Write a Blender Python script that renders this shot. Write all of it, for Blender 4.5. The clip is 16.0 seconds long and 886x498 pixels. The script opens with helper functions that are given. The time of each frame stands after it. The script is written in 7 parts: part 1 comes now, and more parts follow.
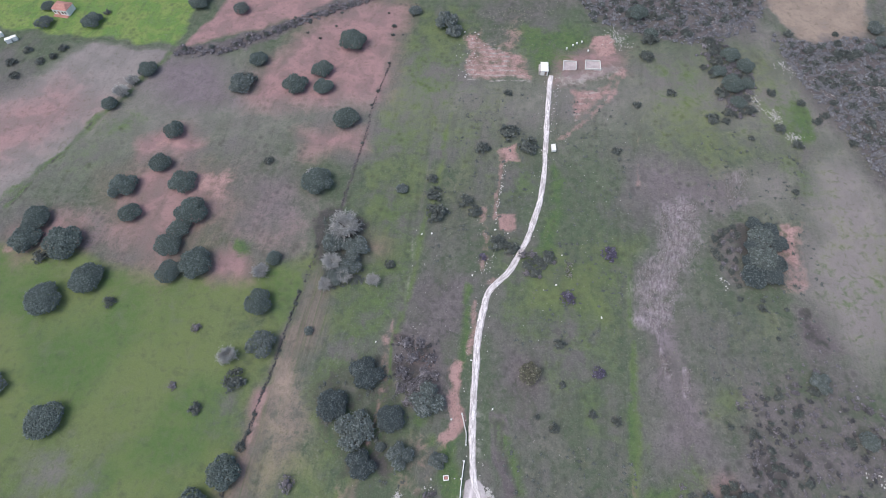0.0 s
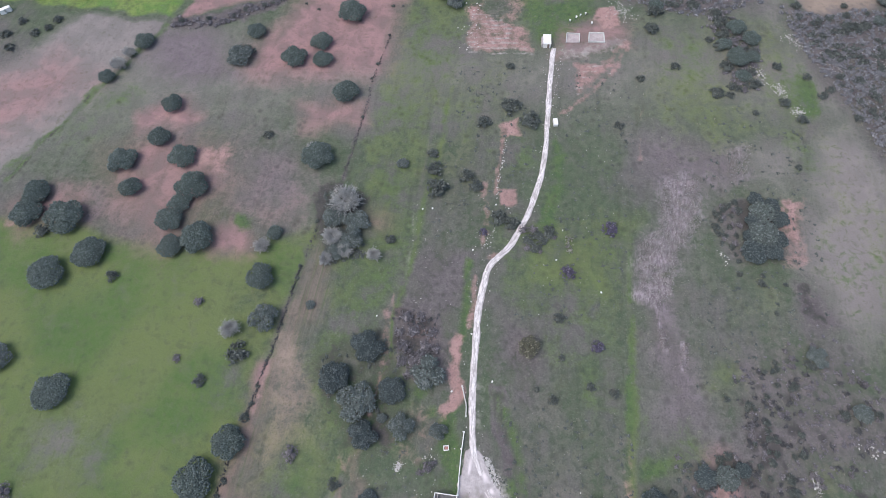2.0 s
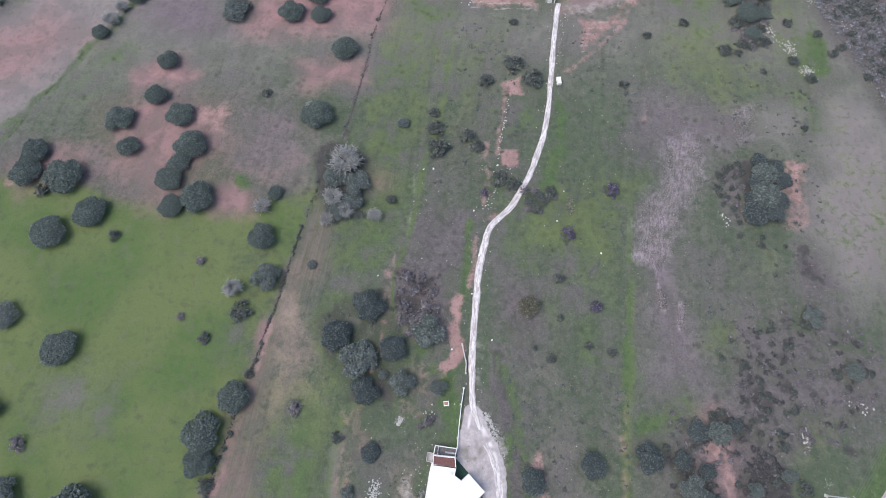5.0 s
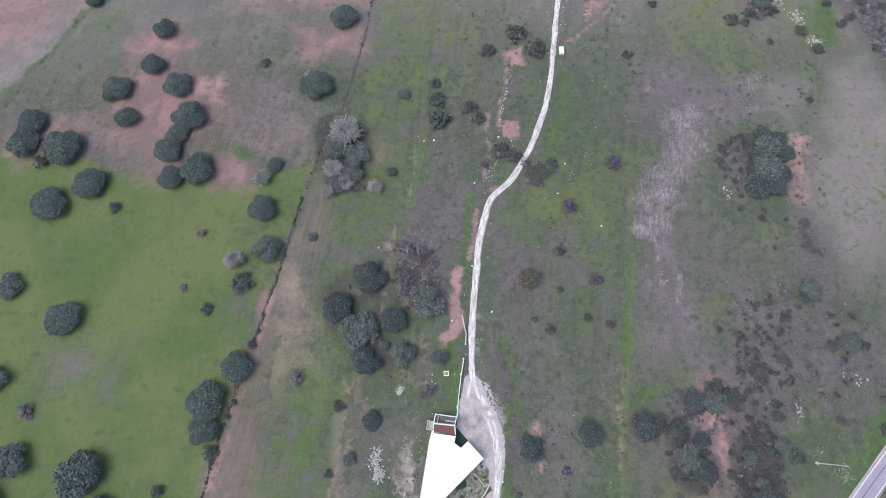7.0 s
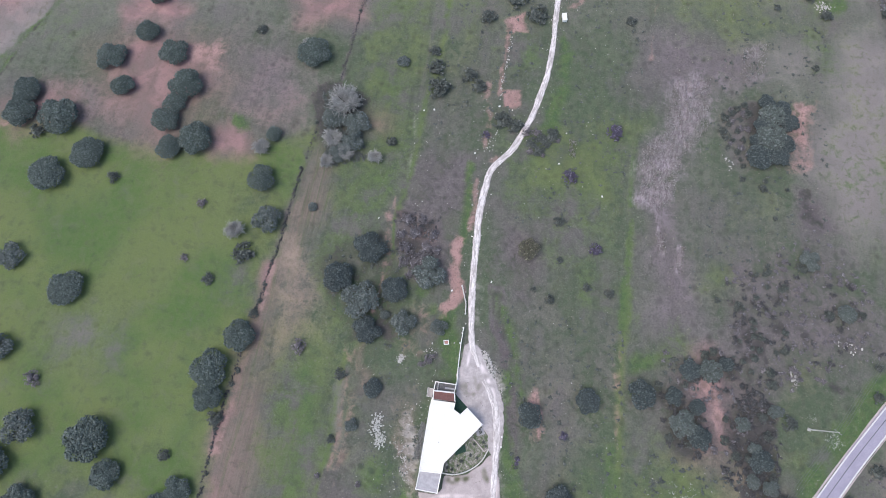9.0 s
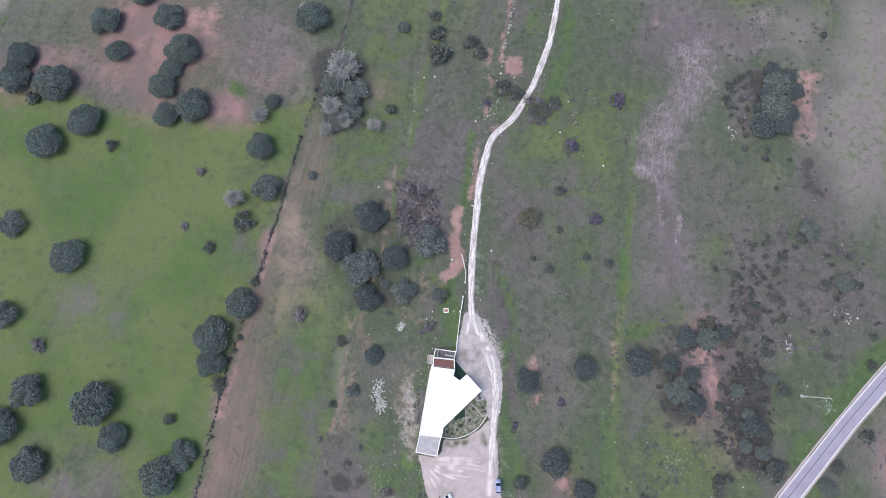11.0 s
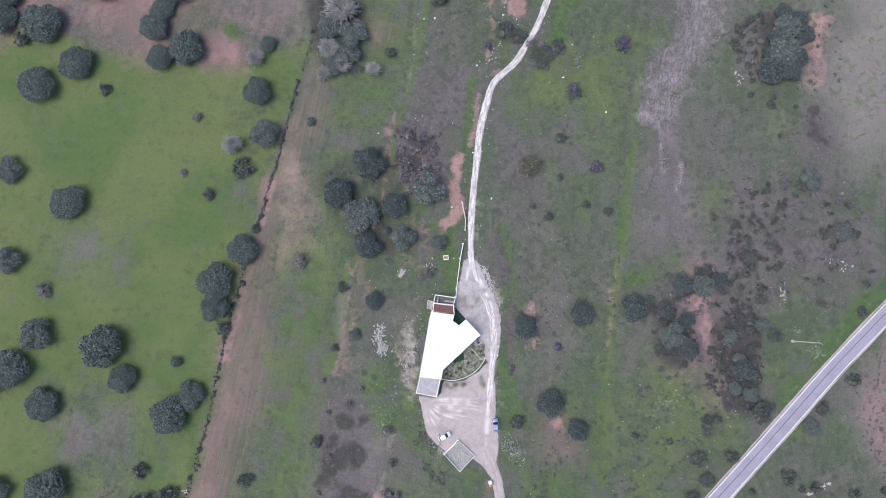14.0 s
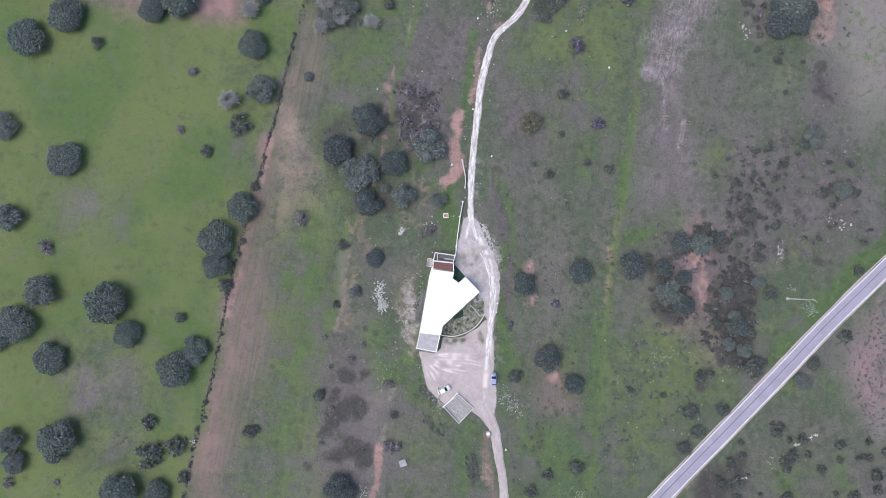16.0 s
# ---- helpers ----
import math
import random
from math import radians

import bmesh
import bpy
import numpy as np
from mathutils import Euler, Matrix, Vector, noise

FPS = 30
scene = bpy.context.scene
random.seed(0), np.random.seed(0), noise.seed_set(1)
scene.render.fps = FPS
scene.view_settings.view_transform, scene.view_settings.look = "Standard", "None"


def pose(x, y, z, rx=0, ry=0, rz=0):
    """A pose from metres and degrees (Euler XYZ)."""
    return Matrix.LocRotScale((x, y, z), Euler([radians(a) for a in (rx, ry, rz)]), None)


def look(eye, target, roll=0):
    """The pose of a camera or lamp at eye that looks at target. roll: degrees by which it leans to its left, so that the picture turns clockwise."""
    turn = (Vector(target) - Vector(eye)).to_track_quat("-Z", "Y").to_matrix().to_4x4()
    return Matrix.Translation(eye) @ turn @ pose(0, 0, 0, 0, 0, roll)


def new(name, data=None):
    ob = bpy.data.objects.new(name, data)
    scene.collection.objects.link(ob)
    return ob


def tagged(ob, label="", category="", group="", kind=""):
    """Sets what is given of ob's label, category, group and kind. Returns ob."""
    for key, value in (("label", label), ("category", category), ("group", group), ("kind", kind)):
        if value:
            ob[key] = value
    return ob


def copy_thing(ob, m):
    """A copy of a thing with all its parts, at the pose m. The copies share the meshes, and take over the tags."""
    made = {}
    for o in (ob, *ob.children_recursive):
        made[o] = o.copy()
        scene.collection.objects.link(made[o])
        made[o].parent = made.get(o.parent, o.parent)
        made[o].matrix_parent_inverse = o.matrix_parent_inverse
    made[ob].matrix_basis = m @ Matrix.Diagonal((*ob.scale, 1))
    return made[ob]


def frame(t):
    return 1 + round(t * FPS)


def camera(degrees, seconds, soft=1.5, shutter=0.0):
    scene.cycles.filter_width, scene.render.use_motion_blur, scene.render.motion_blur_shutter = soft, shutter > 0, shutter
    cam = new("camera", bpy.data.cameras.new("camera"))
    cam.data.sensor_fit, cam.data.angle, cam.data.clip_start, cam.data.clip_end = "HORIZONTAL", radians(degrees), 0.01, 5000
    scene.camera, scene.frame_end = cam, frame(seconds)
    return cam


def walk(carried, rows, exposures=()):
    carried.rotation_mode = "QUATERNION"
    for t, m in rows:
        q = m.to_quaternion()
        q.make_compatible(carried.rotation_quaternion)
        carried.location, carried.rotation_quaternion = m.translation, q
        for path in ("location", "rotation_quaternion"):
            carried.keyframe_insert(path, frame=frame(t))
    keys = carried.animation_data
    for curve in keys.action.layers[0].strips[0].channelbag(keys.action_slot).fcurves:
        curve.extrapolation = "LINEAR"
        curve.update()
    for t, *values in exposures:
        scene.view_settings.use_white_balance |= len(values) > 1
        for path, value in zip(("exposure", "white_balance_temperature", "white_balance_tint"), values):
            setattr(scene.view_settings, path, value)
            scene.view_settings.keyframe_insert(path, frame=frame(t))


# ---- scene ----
cam = camera(81.34, 16.0, 0.8)
ROWS = [  # seconds, place, tilt from straight down, lean, turn
    (0.0, 0.00, 0.00, 165.00, 28.000, 0.998, 0.000),
    (0.5, -0.00, -0.22, 164.97, 27.364, 1.005, 0.034),
    (1.0, 0.00, -0.44, 164.94, 26.708, 1.011, 0.068),
    (1.5, 0.01, -0.66, 164.91, 26.101, 1.018, 0.101),
    (2.0, 0.01, -0.87, 164.88, 25.468, 1.024, 0.135),
    (2.5, 0.02, -1.09, 164.84, 24.811, 1.031, 0.168),
    (3.0, 0.03, -1.30, 164.82, 24.139, 1.037, 0.201),
    (3.5, 0.04, -1.51, 164.79, 23.508, 1.042, 0.233),
    (4.0, 0.05, -1.73, 164.76, 22.835, 1.048, 0.266),
    (6.5, 0.11, -2.83, 164.66, 19.440, 1.067, 0.425),
    (7.0, 0.12, -3.06, 164.65, 18.706, 1.069, 0.455),
    (7.5, 0.13, -3.30, 164.64, 18.008, 1.071, 0.486),
    (8.0, 0.14, -3.55, 164.64, 17.296, 1.072, 0.516),
    (8.5, 0.16, -3.80, 164.64, 16.492, 1.072, 0.546),
    (9.0, 0.17, -4.06, 164.65, 15.737, 1.071, 0.575),
    (11.5, 0.21, -5.49, 164.75, 11.932, 1.055, 0.716),
    (12.0, 0.21, -5.80, 164.79, 11.203, 1.049, 0.743),
    (12.5, 0.21, -6.13, 164.84, 10.390, 1.042, 0.769),
    (13.0, 0.21, -6.48, 164.89, 9.447, 1.033, 0.795),
    (13.5, 0.21, -6.83, 164.95, 8.518, 1.024, 0.820),
    (14.0, 0.20, -7.20, 165.02, 7.498, 1.013, 0.845),
    (14.5, 0.20, -7.59, 165.10, 6.485, 1.001, 0.869),
    (15.0, 0.19, -7.99, 165.18, 5.462, 0.987, 0.893),
    (15.5, 0.17, -8.40, 165.27, 4.441, 0.973, 0.916),
    (16.0, 0.16, -8.84, 165.37, 3.385, 0.957, 0.939),
]
walk(cam, [(t, pose(x, y, z, a, b, c)) for t, x, y, z, a, b, c in ROWS])

# ---- light: bright overcast, soft sun from the west ----
SUN_AZ, SUN_EL = 250.0, 60.0   # compass degrees (0 = +y, 90 = +x), elevation
world = bpy.data.worlds.new("sky")
scene.world = world
world.use_nodes = True
wn = world.node_tree.nodes
sky = wn.new("ShaderNodeTexSky")
sky.sky_type, sky.sun_disc = "NISHITA", False
sky.sun_elevation, sky.sun_rotation = radians(SUN_EL), radians(SUN_AZ)
sky.air_density, sky.dust_density, sky.ozone_density = 1.0, 2.2, 1.0
wn["Background"].inputs["Strength"].default_value = 0.15
world.node_tree.links.new(sky.outputs["Color"], wn["Background"].inputs["Color"])
sun_data = bpy.data.lights.new("sun", "SUN")
sun_data.energy, sun_data.angle, sun_data.color = 1.32, radians(55), (1.0, 0.945, 0.86)
sun = new("sun", sun_data)
az, el = radians(SUN_AZ), radians(SUN_EL)
toward = Vector((math.sin(az) * math.cos(el), math.cos(az) * math.cos(el), math.sin(el)))
sun.matrix_world = look(toward * 400, (0, 0, 0))
scene.view_settings.exposure = 0.51


# ---- materials ----
class Graph:
    """A small helper to write node materials."""

    def __init__(self, name, rough=0.9, spec=0.2, metal=0.0):
        self.mat = bpy.data.materials.new(name)
        self.mat.use_nodes = True
        self.n, self.l = self.mat.node_tree.nodes, self.mat.node_tree.links
        self.bsdf = self.n["Principled BSDF"]
        self.bsdf.inputs["Roughness"].default_value = rough
        self.bsdf.inputs["Specular IOR Level"].default_value = spec
        self.bsdf.inputs["Metallic"].default_value = metal
        self.co = self.n.new("ShaderNodeTexCoord").outputs["Object"]

    def put(self, sock, v):
        if isinstance(v, bpy.types.NodeSocket):
            self.l.new(v, sock)
        elif isinstance(v, tuple) and len(v) == 3:
            sock.default_value = (*v, 1.0)
        else:
            sock.default_value = v

    def noise(self, scale, detail=4.0, rough=0.6, stretch=None, turn=0.0, warp=0.0):
        node = self.n.new("ShaderNodeTexNoise")
        node.inputs["Scale"].default_value, node.inputs["Detail"].default_value = scale, detail
        node.inputs["Roughness"].default_value, node.inputs["Distortion"].default_value = rough, warp
        vec = self.co
        if stretch or turn:
            mp = self.n.new("ShaderNodeMapping")
            mp.vector_type = "TEXTURE"
            mp.inputs["Rotation"].default_value = (0, 0, radians(turn))
            mp.inputs["Scale"].default_value = stretch or (1, 1, 1)
            self.l.new(vec, mp.inputs["Vector"])
            vec = mp.outputs["Vector"]
        self.l.new(vec, node.inputs["Vector"])
        return node.outputs["Fac"]

    def cells(self, scale, feature="F1"):
        node = self.n.new("ShaderNodeTexVoronoi")
        node.feature = feature
        node.inputs["Scale"].default_value = scale
        self.l.new(self.co, node.inputs["Vector"])
        return node.outputs["Distance"]

    def ramp(self, v, a, b, lo=0.0, hi=1.0):
        node = self.n.new("ShaderNodeMapRange")
        node.interpolation_type = "SMOOTHSTEP"
        for key, val in (("From Min", a), ("From Max", b), ("To Min", lo), ("To Max", hi)):
            node.inputs[key].default_value = val
        self.l.new(v, node.inputs["Value"])
        return node.outputs["Result"]

    def math(self, op, a, b=0.0):
        node = self.n.new("ShaderNodeMath")
        node.operation = op
        self.put(node.inputs[0], a)
        self.put(node.inputs[1], b)
        return node.outputs[0]

    def mix(self, fac, a, b, blend="MIX"):
        node = self.n.new("ShaderNodeMix")
        node.data_type, node.blend_type = "RGBA", blend
        self.put(node.inputs["Factor"], fac)
        self.put(node.inputs["A"], a)
        self.put(node.inputs["B"], b)
        return node.outputs["Result"]

    def attr(self, name):
        node = self.n.new("ShaderNodeAttribute")
        node.attribute_name = name
        return node.outputs["Fac"]

    def island(self):
        return self.n.new("ShaderNodeNewGeometry").outputs["Random Per Island"]

    def random(self):
        return self.n.new("ShaderNodeObjectInfo").outputs["Random"]

    def done(self, color, bump=None, height=0.05, rough=None):
        self.put(self.bsdf.inputs["Base Color"], color)
        if rough is not None:
            self.put(self.bsdf.inputs["Roughness"], rough)
        if bump is not None:
            b = self.n.new("ShaderNodeBump")
            b.inputs["Distance"].default_value = height
            self.l.new(bump, b.inputs["Height"])
            self.l.new(b.outputs["Normal"], self.bsdf.inputs["Normal"])
        return self.mat


def leaf_material(name, dark, light, tip, tip_at=0.8):
    g = Graph(name, 0.7, 0.25)
    r = g.island()
    c = g.mix(r, dark, light)
    c = g.mix(g.ramp(r, tip_at, 1.0), c, tip)
    c = g.mix(g.ramp(g.random(), 0.0, 1.0, 0.0, 0.22), c, light)
    return g.done(c)


def plain_material(name, a, b, scale=2.0, rough=0.8, spec=0.3, metal=0.0, bump=0.01, fine=14.0):
    g = Graph(name, rough, spec, metal)
    n1, n2 = g.noise(scale, 5), g.noise(scale * fine, 3)
    c = g.mix(g.ramp(n1, 0.35, 0.65), a, b)
    c = g.mix(g.ramp(n2, 0.3, 0.7, 0.0, 0.35), c, tuple(v * 0.6 for v in a))
    return g.done(c, n2, bump)


# one oak species in two tones: the paler has distance haze in its colour
M_OAK = leaf_material("oak_leaves", (0.064, 0.084, 0.078), (0.118, 0.148, 0.137), (0.180, 0.214, 0.203), 0.62)
# bluer, darker copy without the haze, for the clump, round grove and south
M_OAK_UNHAZED = leaf_material("unhazed_oak_leaves", (0.044, 0.058, 0.060), (0.086, 0.107, 0.110), (0.155, 0.182, 0.186), 0.64)
M_OLIVE = leaf_material("grey_green_leaves", (0.084, 0.101, 0.097), (0.142, 0.166, 0.160), (0.23, 0.26, 0.252), 0.66)
M_SHRUB = leaf_material("shrub_leaves", (0.056, 0.065, 0.061), (0.106, 0.120, 0.111), (0.180, 0.192, 0.178))
M_HEATH = leaf_material("dry_purple_twigs", (0.095, 0.088, 0.096), (0.182, 0.168, 0.182), (0.31, 0.295, 0.315))
M_PURPLE = leaf_material("purple_twigs", (0.055, 0.048, 0.075), (0.12, 0.108, 0.16), (0.27, 0.25, 0.32))
M_SPECK = leaf_material("brown_olive_leaves", (0.085, 0.085, 0.062), (0.165, 0.160, 0.118), (0.30, 0.29, 0.23))
M_PALE = leaf_material("bare_pale_twigs", (0.24, 0.24, 0.235), (0.42, 0.42, 0.41), (0.60, 0.60, 0.58))
M_STRAW = leaf_material("pale_dry_stalks", (0.27, 0.25, 0.25), (0.44, 0.415, 0.415), (0.66, 0.64, 0.63))
M_HAY = leaf_material("dry_grass", (0.17, 0.17, 0.13), (0.26, 0.255, 0.20), (0.38, 0.37, 0.31))
M_BLOSSOM = leaf_material("white_blossom", (0.42, 0.42, 0.40), (0.66, 0.66, 0.64), (0.85, 0.85, 0.83), 0.6)
M_BARK = plain_material("bark", (0.08, 0.07, 0.06), (0.13, 0.115, 0.1), 3.0, 0.95, 0.1, bump=0.03)
M_WHITE = plain_material("white_render", (0.88, 0.865, 0.84), (0.83, 0.815, 0.79), 0.5, 0.7, 0.3, bump=0.003)
M_CONC = plain_material("grey_concrete", (0.34, 0.33, 0.35), (0.44, 0.43, 0.45), 0.6, 0.9, 0.2, bump=0.01)
M_STONE = plain_material("pale_limestone", (0.42, 0.40, 0.385), (0.58, 0.56, 0.54), 1.5, 0.9, 0.2, bump=0.03)


def ground_material():
    """Rough pasture: thin grass over grey-brown earth, with zones of meadow, red earth, bare soil, dead weeds and grit."""
    g = Graph("pasture", 0.95, 0.1)
    n1, n2, n3, n4 = g.noise(0.032, 3, 0.5), g.noise(0.11, 4, 0.55, warp=0.4), g.noise(0.42, 5, 0.65, warp=0.5), g.noise(1.7, 5, 0.7)
    streak = g.noise(0.30, 5, 0.65, (1.0, 7.0, 1.0), -8)
    comb = g.noise(1.1, 4, 0.6, (1.0, 26.0, 1.0), -9)
    blend = g.math("ADD", g.math("MULTIPLY", n1, 0.55), g.math("ADD", g.math("MULTIPLY", n2, 0.25), g.math("MULTIPLY", streak, 0.20)))
    broken = g.math("ADD", g.math("MULTIPLY", n3, 0.55), g.math("MULTIPLY", n2, 0.45))
    earth = g.mix(g.ramp(n3, 0.36, 0.64), (0.119, 0.112, 0.108), (0.151, 0.142, 0.138))
    thin = g.mix(g.ramp(broken, 0.40, 0.60), (0.075, 0.104, 0.065), (0.112, 0.138, 0.090))
    c = g.mix(g.ramp(blend, 0.37, 0.55), earth, thin)

    def zone(c, name, cols, by, edge=0.42, ragged=1.0):
        soft = g.math("ADD", g.attr(name), g.math("MULTIPLY", g.math("SUBTRACT", n3, 0.5), 1.1 * ragged))
        soft = g.math("ADD", soft, g.math("MULTIPLY", g.math("SUBTRACT", n2, 0.5), 1.5 * ragged))
        fac = g.math("MULTIPLY", g.ramp(soft, 0.5 - edge, 0.5 + edge), g.ramp(g.attr(name), 0.0, 0.3))
        return g.mix(fac, c, g.mix(g.ramp(by, 0.40, 0.60), *cols))

    # pale dry ground; its broadest north patch carries distance haze as colour
    c = zone(c, "dry", ((0.226, 0.202, 0.197), (0.262, 0.232, 0.225)), n2, 0.46, 0.3)
    drill = g.noise(0.42, 4, 0.65, (1.0, 30.0, 1.0), -10)
    furrow = g.mix(g.ramp(drill, 0.44, 0.58), (0.165, 0.135, 0.118), (0.132, 0.140, 0.088))
    c = zone(c, "mauve", ((0.156, 0.129, 0.142), (0.202, 0.169, 0.183)), broken, 0.42, 0.55)
    c = zone(c, "till", (furrow, (0.190, 0.160, 0.138)), comb)
    c = zone(c, "tan", ((0.275, 0.215, 0.178), (0.325, 0.255, 0.208)), n2)
    c = zone(c, "scrub", ((0.102, 0.088, 0.094), (0.168, 0.146, 0.152)), broken)
    sward = g.mix(g.ramp(n1, 0.38, 0.58), (0.086, 0.144, 0.047), (0.140, 0.174, 0.069))
    c = zone(c, "meadow", (sward, g.mix(0.45, sward, (0.150, 0.184, 0.086))), broken)
    c = zone(c, "red", ((0.254, 0.166, 0.166), (0.338, 0.208, 0.207)), n2, 0.46, 0.32)
    c = zone(c, "lush", ((0.068, 0.122, 0.049), (0.108, 0.157, 0.066)), broken)
    c = zone(c, "sown", ((0.125, 0.220, 0.060), (0.190, 0.258, 0.080)), n2, 0.42, 0.6)
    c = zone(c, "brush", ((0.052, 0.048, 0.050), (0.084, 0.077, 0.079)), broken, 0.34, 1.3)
    c = zone(c, "reed", ((0.212, 0.175, 0.196), (0.395, 0.340, 0.370)), g.noise(1.3, 4, 0.7, (1.0, 3.5, 1.0), -14), 0.40)
    c = zone(c, "bare", ((0.31, 0.194, 0.180), (0.44, 0.278, 0.262)), broken, 0.36)
    c = zone(c, "grit", ((0.30, 0.275, 0.255), (0.46, 0.43, 0.41)), n3, 0.35)
    open_land = g.math("MULTIPLY", g.ramp(g.attr("meadow"), 0.3, 0.9, 1.0, 0.25), g.ramp(g.math("MAXIMUM", g.attr("dry"), g.math("MAXIMUM", g.attr("red"), g.attr("till"))), 0.3, 0.8, 1.0, 0.3))
    # worn streaks along the strips, tussocks and fine litter
    c = g.mix(g.math("MULTIPLY", g.ramp(streak, 0.50, 0.70, 0.0, 0.30), g.math("MULTIPLY", g.ramp(g.attr("meadow"), 0.3, 1.0, 1.0, 0.15), g.ramp(g.math("MAXIMUM", g.attr("dry"), g.attr("red")), 0.3, 0.9, 1.0, 0.4))), c, (0.078, 0.078, 0.066))
    c = g.mix(g.ramp(n2, 0.34, 0.46, 0.12, 0.0), c, (0.24, 0.215, 0.18))
    c = g.mix(g.ramp(n3, 0.50, 0.70, 0.0, 0.34), c, (0.072, 0.080, 0.055))
    c = g.mix(g.math("MULTIPLY", g.ramp(n4, 0.52, 0.66, 0.0, 0.46), open_land), c, (0.070, 0.072, 0.055))
    c = g.mix(g.math("MULTIPLY", g.ramp(n4, 0.32, 0.45, 0.24, 0.0), open_land), c, (0.30, 0.28, 0.24))
    # soft random smudges: shadows of small bushes mixed into the ground colour
    c = g.mix(g.math("MULTIPLY", g.ramp(g.noise(0.22, 4, 0.6), 0.54, 0.72, 0.0, 0.34), g.ramp(g.math("MAXIMUM", g.attr("dry"), g.attr("red")), 0.2, 0.7, 1.0, 0.15)), c, (0.062, 0.072, 0.056))
    spots = g.math("MULTIPLY", g.ramp(g.math("ADD", g.cells(0.30), g.math("MULTIPLY", n4, 0.7)), 0.42, 0.85, 0.50, 0.0), g.math("MULTIPLY", g.ramp(n2, 0.46, 0.62), open_land))
    c = g.mix(spots, c, (0.050, 0.056, 0.048))
    c = g.mix(g.math("MULTIPLY", g.ramp(g.math("ADD", g.cells(0.47), g.math("MULTIPLY", n4, 0.6)), 0.36, 0.62, 0.30, 0.0), g.math("MULTIPLY", g.ramp(n3, 0.46, 0.60), open_land)), c, (0.24, 0.225, 0.20))
    n5 = g.noise(4.2, 3, 0.6)
    c = g.mix(g.ramp(n5, 0.50, 0.70, 0.0, 0.14), c, (0.075, 0.078, 0.060))
    c = g.mix(g.ramp(n5, 0.30, 0.44, 0.07, 0.0), c, (0.28, 0.265, 0.23))
    bump = g.math("ADD", g.math("MULTIPLY", n4, 0.5), n3)
    return g.done(c, bump, 0.22)


M_GROUND = ground_material()


def gravel_material(name, a, b, dark, ruts=0.0):
    """Trodden gravel; with ruts, worn into lanes that run along the strip."""
    g = Graph(name, 0.95, 0.15)
    n1, n2, n4 = g.noise(0.5, 5, 0.65), g.noise(2.2, 4, 0.7), g.noise(0.16, 5, 0.7)
    c = g.mix(g.ramp(n1, 0.35, 0.65), a, b)
    c = g.mix(g.ramp(n4, 0.46, 0.64, 0.0, 0.45), c, dark)
    c = g.mix(g.ramp(n2, 0.48, 0.70, 0.0, 0.40), c, dark)
    c = g.mix(g.ramp(g.attr("side"), 0.62, 1.05), c, dark)
    if ruts:
        vec = g.n.new("ShaderNodeCombineXYZ")
        g.l.new(g.attr("across"), vec.inputs[0])
        g.l.new(g.math("MULTIPLY", g.attr("travel"), 0.14), vec.inputs[1])
        keep, g.co = g.co, vec.outputs[0]
        lanes = g.noise(1.5, 4, 0.7)
        g.co = keep
        c = g.mix(g.ramp(lanes, 0.46, 0.58, 0.0, ruts), c, dark)
        c = g.mix(g.ramp(lanes, 0.30, 0.44, 0.5 * ruts, 0.0), c, tuple(min(0.85, v * 1.25) for v in a))
    else:
        c = g.mix(g.attr("swept"), c, tuple(min(0.8, v * 1.42) for v in a))
        c = g.mix(g.attr("weedy"), c, (0.13, 0.135, 0.085))
    return g.done(c, n2, 0.05)


M_TRACK = gravel_material("white_gravel", (0.80, 0.75, 0.75), (0.69, 0.64, 0.64), (0.36, 0.32, 0.315), 0.75)
M_YARD = gravel_material("yard_gravel", (0.50, 0.435, 0.435), (0.43, 0.372, 0.372), (0.33, 0.282, 0.278))
M_ASPHALT = plain_material("worn_asphalt", (0.39, 0.362, 0.455), (0.34, 0.315, 0.395), 0.25, 0.85, 0.3, bump=0.01)
M_LINE = plain_material("road_paint", (0.74, 0.73, 0.74), (0.60, 0.59, 0.6), 1.2, 0.7, 0.3, bump=0.002)


# ---- geometry helpers ----
def mesh_object(name, bm, material, smooth=False):
    me = bpy.data.meshes.new(name)
    bm.to_mesh(me)
    bm.free()
    me.materials.append(material)
    if smooth:
        me.shade_smooth()
    return new(name, me)


def part(name, bm, material, parent, label="", smooth=False):
    ob = mesh_object(name, bm, material, smooth)
    ob.parent = parent
    return tagged(ob, label)


def thing(name, at, label, category, group="", kind="", turn=0.0):
    ob = new(name)
    ob.empty_display_size = 0.2
    ob.matrix_basis = pose(at[0], at[1], at[2] if len(at) > 2 else 0.0, 0, 0, turn)
    return tagged(ob, label, category, group, kind)


def mesh_from(name, verts, faces, material):
    me = bpy.data.meshes.new(name)
    me.from_pydata(verts, [], faces)
    me.update()
    me.materials.append(material)
    return me


def smooth_line(points, step=1.0):
    """Points along a Catmull-Rom curve, about step metres apart."""
    p = [np.array(q, float) for q in points]
    p = [2 * p[0] - p[1]] + p + [2 * p[-1] - p[-2]]
    out = []
    for a, b, c, d in zip(p, p[1:], p[2:], p[3:]):
        n = max(2, int(np.linalg.norm(c[:2] - b[:2]) / step))
        for i in range(n):
            t = i / n
            out.append(0.5 * (2 * b + (c - a) * t + (2 * a - 5 * b + 4 * c - d) * t * t + (3 * b - a - 3 * c + d) * t ** 3))
    out.append(p[-2])
    return np.array(out)


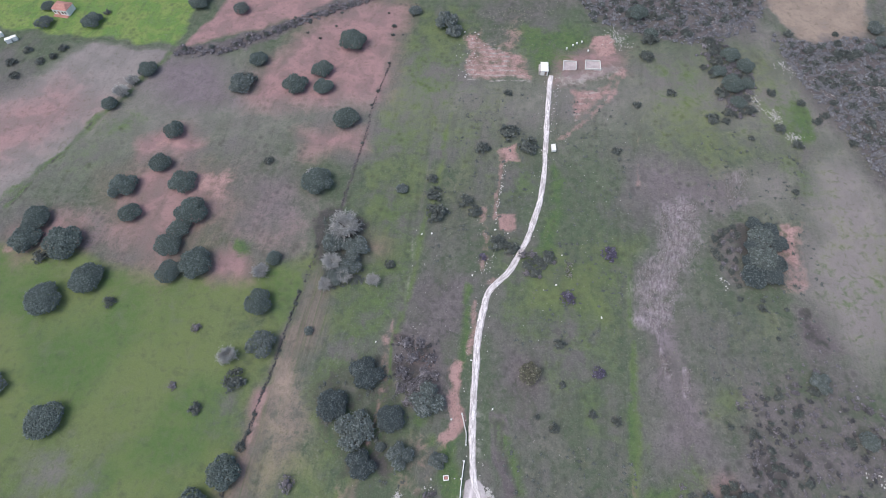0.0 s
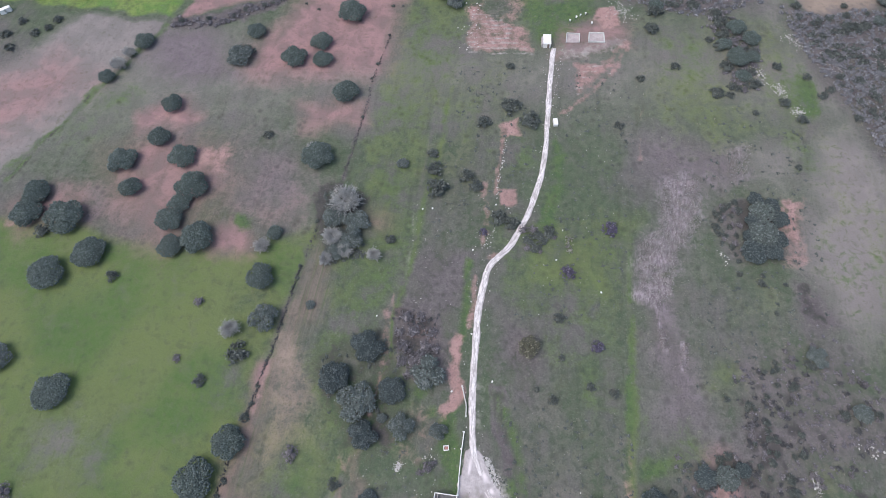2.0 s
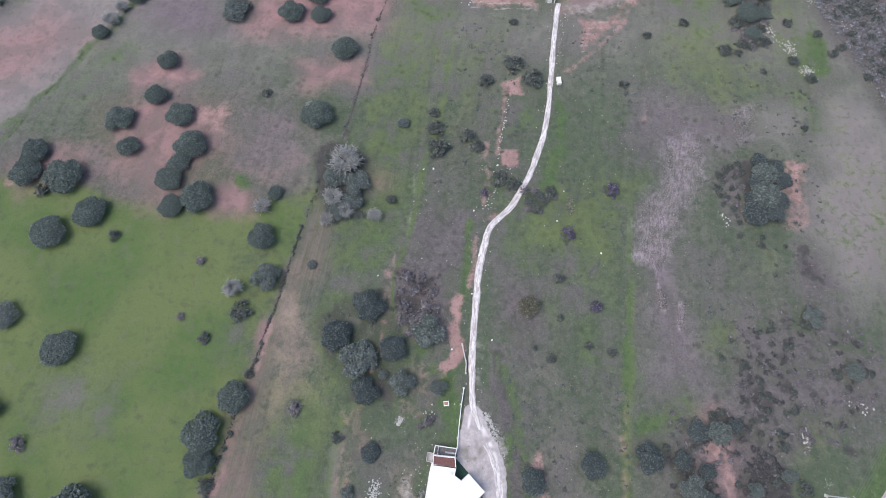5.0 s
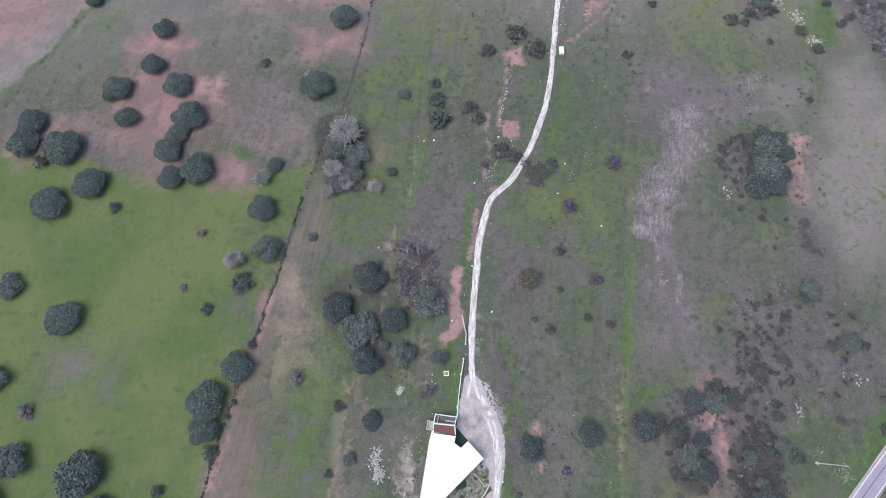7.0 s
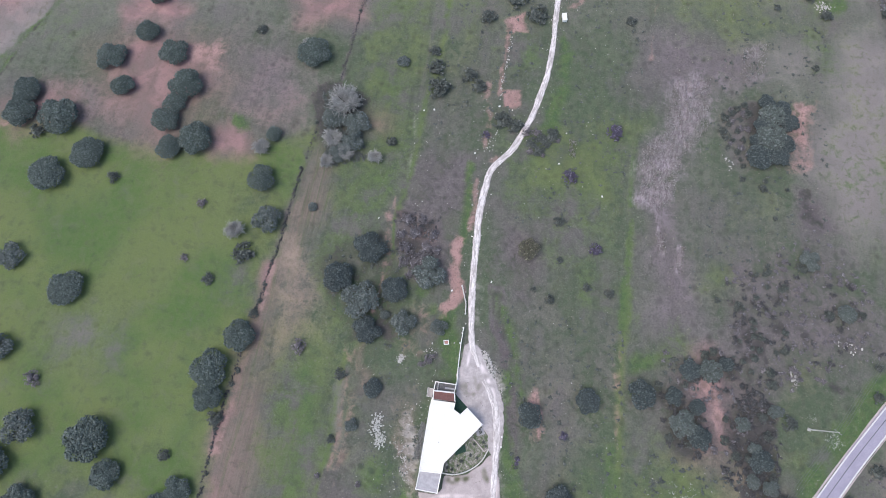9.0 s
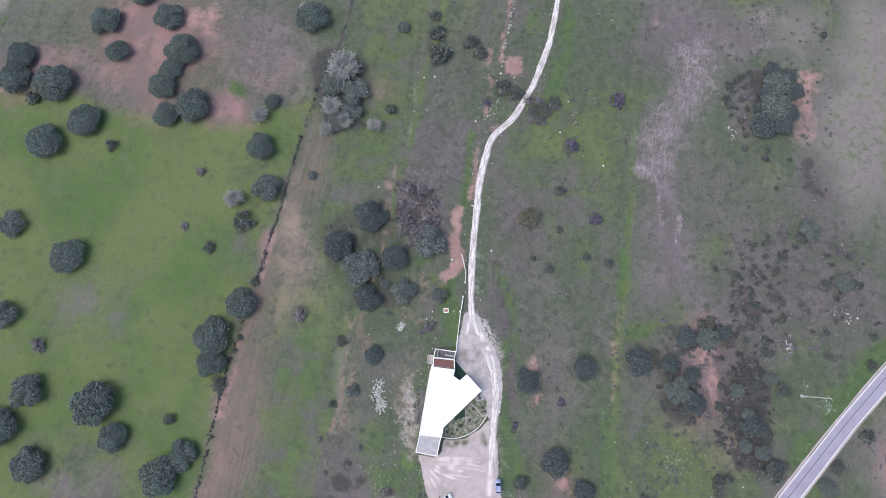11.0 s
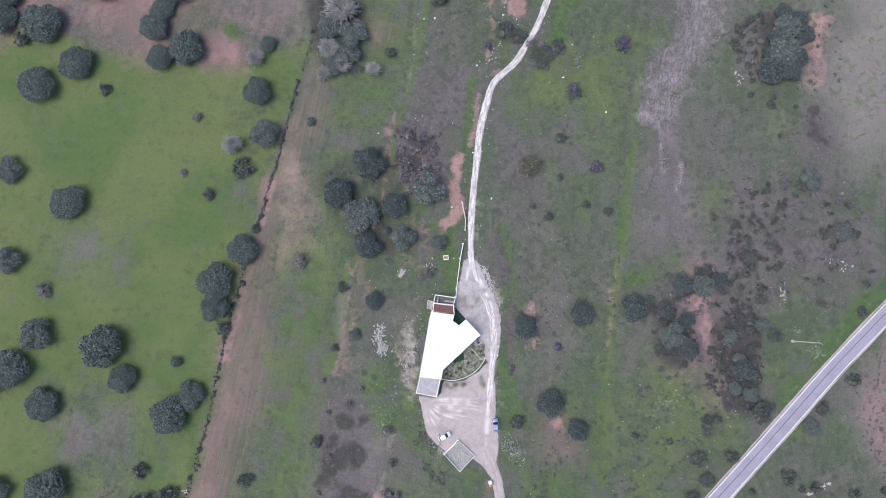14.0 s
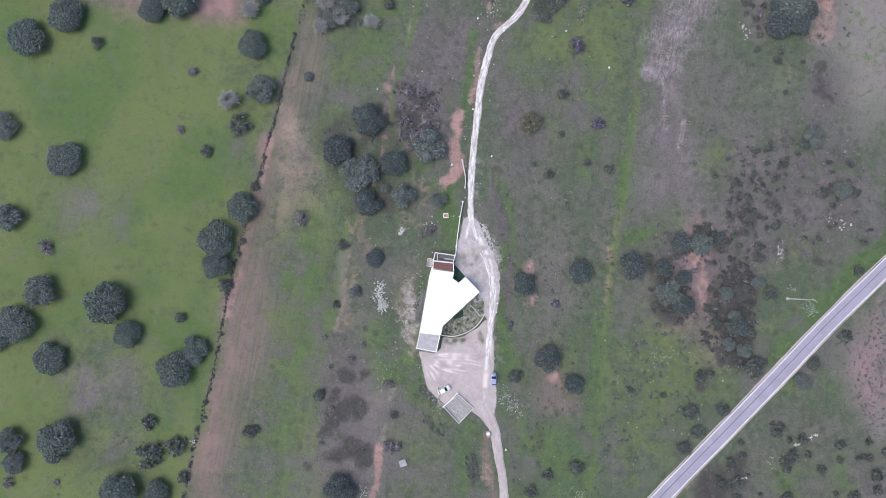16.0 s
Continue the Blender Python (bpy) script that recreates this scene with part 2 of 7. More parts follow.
def value_noise(x, y, scale, seed):
    """Smooth noise in -1..1 on arrays."""
    x, y = x / scale, y / scale
    xi, yi = np.floor(x), np.floor(y)
    fx, fy = x - xi, y - yi
    fx, fy = fx * fx * (3 - 2 * fx), fy * fy * (3 - 2 * fy)

    def h(a, b):
        v = np.sin(a * 127.1 + b * 311.7 + seed * 74.7) * 43758.5453
        return (v - np.floor(v)) * 2 - 1
    return (h(xi, yi) * (1 - fx) + h(xi + 1, yi) * fx) * (1 - fy) + (h(xi, yi + 1) * (1 - fx) + h(xi + 1, yi + 1) * fx) * fy


# ---- the ground: one sheet to the horizon ----
far = np.array([14.0, 32, 60, 100, 160, 250, 400, 640, 1000, 1600, 2400])
xs = np.concatenate([-260 - far[::-1], np.arange(-260, 260.1, 1.0), 260 + far])
ys = np.concatenate([-110 - far[::-1], np.arange(-110, 280.1, 1.0), 280 + far])
GX, GY = np.meshgrid(xs, ys)
away = np.maximum(np.maximum(np.abs(GX) - 260, 0), np.maximum(np.maximum(GY - 280, -110 - GY), 0))
GZ = -0.10 + 0.06 * value_noise(GX, GY, 9, 1) + 0.03 * value_noise(GX, GY, 2.5, 2)
GZ += np.clip(away / 500, 0, 1) * 22 * (value_noise(GX, GY, 420, 3) + 0.35)
WX = GX + 2.2 * value_noise(GX, GY, 9, 5) + 0.9 * value_noise(GX, GY, 2.6, 6)
WY = GY + 2.2 * value_noise(GX, GY, 9, 7) + 0.9 * value_noise(GX, GY, 2.6, 8)
ZONES = {k: np.zeros_like(GX) for k in ("meadow", "lush", "red", "bare", "dry", "till", "tan", "scrub", "reed", "grit", "mauve", "brush", "sown")}


def patch(kind, points, soft=3.0, amount=1.0):
    """Lays a kind of ground inside an outline; soft is the width of its edge in metres. A negative amount takes it away."""
    soft = soft * 1.7 if soft >= 5 else soft
    pts = np.array(points, float)
    lo, hi = pts.min(0) - soft - 4, pts.max(0) + soft + 4
    calm = 0.25 if soft < 2.5 and kind != "brush" else 1.0   # crisp patches keep their outline
    PX, PY = GX + (WX - GX) * calm, GY + (WY - GY) * calm
    box = (PX > lo[0]) & (PX < hi[0]) & (PY > lo[1]) & (PY < hi[1])
    x, y = PX[box], PY[box]
    dist, inside = np.full(x.shape, 1e9), np.zeros(x.shape, bool)
    for (ax, ay), (bx, by) in zip(pts, np.roll(pts, -1, 0)):
        dx, dy = bx - ax, by - ay
        t = np.clip(((x - ax) * dx + (y - ay) * dy) / (dx * dx + dy * dy + 1e-9), 0, 1)
        dist = np.minimum(dist, np.hypot(x - ax - t * dx, y - ay - t * dy))
        cross = (ay > y) != (by > y)
        inside ^= cross & (x < ax + (y - ay) * dx / (dy if abs(dy) > 1e-9 else 1e-9))
    v = np.clip(0.5 + np.where(inside, dist, -dist) / soft, 0, 1)
    z = ZONES[kind]
    z[box] = np.maximum(z[box], v * amount) if amount > 0 else z[box] * (1 + v * amount)


def blob(kind, x, y, rx, ry, soft=3.0, amount=1.0):
    """Lays a kind of ground in a rounded spot."""
    patch(kind, [(x + rx * math.cos(.5236 * k), y + ry * math.sin(.5236 * k)) for k in range(12)], soft, amount)


def stroke(kind, points, width, soft=1.0, amount=1.0):
    """Lays a kind of ground along a line."""
    pts = np.array(points, float)
    lo, hi = pts.min(0) - soft - width - 4, pts.max(0) + soft + width + 4
    calm = 0.35 if width < 3.1 else 1.0
    PX, PY = GX + (WX - GX) * calm, GY + (WY - GY) * calm
    box = (PX > lo[0]) & (PX < hi[0]) & (PY > lo[1]) & (PY < hi[1])
    x, y = PX[box], PY[box]
    dist = np.full(x.shape, 1e9)
    for (ax, ay), (bx, by) in zip(pts, pts[1:]):
        dx, dy = bx - ax, by - ay
        t = np.clip(((x - ax) * dx + (y - ay) * dy) / (dx * dx + dy * dy + 1e-9), 0, 1)
        dist = np.minimum(dist, np.hypot(x - ax - t * dx, y - ay - t * dy))
    v = np.clip(0.5 + (width / 2 - dist) / soft, 0, 1) * amount
    ZONES[kind][box] = np.maximum(ZONES[kind][box], v)


# fields, clockwise from the west; outlines in metres
patch("meadow", [(-198.3, 89.8), (-166.3, 89.5), (-140.1, 92.8), (-124.1, 82.2), (-100.7, 79.3), (-79.5, 75.1), (-66.2, 79.4), (-49.6, 84.9), (-52.9, 70.6), (-57.1, 52.4), (-63.7, 22.3), (-72.4, -14.6), (-78.0, -54.0), (-83.5, -90.7), (-168.2, -92.8)], 5)
patch("meadow", [(-131.1, -33.7), (-108.4, -29.7), (-89.3, -45.4), (-97.7, -58.0), (-121.5, -56.7)], 14, -0.8)
patch("dry", [(-131.1, -33.7), (-108.4, -29.7), (-89.3, -45.4), (-97.7, -58.0), (-121.5, -56.7)], 14, 0.22)
patch("dry", [(-131.7, 19.5), (-112.9, 19.8), (-108.5, 6.8), (-128.9, 4.7)], 16, 0.7)
patch("meadow", [(-131.7, 19.5), (-112.9, 19.8), (-108.5, 6.8), (-128.9, 4.7)], 16, -0.75)
patch("meadow", [(-110.4, -58.2), (-97.8, -56.2), (-95.1, -73.7), (-114.7, -79.4), (-120.6, -70.8)], 12, -0.6)
patch("meadow", [(-81.3, 63.6), (-58.8, 67.7), (-60.2, 54.3), (-75.2, 52.2)], 10, -0.6)
patch("meadow", [(-78.4, 39.9), (-63.6, 44.8), (-60.9, 20.5), (-74.1, 25.9)], 10, -0.5)
patch("lush", [(-86.8, 20.1), (-74.7, 18.4), (-79.9, -11.1), (-75.0, -18.2), (-76.9, -36.3), (-80.7, -54.1), (-87.4, -47.1), (-83.6, -29.2), (-82.8, -7.5)], 8, 0.55)
patch("lush", [(-140.8, 74.7), (-117.0, 59.5), (-124.2, 19.6), (-141.1, 19.4), (-147.1, 53.4)], 20, 0.45)
patch("lush", [(-113.3, -8.0), (-85.1, -18.4), (-84.4, -32.8), (-108.4, -29.7)], 16, 0.4)
patch("sown", [(-249.3, 249.1), (-124.1, 241.4), (-127.1, 197.1), (-166.4, 201.7), (-189.9, 207.3), (-232.2, 210.2)], 4)
patch("dry", [(-222.5, 176.4), (-209.9, 196.1), (-170.9, 199.1), (-129.0, 191.9), (-147.1, 156.7), (-161.4, 128.3), (-174.5, 109.4), (-185.5, 94.5)], 4, 0.85)
patch("red", [(-211.9, 153.0), (-172.0, 179.0), (-147.6, 158.3), (-170.5, 134.1), (-196.0, 117.6)], 16, 0.68)
patch("dry", [(-228.7, 202.2), (-170.8, 198.7), (-190.0, 172.4), (-207.0, 152.9)], 6, -0.8)
stroke("lush", [(-177.9, 106.9), (-161.4, 128.3), (-147.1, 156.7), (-128.7, 190.8)], 3.5, 3, 0.6)
patch("dry", [(-141.9, 191.0), (-92.3, 191.9), (-91.6, 160.6), (-112.3, 154.5), (-138.5, 136.6), (-152.3, 142.8)], 14, 0.6)
patch("red", [(-123.3, 195.5), (-101.0, 240.8), (-43.7, 239.4), (-64.2, 219.4), (-99.7, 203.4)], 4)
stroke("scrub", [(-123.7, 191.8), (-103.2, 194.0), (-86.3, 203.1), (-63.8, 216.5), (-37.3, 228.4)], 9, 4)
patch("red", [(-89.5, 162.2), (-82.7, 180.8), (-63.6, 214.5), (-28.9, 226.0), (-17.7, 221.6), (-24.2, 183.3), (-28.1, 159.6), (-56.9, 156.8), (-83.4, 155.7)], 10, 0.9)
patch("red", [(-129.2, 140.9), (-108.4, 148.2), (-100.7, 134.6), (-125.1, 130.6)], 7)
patch("red", [(-137.9, 119.6), (-124.4, 127.8), (-96.8, 127.4), (-84.4, 116.3), (-84.1, 103.3), (-93.7, 93.6), (-100.3, 77.5), (-113.7, 82.1), (-127.7, 93.9)], 14, 0.72)
patch("red", [(-88.6, 79.6), (-86.4, 88.8), (-73.5, 86.3), (-71.5, 75.1), (-85.6, 75.2)], 8)
patch("red", [(-62.4, 142.9), (-36.7, 145.6), (-35.9, 133.7), (-58.4, 129.7)], 10, 0.95)
patch("red", [(-166.0, 99.2), (-139.5, 103.9), (-135.4, 91.6), (-158.1, 84.8)], 10, 0.9)
patch("bare", [(-102.7, 123.3), (-89.9, 121.8), (-86.9, 112.3), (-98.6, 115.1)], 5, 0.75)
patch("bare", [(-121.7, 139.3), (-111.0, 139.2), (-114.4, 133.9)], 4, 0.6)
patch("dry", [(-74.3, 103.2), (-47.2, 110.6), (-49.0, 88.4), (-65.2, 86.2)], 14, 0.5)
patch("red", [(-77.8, 98.3), (-60.0, 108.1), (-48.5, 102.9), (-52.9, 86.1), (-72.7, 81.7)], 14, 0.4)
patch("red", [(-137.8, 98.9), (-85.9, 130.1), (-61.0, 116.0), (-64.5, 81.7), (-99.7, 75.3)], 30, 0.38)
patch("lush", [(-79.6, 91.0), (-72.2, 91.0), (-70.2, 85.1), (-76.2, 84.0)], 4, 0.7)
# long strips between the hedge and the track
patch("meadow", [(-16.2, 219.5), (13.8, 220.9), (4.8, 168.9), (-4.9, 134.7), (-10.6, 105.0), (-12.8, 81.2), (-19.0, 62.0), (-24.3, 54.1), (-44.8, 52.3), (-39.9, 79.2), (-35.1, 123.8), (-26.1, 169.4)], 7, 0.45)
patch("till", [(-51.0, 79.3), (-39.7, 77.0), (-45.1, 54.2), (-60.4, 3.8), (-49.7, -35.7), (-47.0, -6.9), (-73.2, -81.9), (-82.1, -82.1), (-72.4, -14.6), (-63.7, 22.3)], 8)
patch("red", [(-77.9, -36.3), (-68.7, -14.5), (-51.8, 26.2), (-39.4, 45.0), (-44.4, 26.3), (-59.8, -7.1), (-66.0, -36.0), (-69.7, -78.3), (-80.5, -78.6)], 14, 0.42)
patch("lush", [(-58.4, 3.9), (-41.8, 2.3), (-42.5, -35.6), (-49.0, -56.9), (-62.7, -74.7), (-57.0, -35.9)], 12, 0.42)
patch("lush", [(-40.8, 68.4), (-23.9, 81.3), (-14.0, 88.1), (-19.0, 62.0), (-29.9, 54.1)], 12, 0.5)
patch("red", [(-32.0, 95.4), (-22.4, 92.9), (-22.1, 85.8), (-32.3, 85.9)], 8, 0.6)
patch("scrub", [(-11.3, 81.2), (10.3, 78.8), (8.8, 61.9), (2.8, 46.4), (-1.0, 25.3), (-20.2, 46.5), (-19.0, 62.0)], 8, 0.75)
patch("scrub", [(-44.8, -21.3), (-32.2, -13.9), (-24.5, -31.7), (-23.9, -59.9), (-34.4, -67.1), (-41.8, -56.8)], 12, 0.8)
patch("scrub", [(-41.7, -60.3), (-27.5, -58.2), (-27.1, -73.9), (-41.3, -74.2)], 10, 0.7)
stroke("bare", [(-35.3, -35.5), (-33.0, -21.1), (-28.9, -1.1), (-32.9, 9.8)], 2.2, 3.5, 0.40)
stroke("bare", [(-21.8, 54.7), (-21.7, 41.5), (-25.8, 20.9)], 1.4, 2, 0.6)
stroke("grit", [(-13.3, 102.5), (-14.1, 79.0), (-16.1, 62.0)], 1.2, 2, 0.28)
patch("bare", [(-0.6, 48.1), (3.5, 47.8), (2.9, 38.0), (1.9, 28.7), (-1.1, 20.3), (-4.8, 21.9), (-2.1, 30.5), (-1.2, 39.8)], 2.6, 0.92)
patch("bare", [(18.5, 102.2), (24.3, 102.6), (23.8, 95.3), (18.2, 95.3)], 2)
stroke("bare", [(20.9, 125.8), (18.0, 112.4), (17.0, 101.0)], 1.4, 2, 0.8)
stroke("bare", [(12.9, 104.8), (13.2, 91.3), (10.4, 81.0)], 2.2, 3, 0.6)
patch("bare", [(11.3, 77.7), (18.2, 76.5), (14.0, 71.2)], 3, 0.7)
stroke("bare", [(8.4, 67.3), (7.6, 56.8), (5.3, 49.3)], 2.0, 2, 0.6)
patch("bare", [(21.3, 134.3), (26.0, 135.7), (26.5, 125.8), (22.1, 127.2)], 3, 0.9)
stroke("lush", [(6.1, 72.0), (5.7, 58.7), (3.1, 47.4)], 3.5, 3, 0.8)
stroke("lush", [(-0.2, 20.3), (0.1, 1.1)], 6, 3, 0.85)
patch("scrub", [(86.6, 167.4), (49.3, 139.8), (41.2, 87.6), (40.9, 114.7), (50.1, 168.1)], 10, 0.35)
# top farm
patch("lush", [(29.1, 204.5), (61.9, 203.8), (68.4, 194.2), (52.2, 187.2), (48.4, 174.9), (35.9, 173.4), (34.6, 189.3)], 6, 0.8)
patch("bare", [(8.7, 203.0), (14.6, 204.8), (19.4, 193.3), (28.1, 187.7), (34.2, 183.9), (34.4, 170.0), (7.3, 172.2)], 4, 0.72)
patch("bare", [(19.4, 193.3), (36.3, 212.2), (28.2, 189.5)], 5, 0.6)
patch("bare", [(65.1, 198.0), (74.3, 198.9), (75.3, 188.5), (67.2, 185.1), (62.8, 190.6)], 3)
patch("bare", [(52.6, 164.1), (61.8, 163.9), (68.4, 167.8), (76.5, 177.1), (78.7, 175.7), (65.8, 161.9), (58.1, 150.9), (52.3, 145.7)], 4, 0.8)
patch("grit", [(44.8, 176.7), (78.9, 179.5), (72.3, 169.4), (46.5, 168.2)], 4, 0.35)
patch("red", [(42.2, 189.2), (80.9, 192.1), (78.0, 174.4), (42.8, 168.2)], 8, 0.7)
# east of the track
patch("meadow", [(20.8, 87.8), (64.9, 89.7), (57.9, 53.6), (44.6, 51.8), (19.3, 61.8)], 14, 0.6)
patch("scrub", [(18.8, 53.9), (57.9, 53.6), (52.7, 3.7), (15.8, 3.7)], 24, 0.38)
patch("meadow", [(14.4, 27.0), (36.2, 27.3), (54.3, 9.2), (47.0, -44.4), (18.9, -76.3), (15.0, -36.3)], 20, 0.2)
stroke("lush", [(41.8, 122.8), (38.6, 102.0), (33.5, 87.6)], 5, 4, 0.8)
stroke("meadow", [(63.8, 82.0), (59.1, 55.5), (56.2, 27.5), (51.6, 0.1), (47.0, -44.4), (43.5, -77.4)], 2.2, 3, 0.8)
stroke("lush", [(55.3, 33.1), (52.9, 16.5)], 2.4, 2, 0.8)
stroke("bare", [(77.5, 140.8), (72.3, 114.4)], 1.0, 2.5, 0.42)
stroke("bare", [(50.7, 5.5), (48.5, -19.7)], 1.0, 2.5, 0.36)
stroke("lush", [(48.1, -26.8), (45.3, -54.9), (43.5, -77.4)], 3.0, 3, 0.7)
patch("lush", [(57.9, 9.3), (62.4, 7.5), (61.5, 2.1), (55.2, 2.0)], 4, 0.8)
patch("dry", [(66.3, 80.5), (84.1, 109.0), (103.5, 127.5), (121.2, 127.3), (109.6, 101.2), (87.6, 78.1), (78.3, 46.0), (70.1, 25.1), (59.9, 25.2), (60.9, 49.8)], 14, 0.35)
patch("dry", [(89.8, 184.6), (135.7, 187.3), (138.7, 127.0), (98.1, 114.0), (78.5, 136.4)], 26, 0.35)
patch("reed", [(79.5, 105.1), (92.8, 106.7), (89.2, 85.8), (79.1, 75.9), (74.8, 61.1), (68.0, 55.0), (63.4, 61.1), (65.9, 79.8), (74.0, 84.7)], 9, 0.72)
patch("reed", [(105.9, 119.3), (116.4, 121.8), (111.7, 108.7), (104.0, 103.7)], 6, 0.45)
stroke("reed", [(68.1, 49.9), (69.0, 41.6)], 1.8, 2, 0.9)
stroke("reed", [(75.3, 43.5), (73.1, 36.1)], 1.6, 2, 0.9)
patch("dry", [(142.2, 124.2), (158.3, 132.4), (163.4, 91.1), (144.6, 45.7), (126.8, 45.7), (122.0, 69.3)], 14)
patch("meadow", [(141.3, 121.5), (155.1, 129.6), (151.4, 91.2), (143.5, 61.0), (126.7, 61.1)], 18, 0.38)
patch("meadow", [(145.0, 96.0), (161.3, 95.8), (146.1, 49.4), (136.8, 53.2)], 16, 0.5)
patch("scrub", [(88.8, 37.2), (119.8, 50.5), (133.4, 28.5), (136.3, 6.8), (121.9, -2.4), (95.3, -4.6), (86.7, 13.3)], 20, 0.6)
patch("scrub", [(86.0, 27.9), (97.7, 31.7), (100.0, 9.9), (95.2, -8.2), (84.6, -1.2)], 14, 0.85)
patch("meadow", [(103.5, 6.3), (111.4, 4.6), (111.2, -6.1), (102.3, -6.3)], 12, 0.5)
patch("scrub", [(63.3, 9.3), (86.6, 9.7), (95.3, -4.6), (86.0, -29.6), (68.4, -26.4), (63.2, -8.7)], 12, 0.8)
patch("bare", [(122.2, 96.2), (129.1, 97.3), (126.5, 80.0), (121.7, 71.4), (115.0, 71.5)], 5, 0.72)
patch("bare", [(74.9, -0.4), (83.2, -0.3), (82.4, -6.6), (80.0, -13.8), (77.8, -8.5)], 4, 0.55)
patch("red", [(73.1, 0.4), (84.7, 1.5), (83.1, -12.0), (88.0, -15.4), (79.0, -22.7), (70.2, -22.9), (76.5, -13.8)], 9, 0.65)
patch("scrub", [(82.8, -4.8), (95.3, -2.8), (96.6, -29.4), (85.9, -33.2), (81.7, -19.1)], 10, 0.9)
patch("bare", [(23.7, -2.5), (26.3, -7.5), (27.0, -16.5), (22.9, -20.1), (25.2, -12.9)], 3.4, 0.6)
patch("bare", [(30.2, -37.7), (34.6, -37.7), (36.4, -42.0), (32.0, -41.2)], 2.4, 0.85)
patch("red", [(26.6, -34.3), (38.2, -34.1), (40.0, -48.1), (29.3, -48.3)], 8, 0.6)
patch("lush", [(142.5, 156.7), (149.4, 159.8), (146.0, 135.4), (140.8, 129.8), (139.1, 138.5)], 5, 0.75)
patch("meadow", [(89.8, 184.6), (118.1, 187.7), (116.9, 144.7), (134.4, 127.1), (98.1, 114.0), (78.5, 136.4)], 20, 0.5)
patch("meadow", [(135.7, 187.3), (143.6, 180.0), (149.6, 153.4), (143.1, 127.0), (129.1, 124.4), (127.8, 150.7)], 14, 0.6)
patch("scrub", [(57.7, 236.8), (159.7, 234.2), (141.8, 200.2), (108.9, 191.5), (82.5, 201.4), (67.7, 207.6)], 7, 0.9)
patch("scrub", [(145.1, 198.2), (164.9, 192.2), (189.6, 197.3), (207.2, 196.9), (197.2, 120.8), (171.4, 91.0), (164.1, 113.2), (159.2, 141.1), (150.4, 163.0), (143.6, 180.0)], 8, 0.95)
patch("dry", [(144.5, 239.0), (207.5, 237.4), (189.6, 197.3), (172.4, 184.8), (156.4, 197.2)], 5)
patch("tan", [(144.5, 239.0), (207.5, 237.4), (189.6, 197.3), (172.4, 184.8), (156.4, 197.2)], 4, 1.0)
patch("scrub", [(13.7, 216.8), (26.7, 233.2), (57.2, 232.5), (43.9, 208.1), (19.5, 197.1)], 8, 0.5)
# the verge and the land beyond the paved road
stroke("lush", [(141.7, 10.5), (128.9, -4.1), (114.4, -18.5), (103.6, -30.2)], 7.5, 3, 0.85)
patch("meadow", [(68.4, -19.3), (107.3, -18.6), (94.6, -41.7), (71.5, -61.3), (57.5, -73.6), (47.0, -54.9)], 20, 0.5)
patch("dry", [(121.2, -25.5), (150.1, -1.9), (147.9, -59.6), (132.4, -58.3), (124.2, -42.9)], 8, 0.8)
patch("scrub", [(121.2, -25.5), (150.1, -1.9), (147.9, -59.6), (132.4, -58.3), (124.2, -42.9)], 8, 0.42)
patch("red", [(122.9, -28.9), (149.9, -7.3), (148.1, -52.8), (132.6, -53.1)], 12, 0.36)
patch("scrub", [(82.0, -61.1), (113.8, -43.1), (141.0, -59.8), (140.0, -86.9), (71.3, -88.6)], 14, 0.6)
patch("lush", [(94.2, -64.2), (109.9, -57.0), (123.7, -60.2), (125.0, -73.8), (93.9, -77.9)], 14, 0.55)
patch("lush", [(105.3, -32.8), (114.1, -30.9), (106.8, -41.5), (98.0, -46.9), (96.3, -43.5)], 6, 0.6)
patch("bare", [(71.4, -73.3), (80.2, -66.3), (76.7, -69.8), (69.6, -78.5)], 2, 0.6)
# round the house
patch("grit", [(-17.8, -10.0), (-11.5, -6.3), (-10.3, -24.3), (-12.8, -35.0), (-17.4, -28.0)], 4, 0.5)
patch("bare", [(-18.5, -18.2), (-14.9, -17.2), (-11.0, -35.0), (-15.5, -31.5)], 3, 0.45)
patch("lush", [(-26.4, -28.2), (-11.0, -35.0), (-3.6, -49.0), (-9.8, -50.9), (-18.9, -44.0), (-25.1, -44.1)], 6, 0.75)
patch("lush", [(22.3, -58.9), (45.3, -56.7), (47.0, -77.3), (24.2, -77.8)], 14, 0.75)
patch("lush", [(6.3, -54.0), (9.9, -52.2), (7.5, -76.5), (2.2, -76.6)], 5, 0.5)
stroke("lush", [(17.5, -20.2), (18.6, -34.4), (16.9, -48.6)], 5, 4, 0.7)
stroke("lush", [(12.2, 27.0), (18.2, 12.3), (19.2, -0.4)], 4, 4, 0.55)
stroke("scrub", [(13.5, 27.0), (15.4, 14.1), (19.2, 1.4), (19.3, -20.2)], 4, 3, 0.8)
patch("bare", [(9.9, -53.9), (12.0, -55.6), (13.6, -72.9), (10.1, -73.0)], 3, 0.5)
stroke("bare", [(-22.6, -61.6), (-22.2, -70.3), (-23.7, -80.7)], 2.6, 1.5)
stroke("grit", [(-18.9, -44.0), (-20.4, -56.3), (-21.6, -63.3)], 1.5, 3, 0.4)
stroke("scrub", [(-52.8, 71.5), (-56.9, 50.5), (-60.8, 34.5), (-65.3, 16.7)], 1.8, 1.2, 0.9)
stroke("scrub", [(-71.1, -10.9), (-73.3, -23.6), (-74.4, -32.6), (-79.3, -57.6), (-83.2, -78.6)], 1.8, 1.2, 0.9)
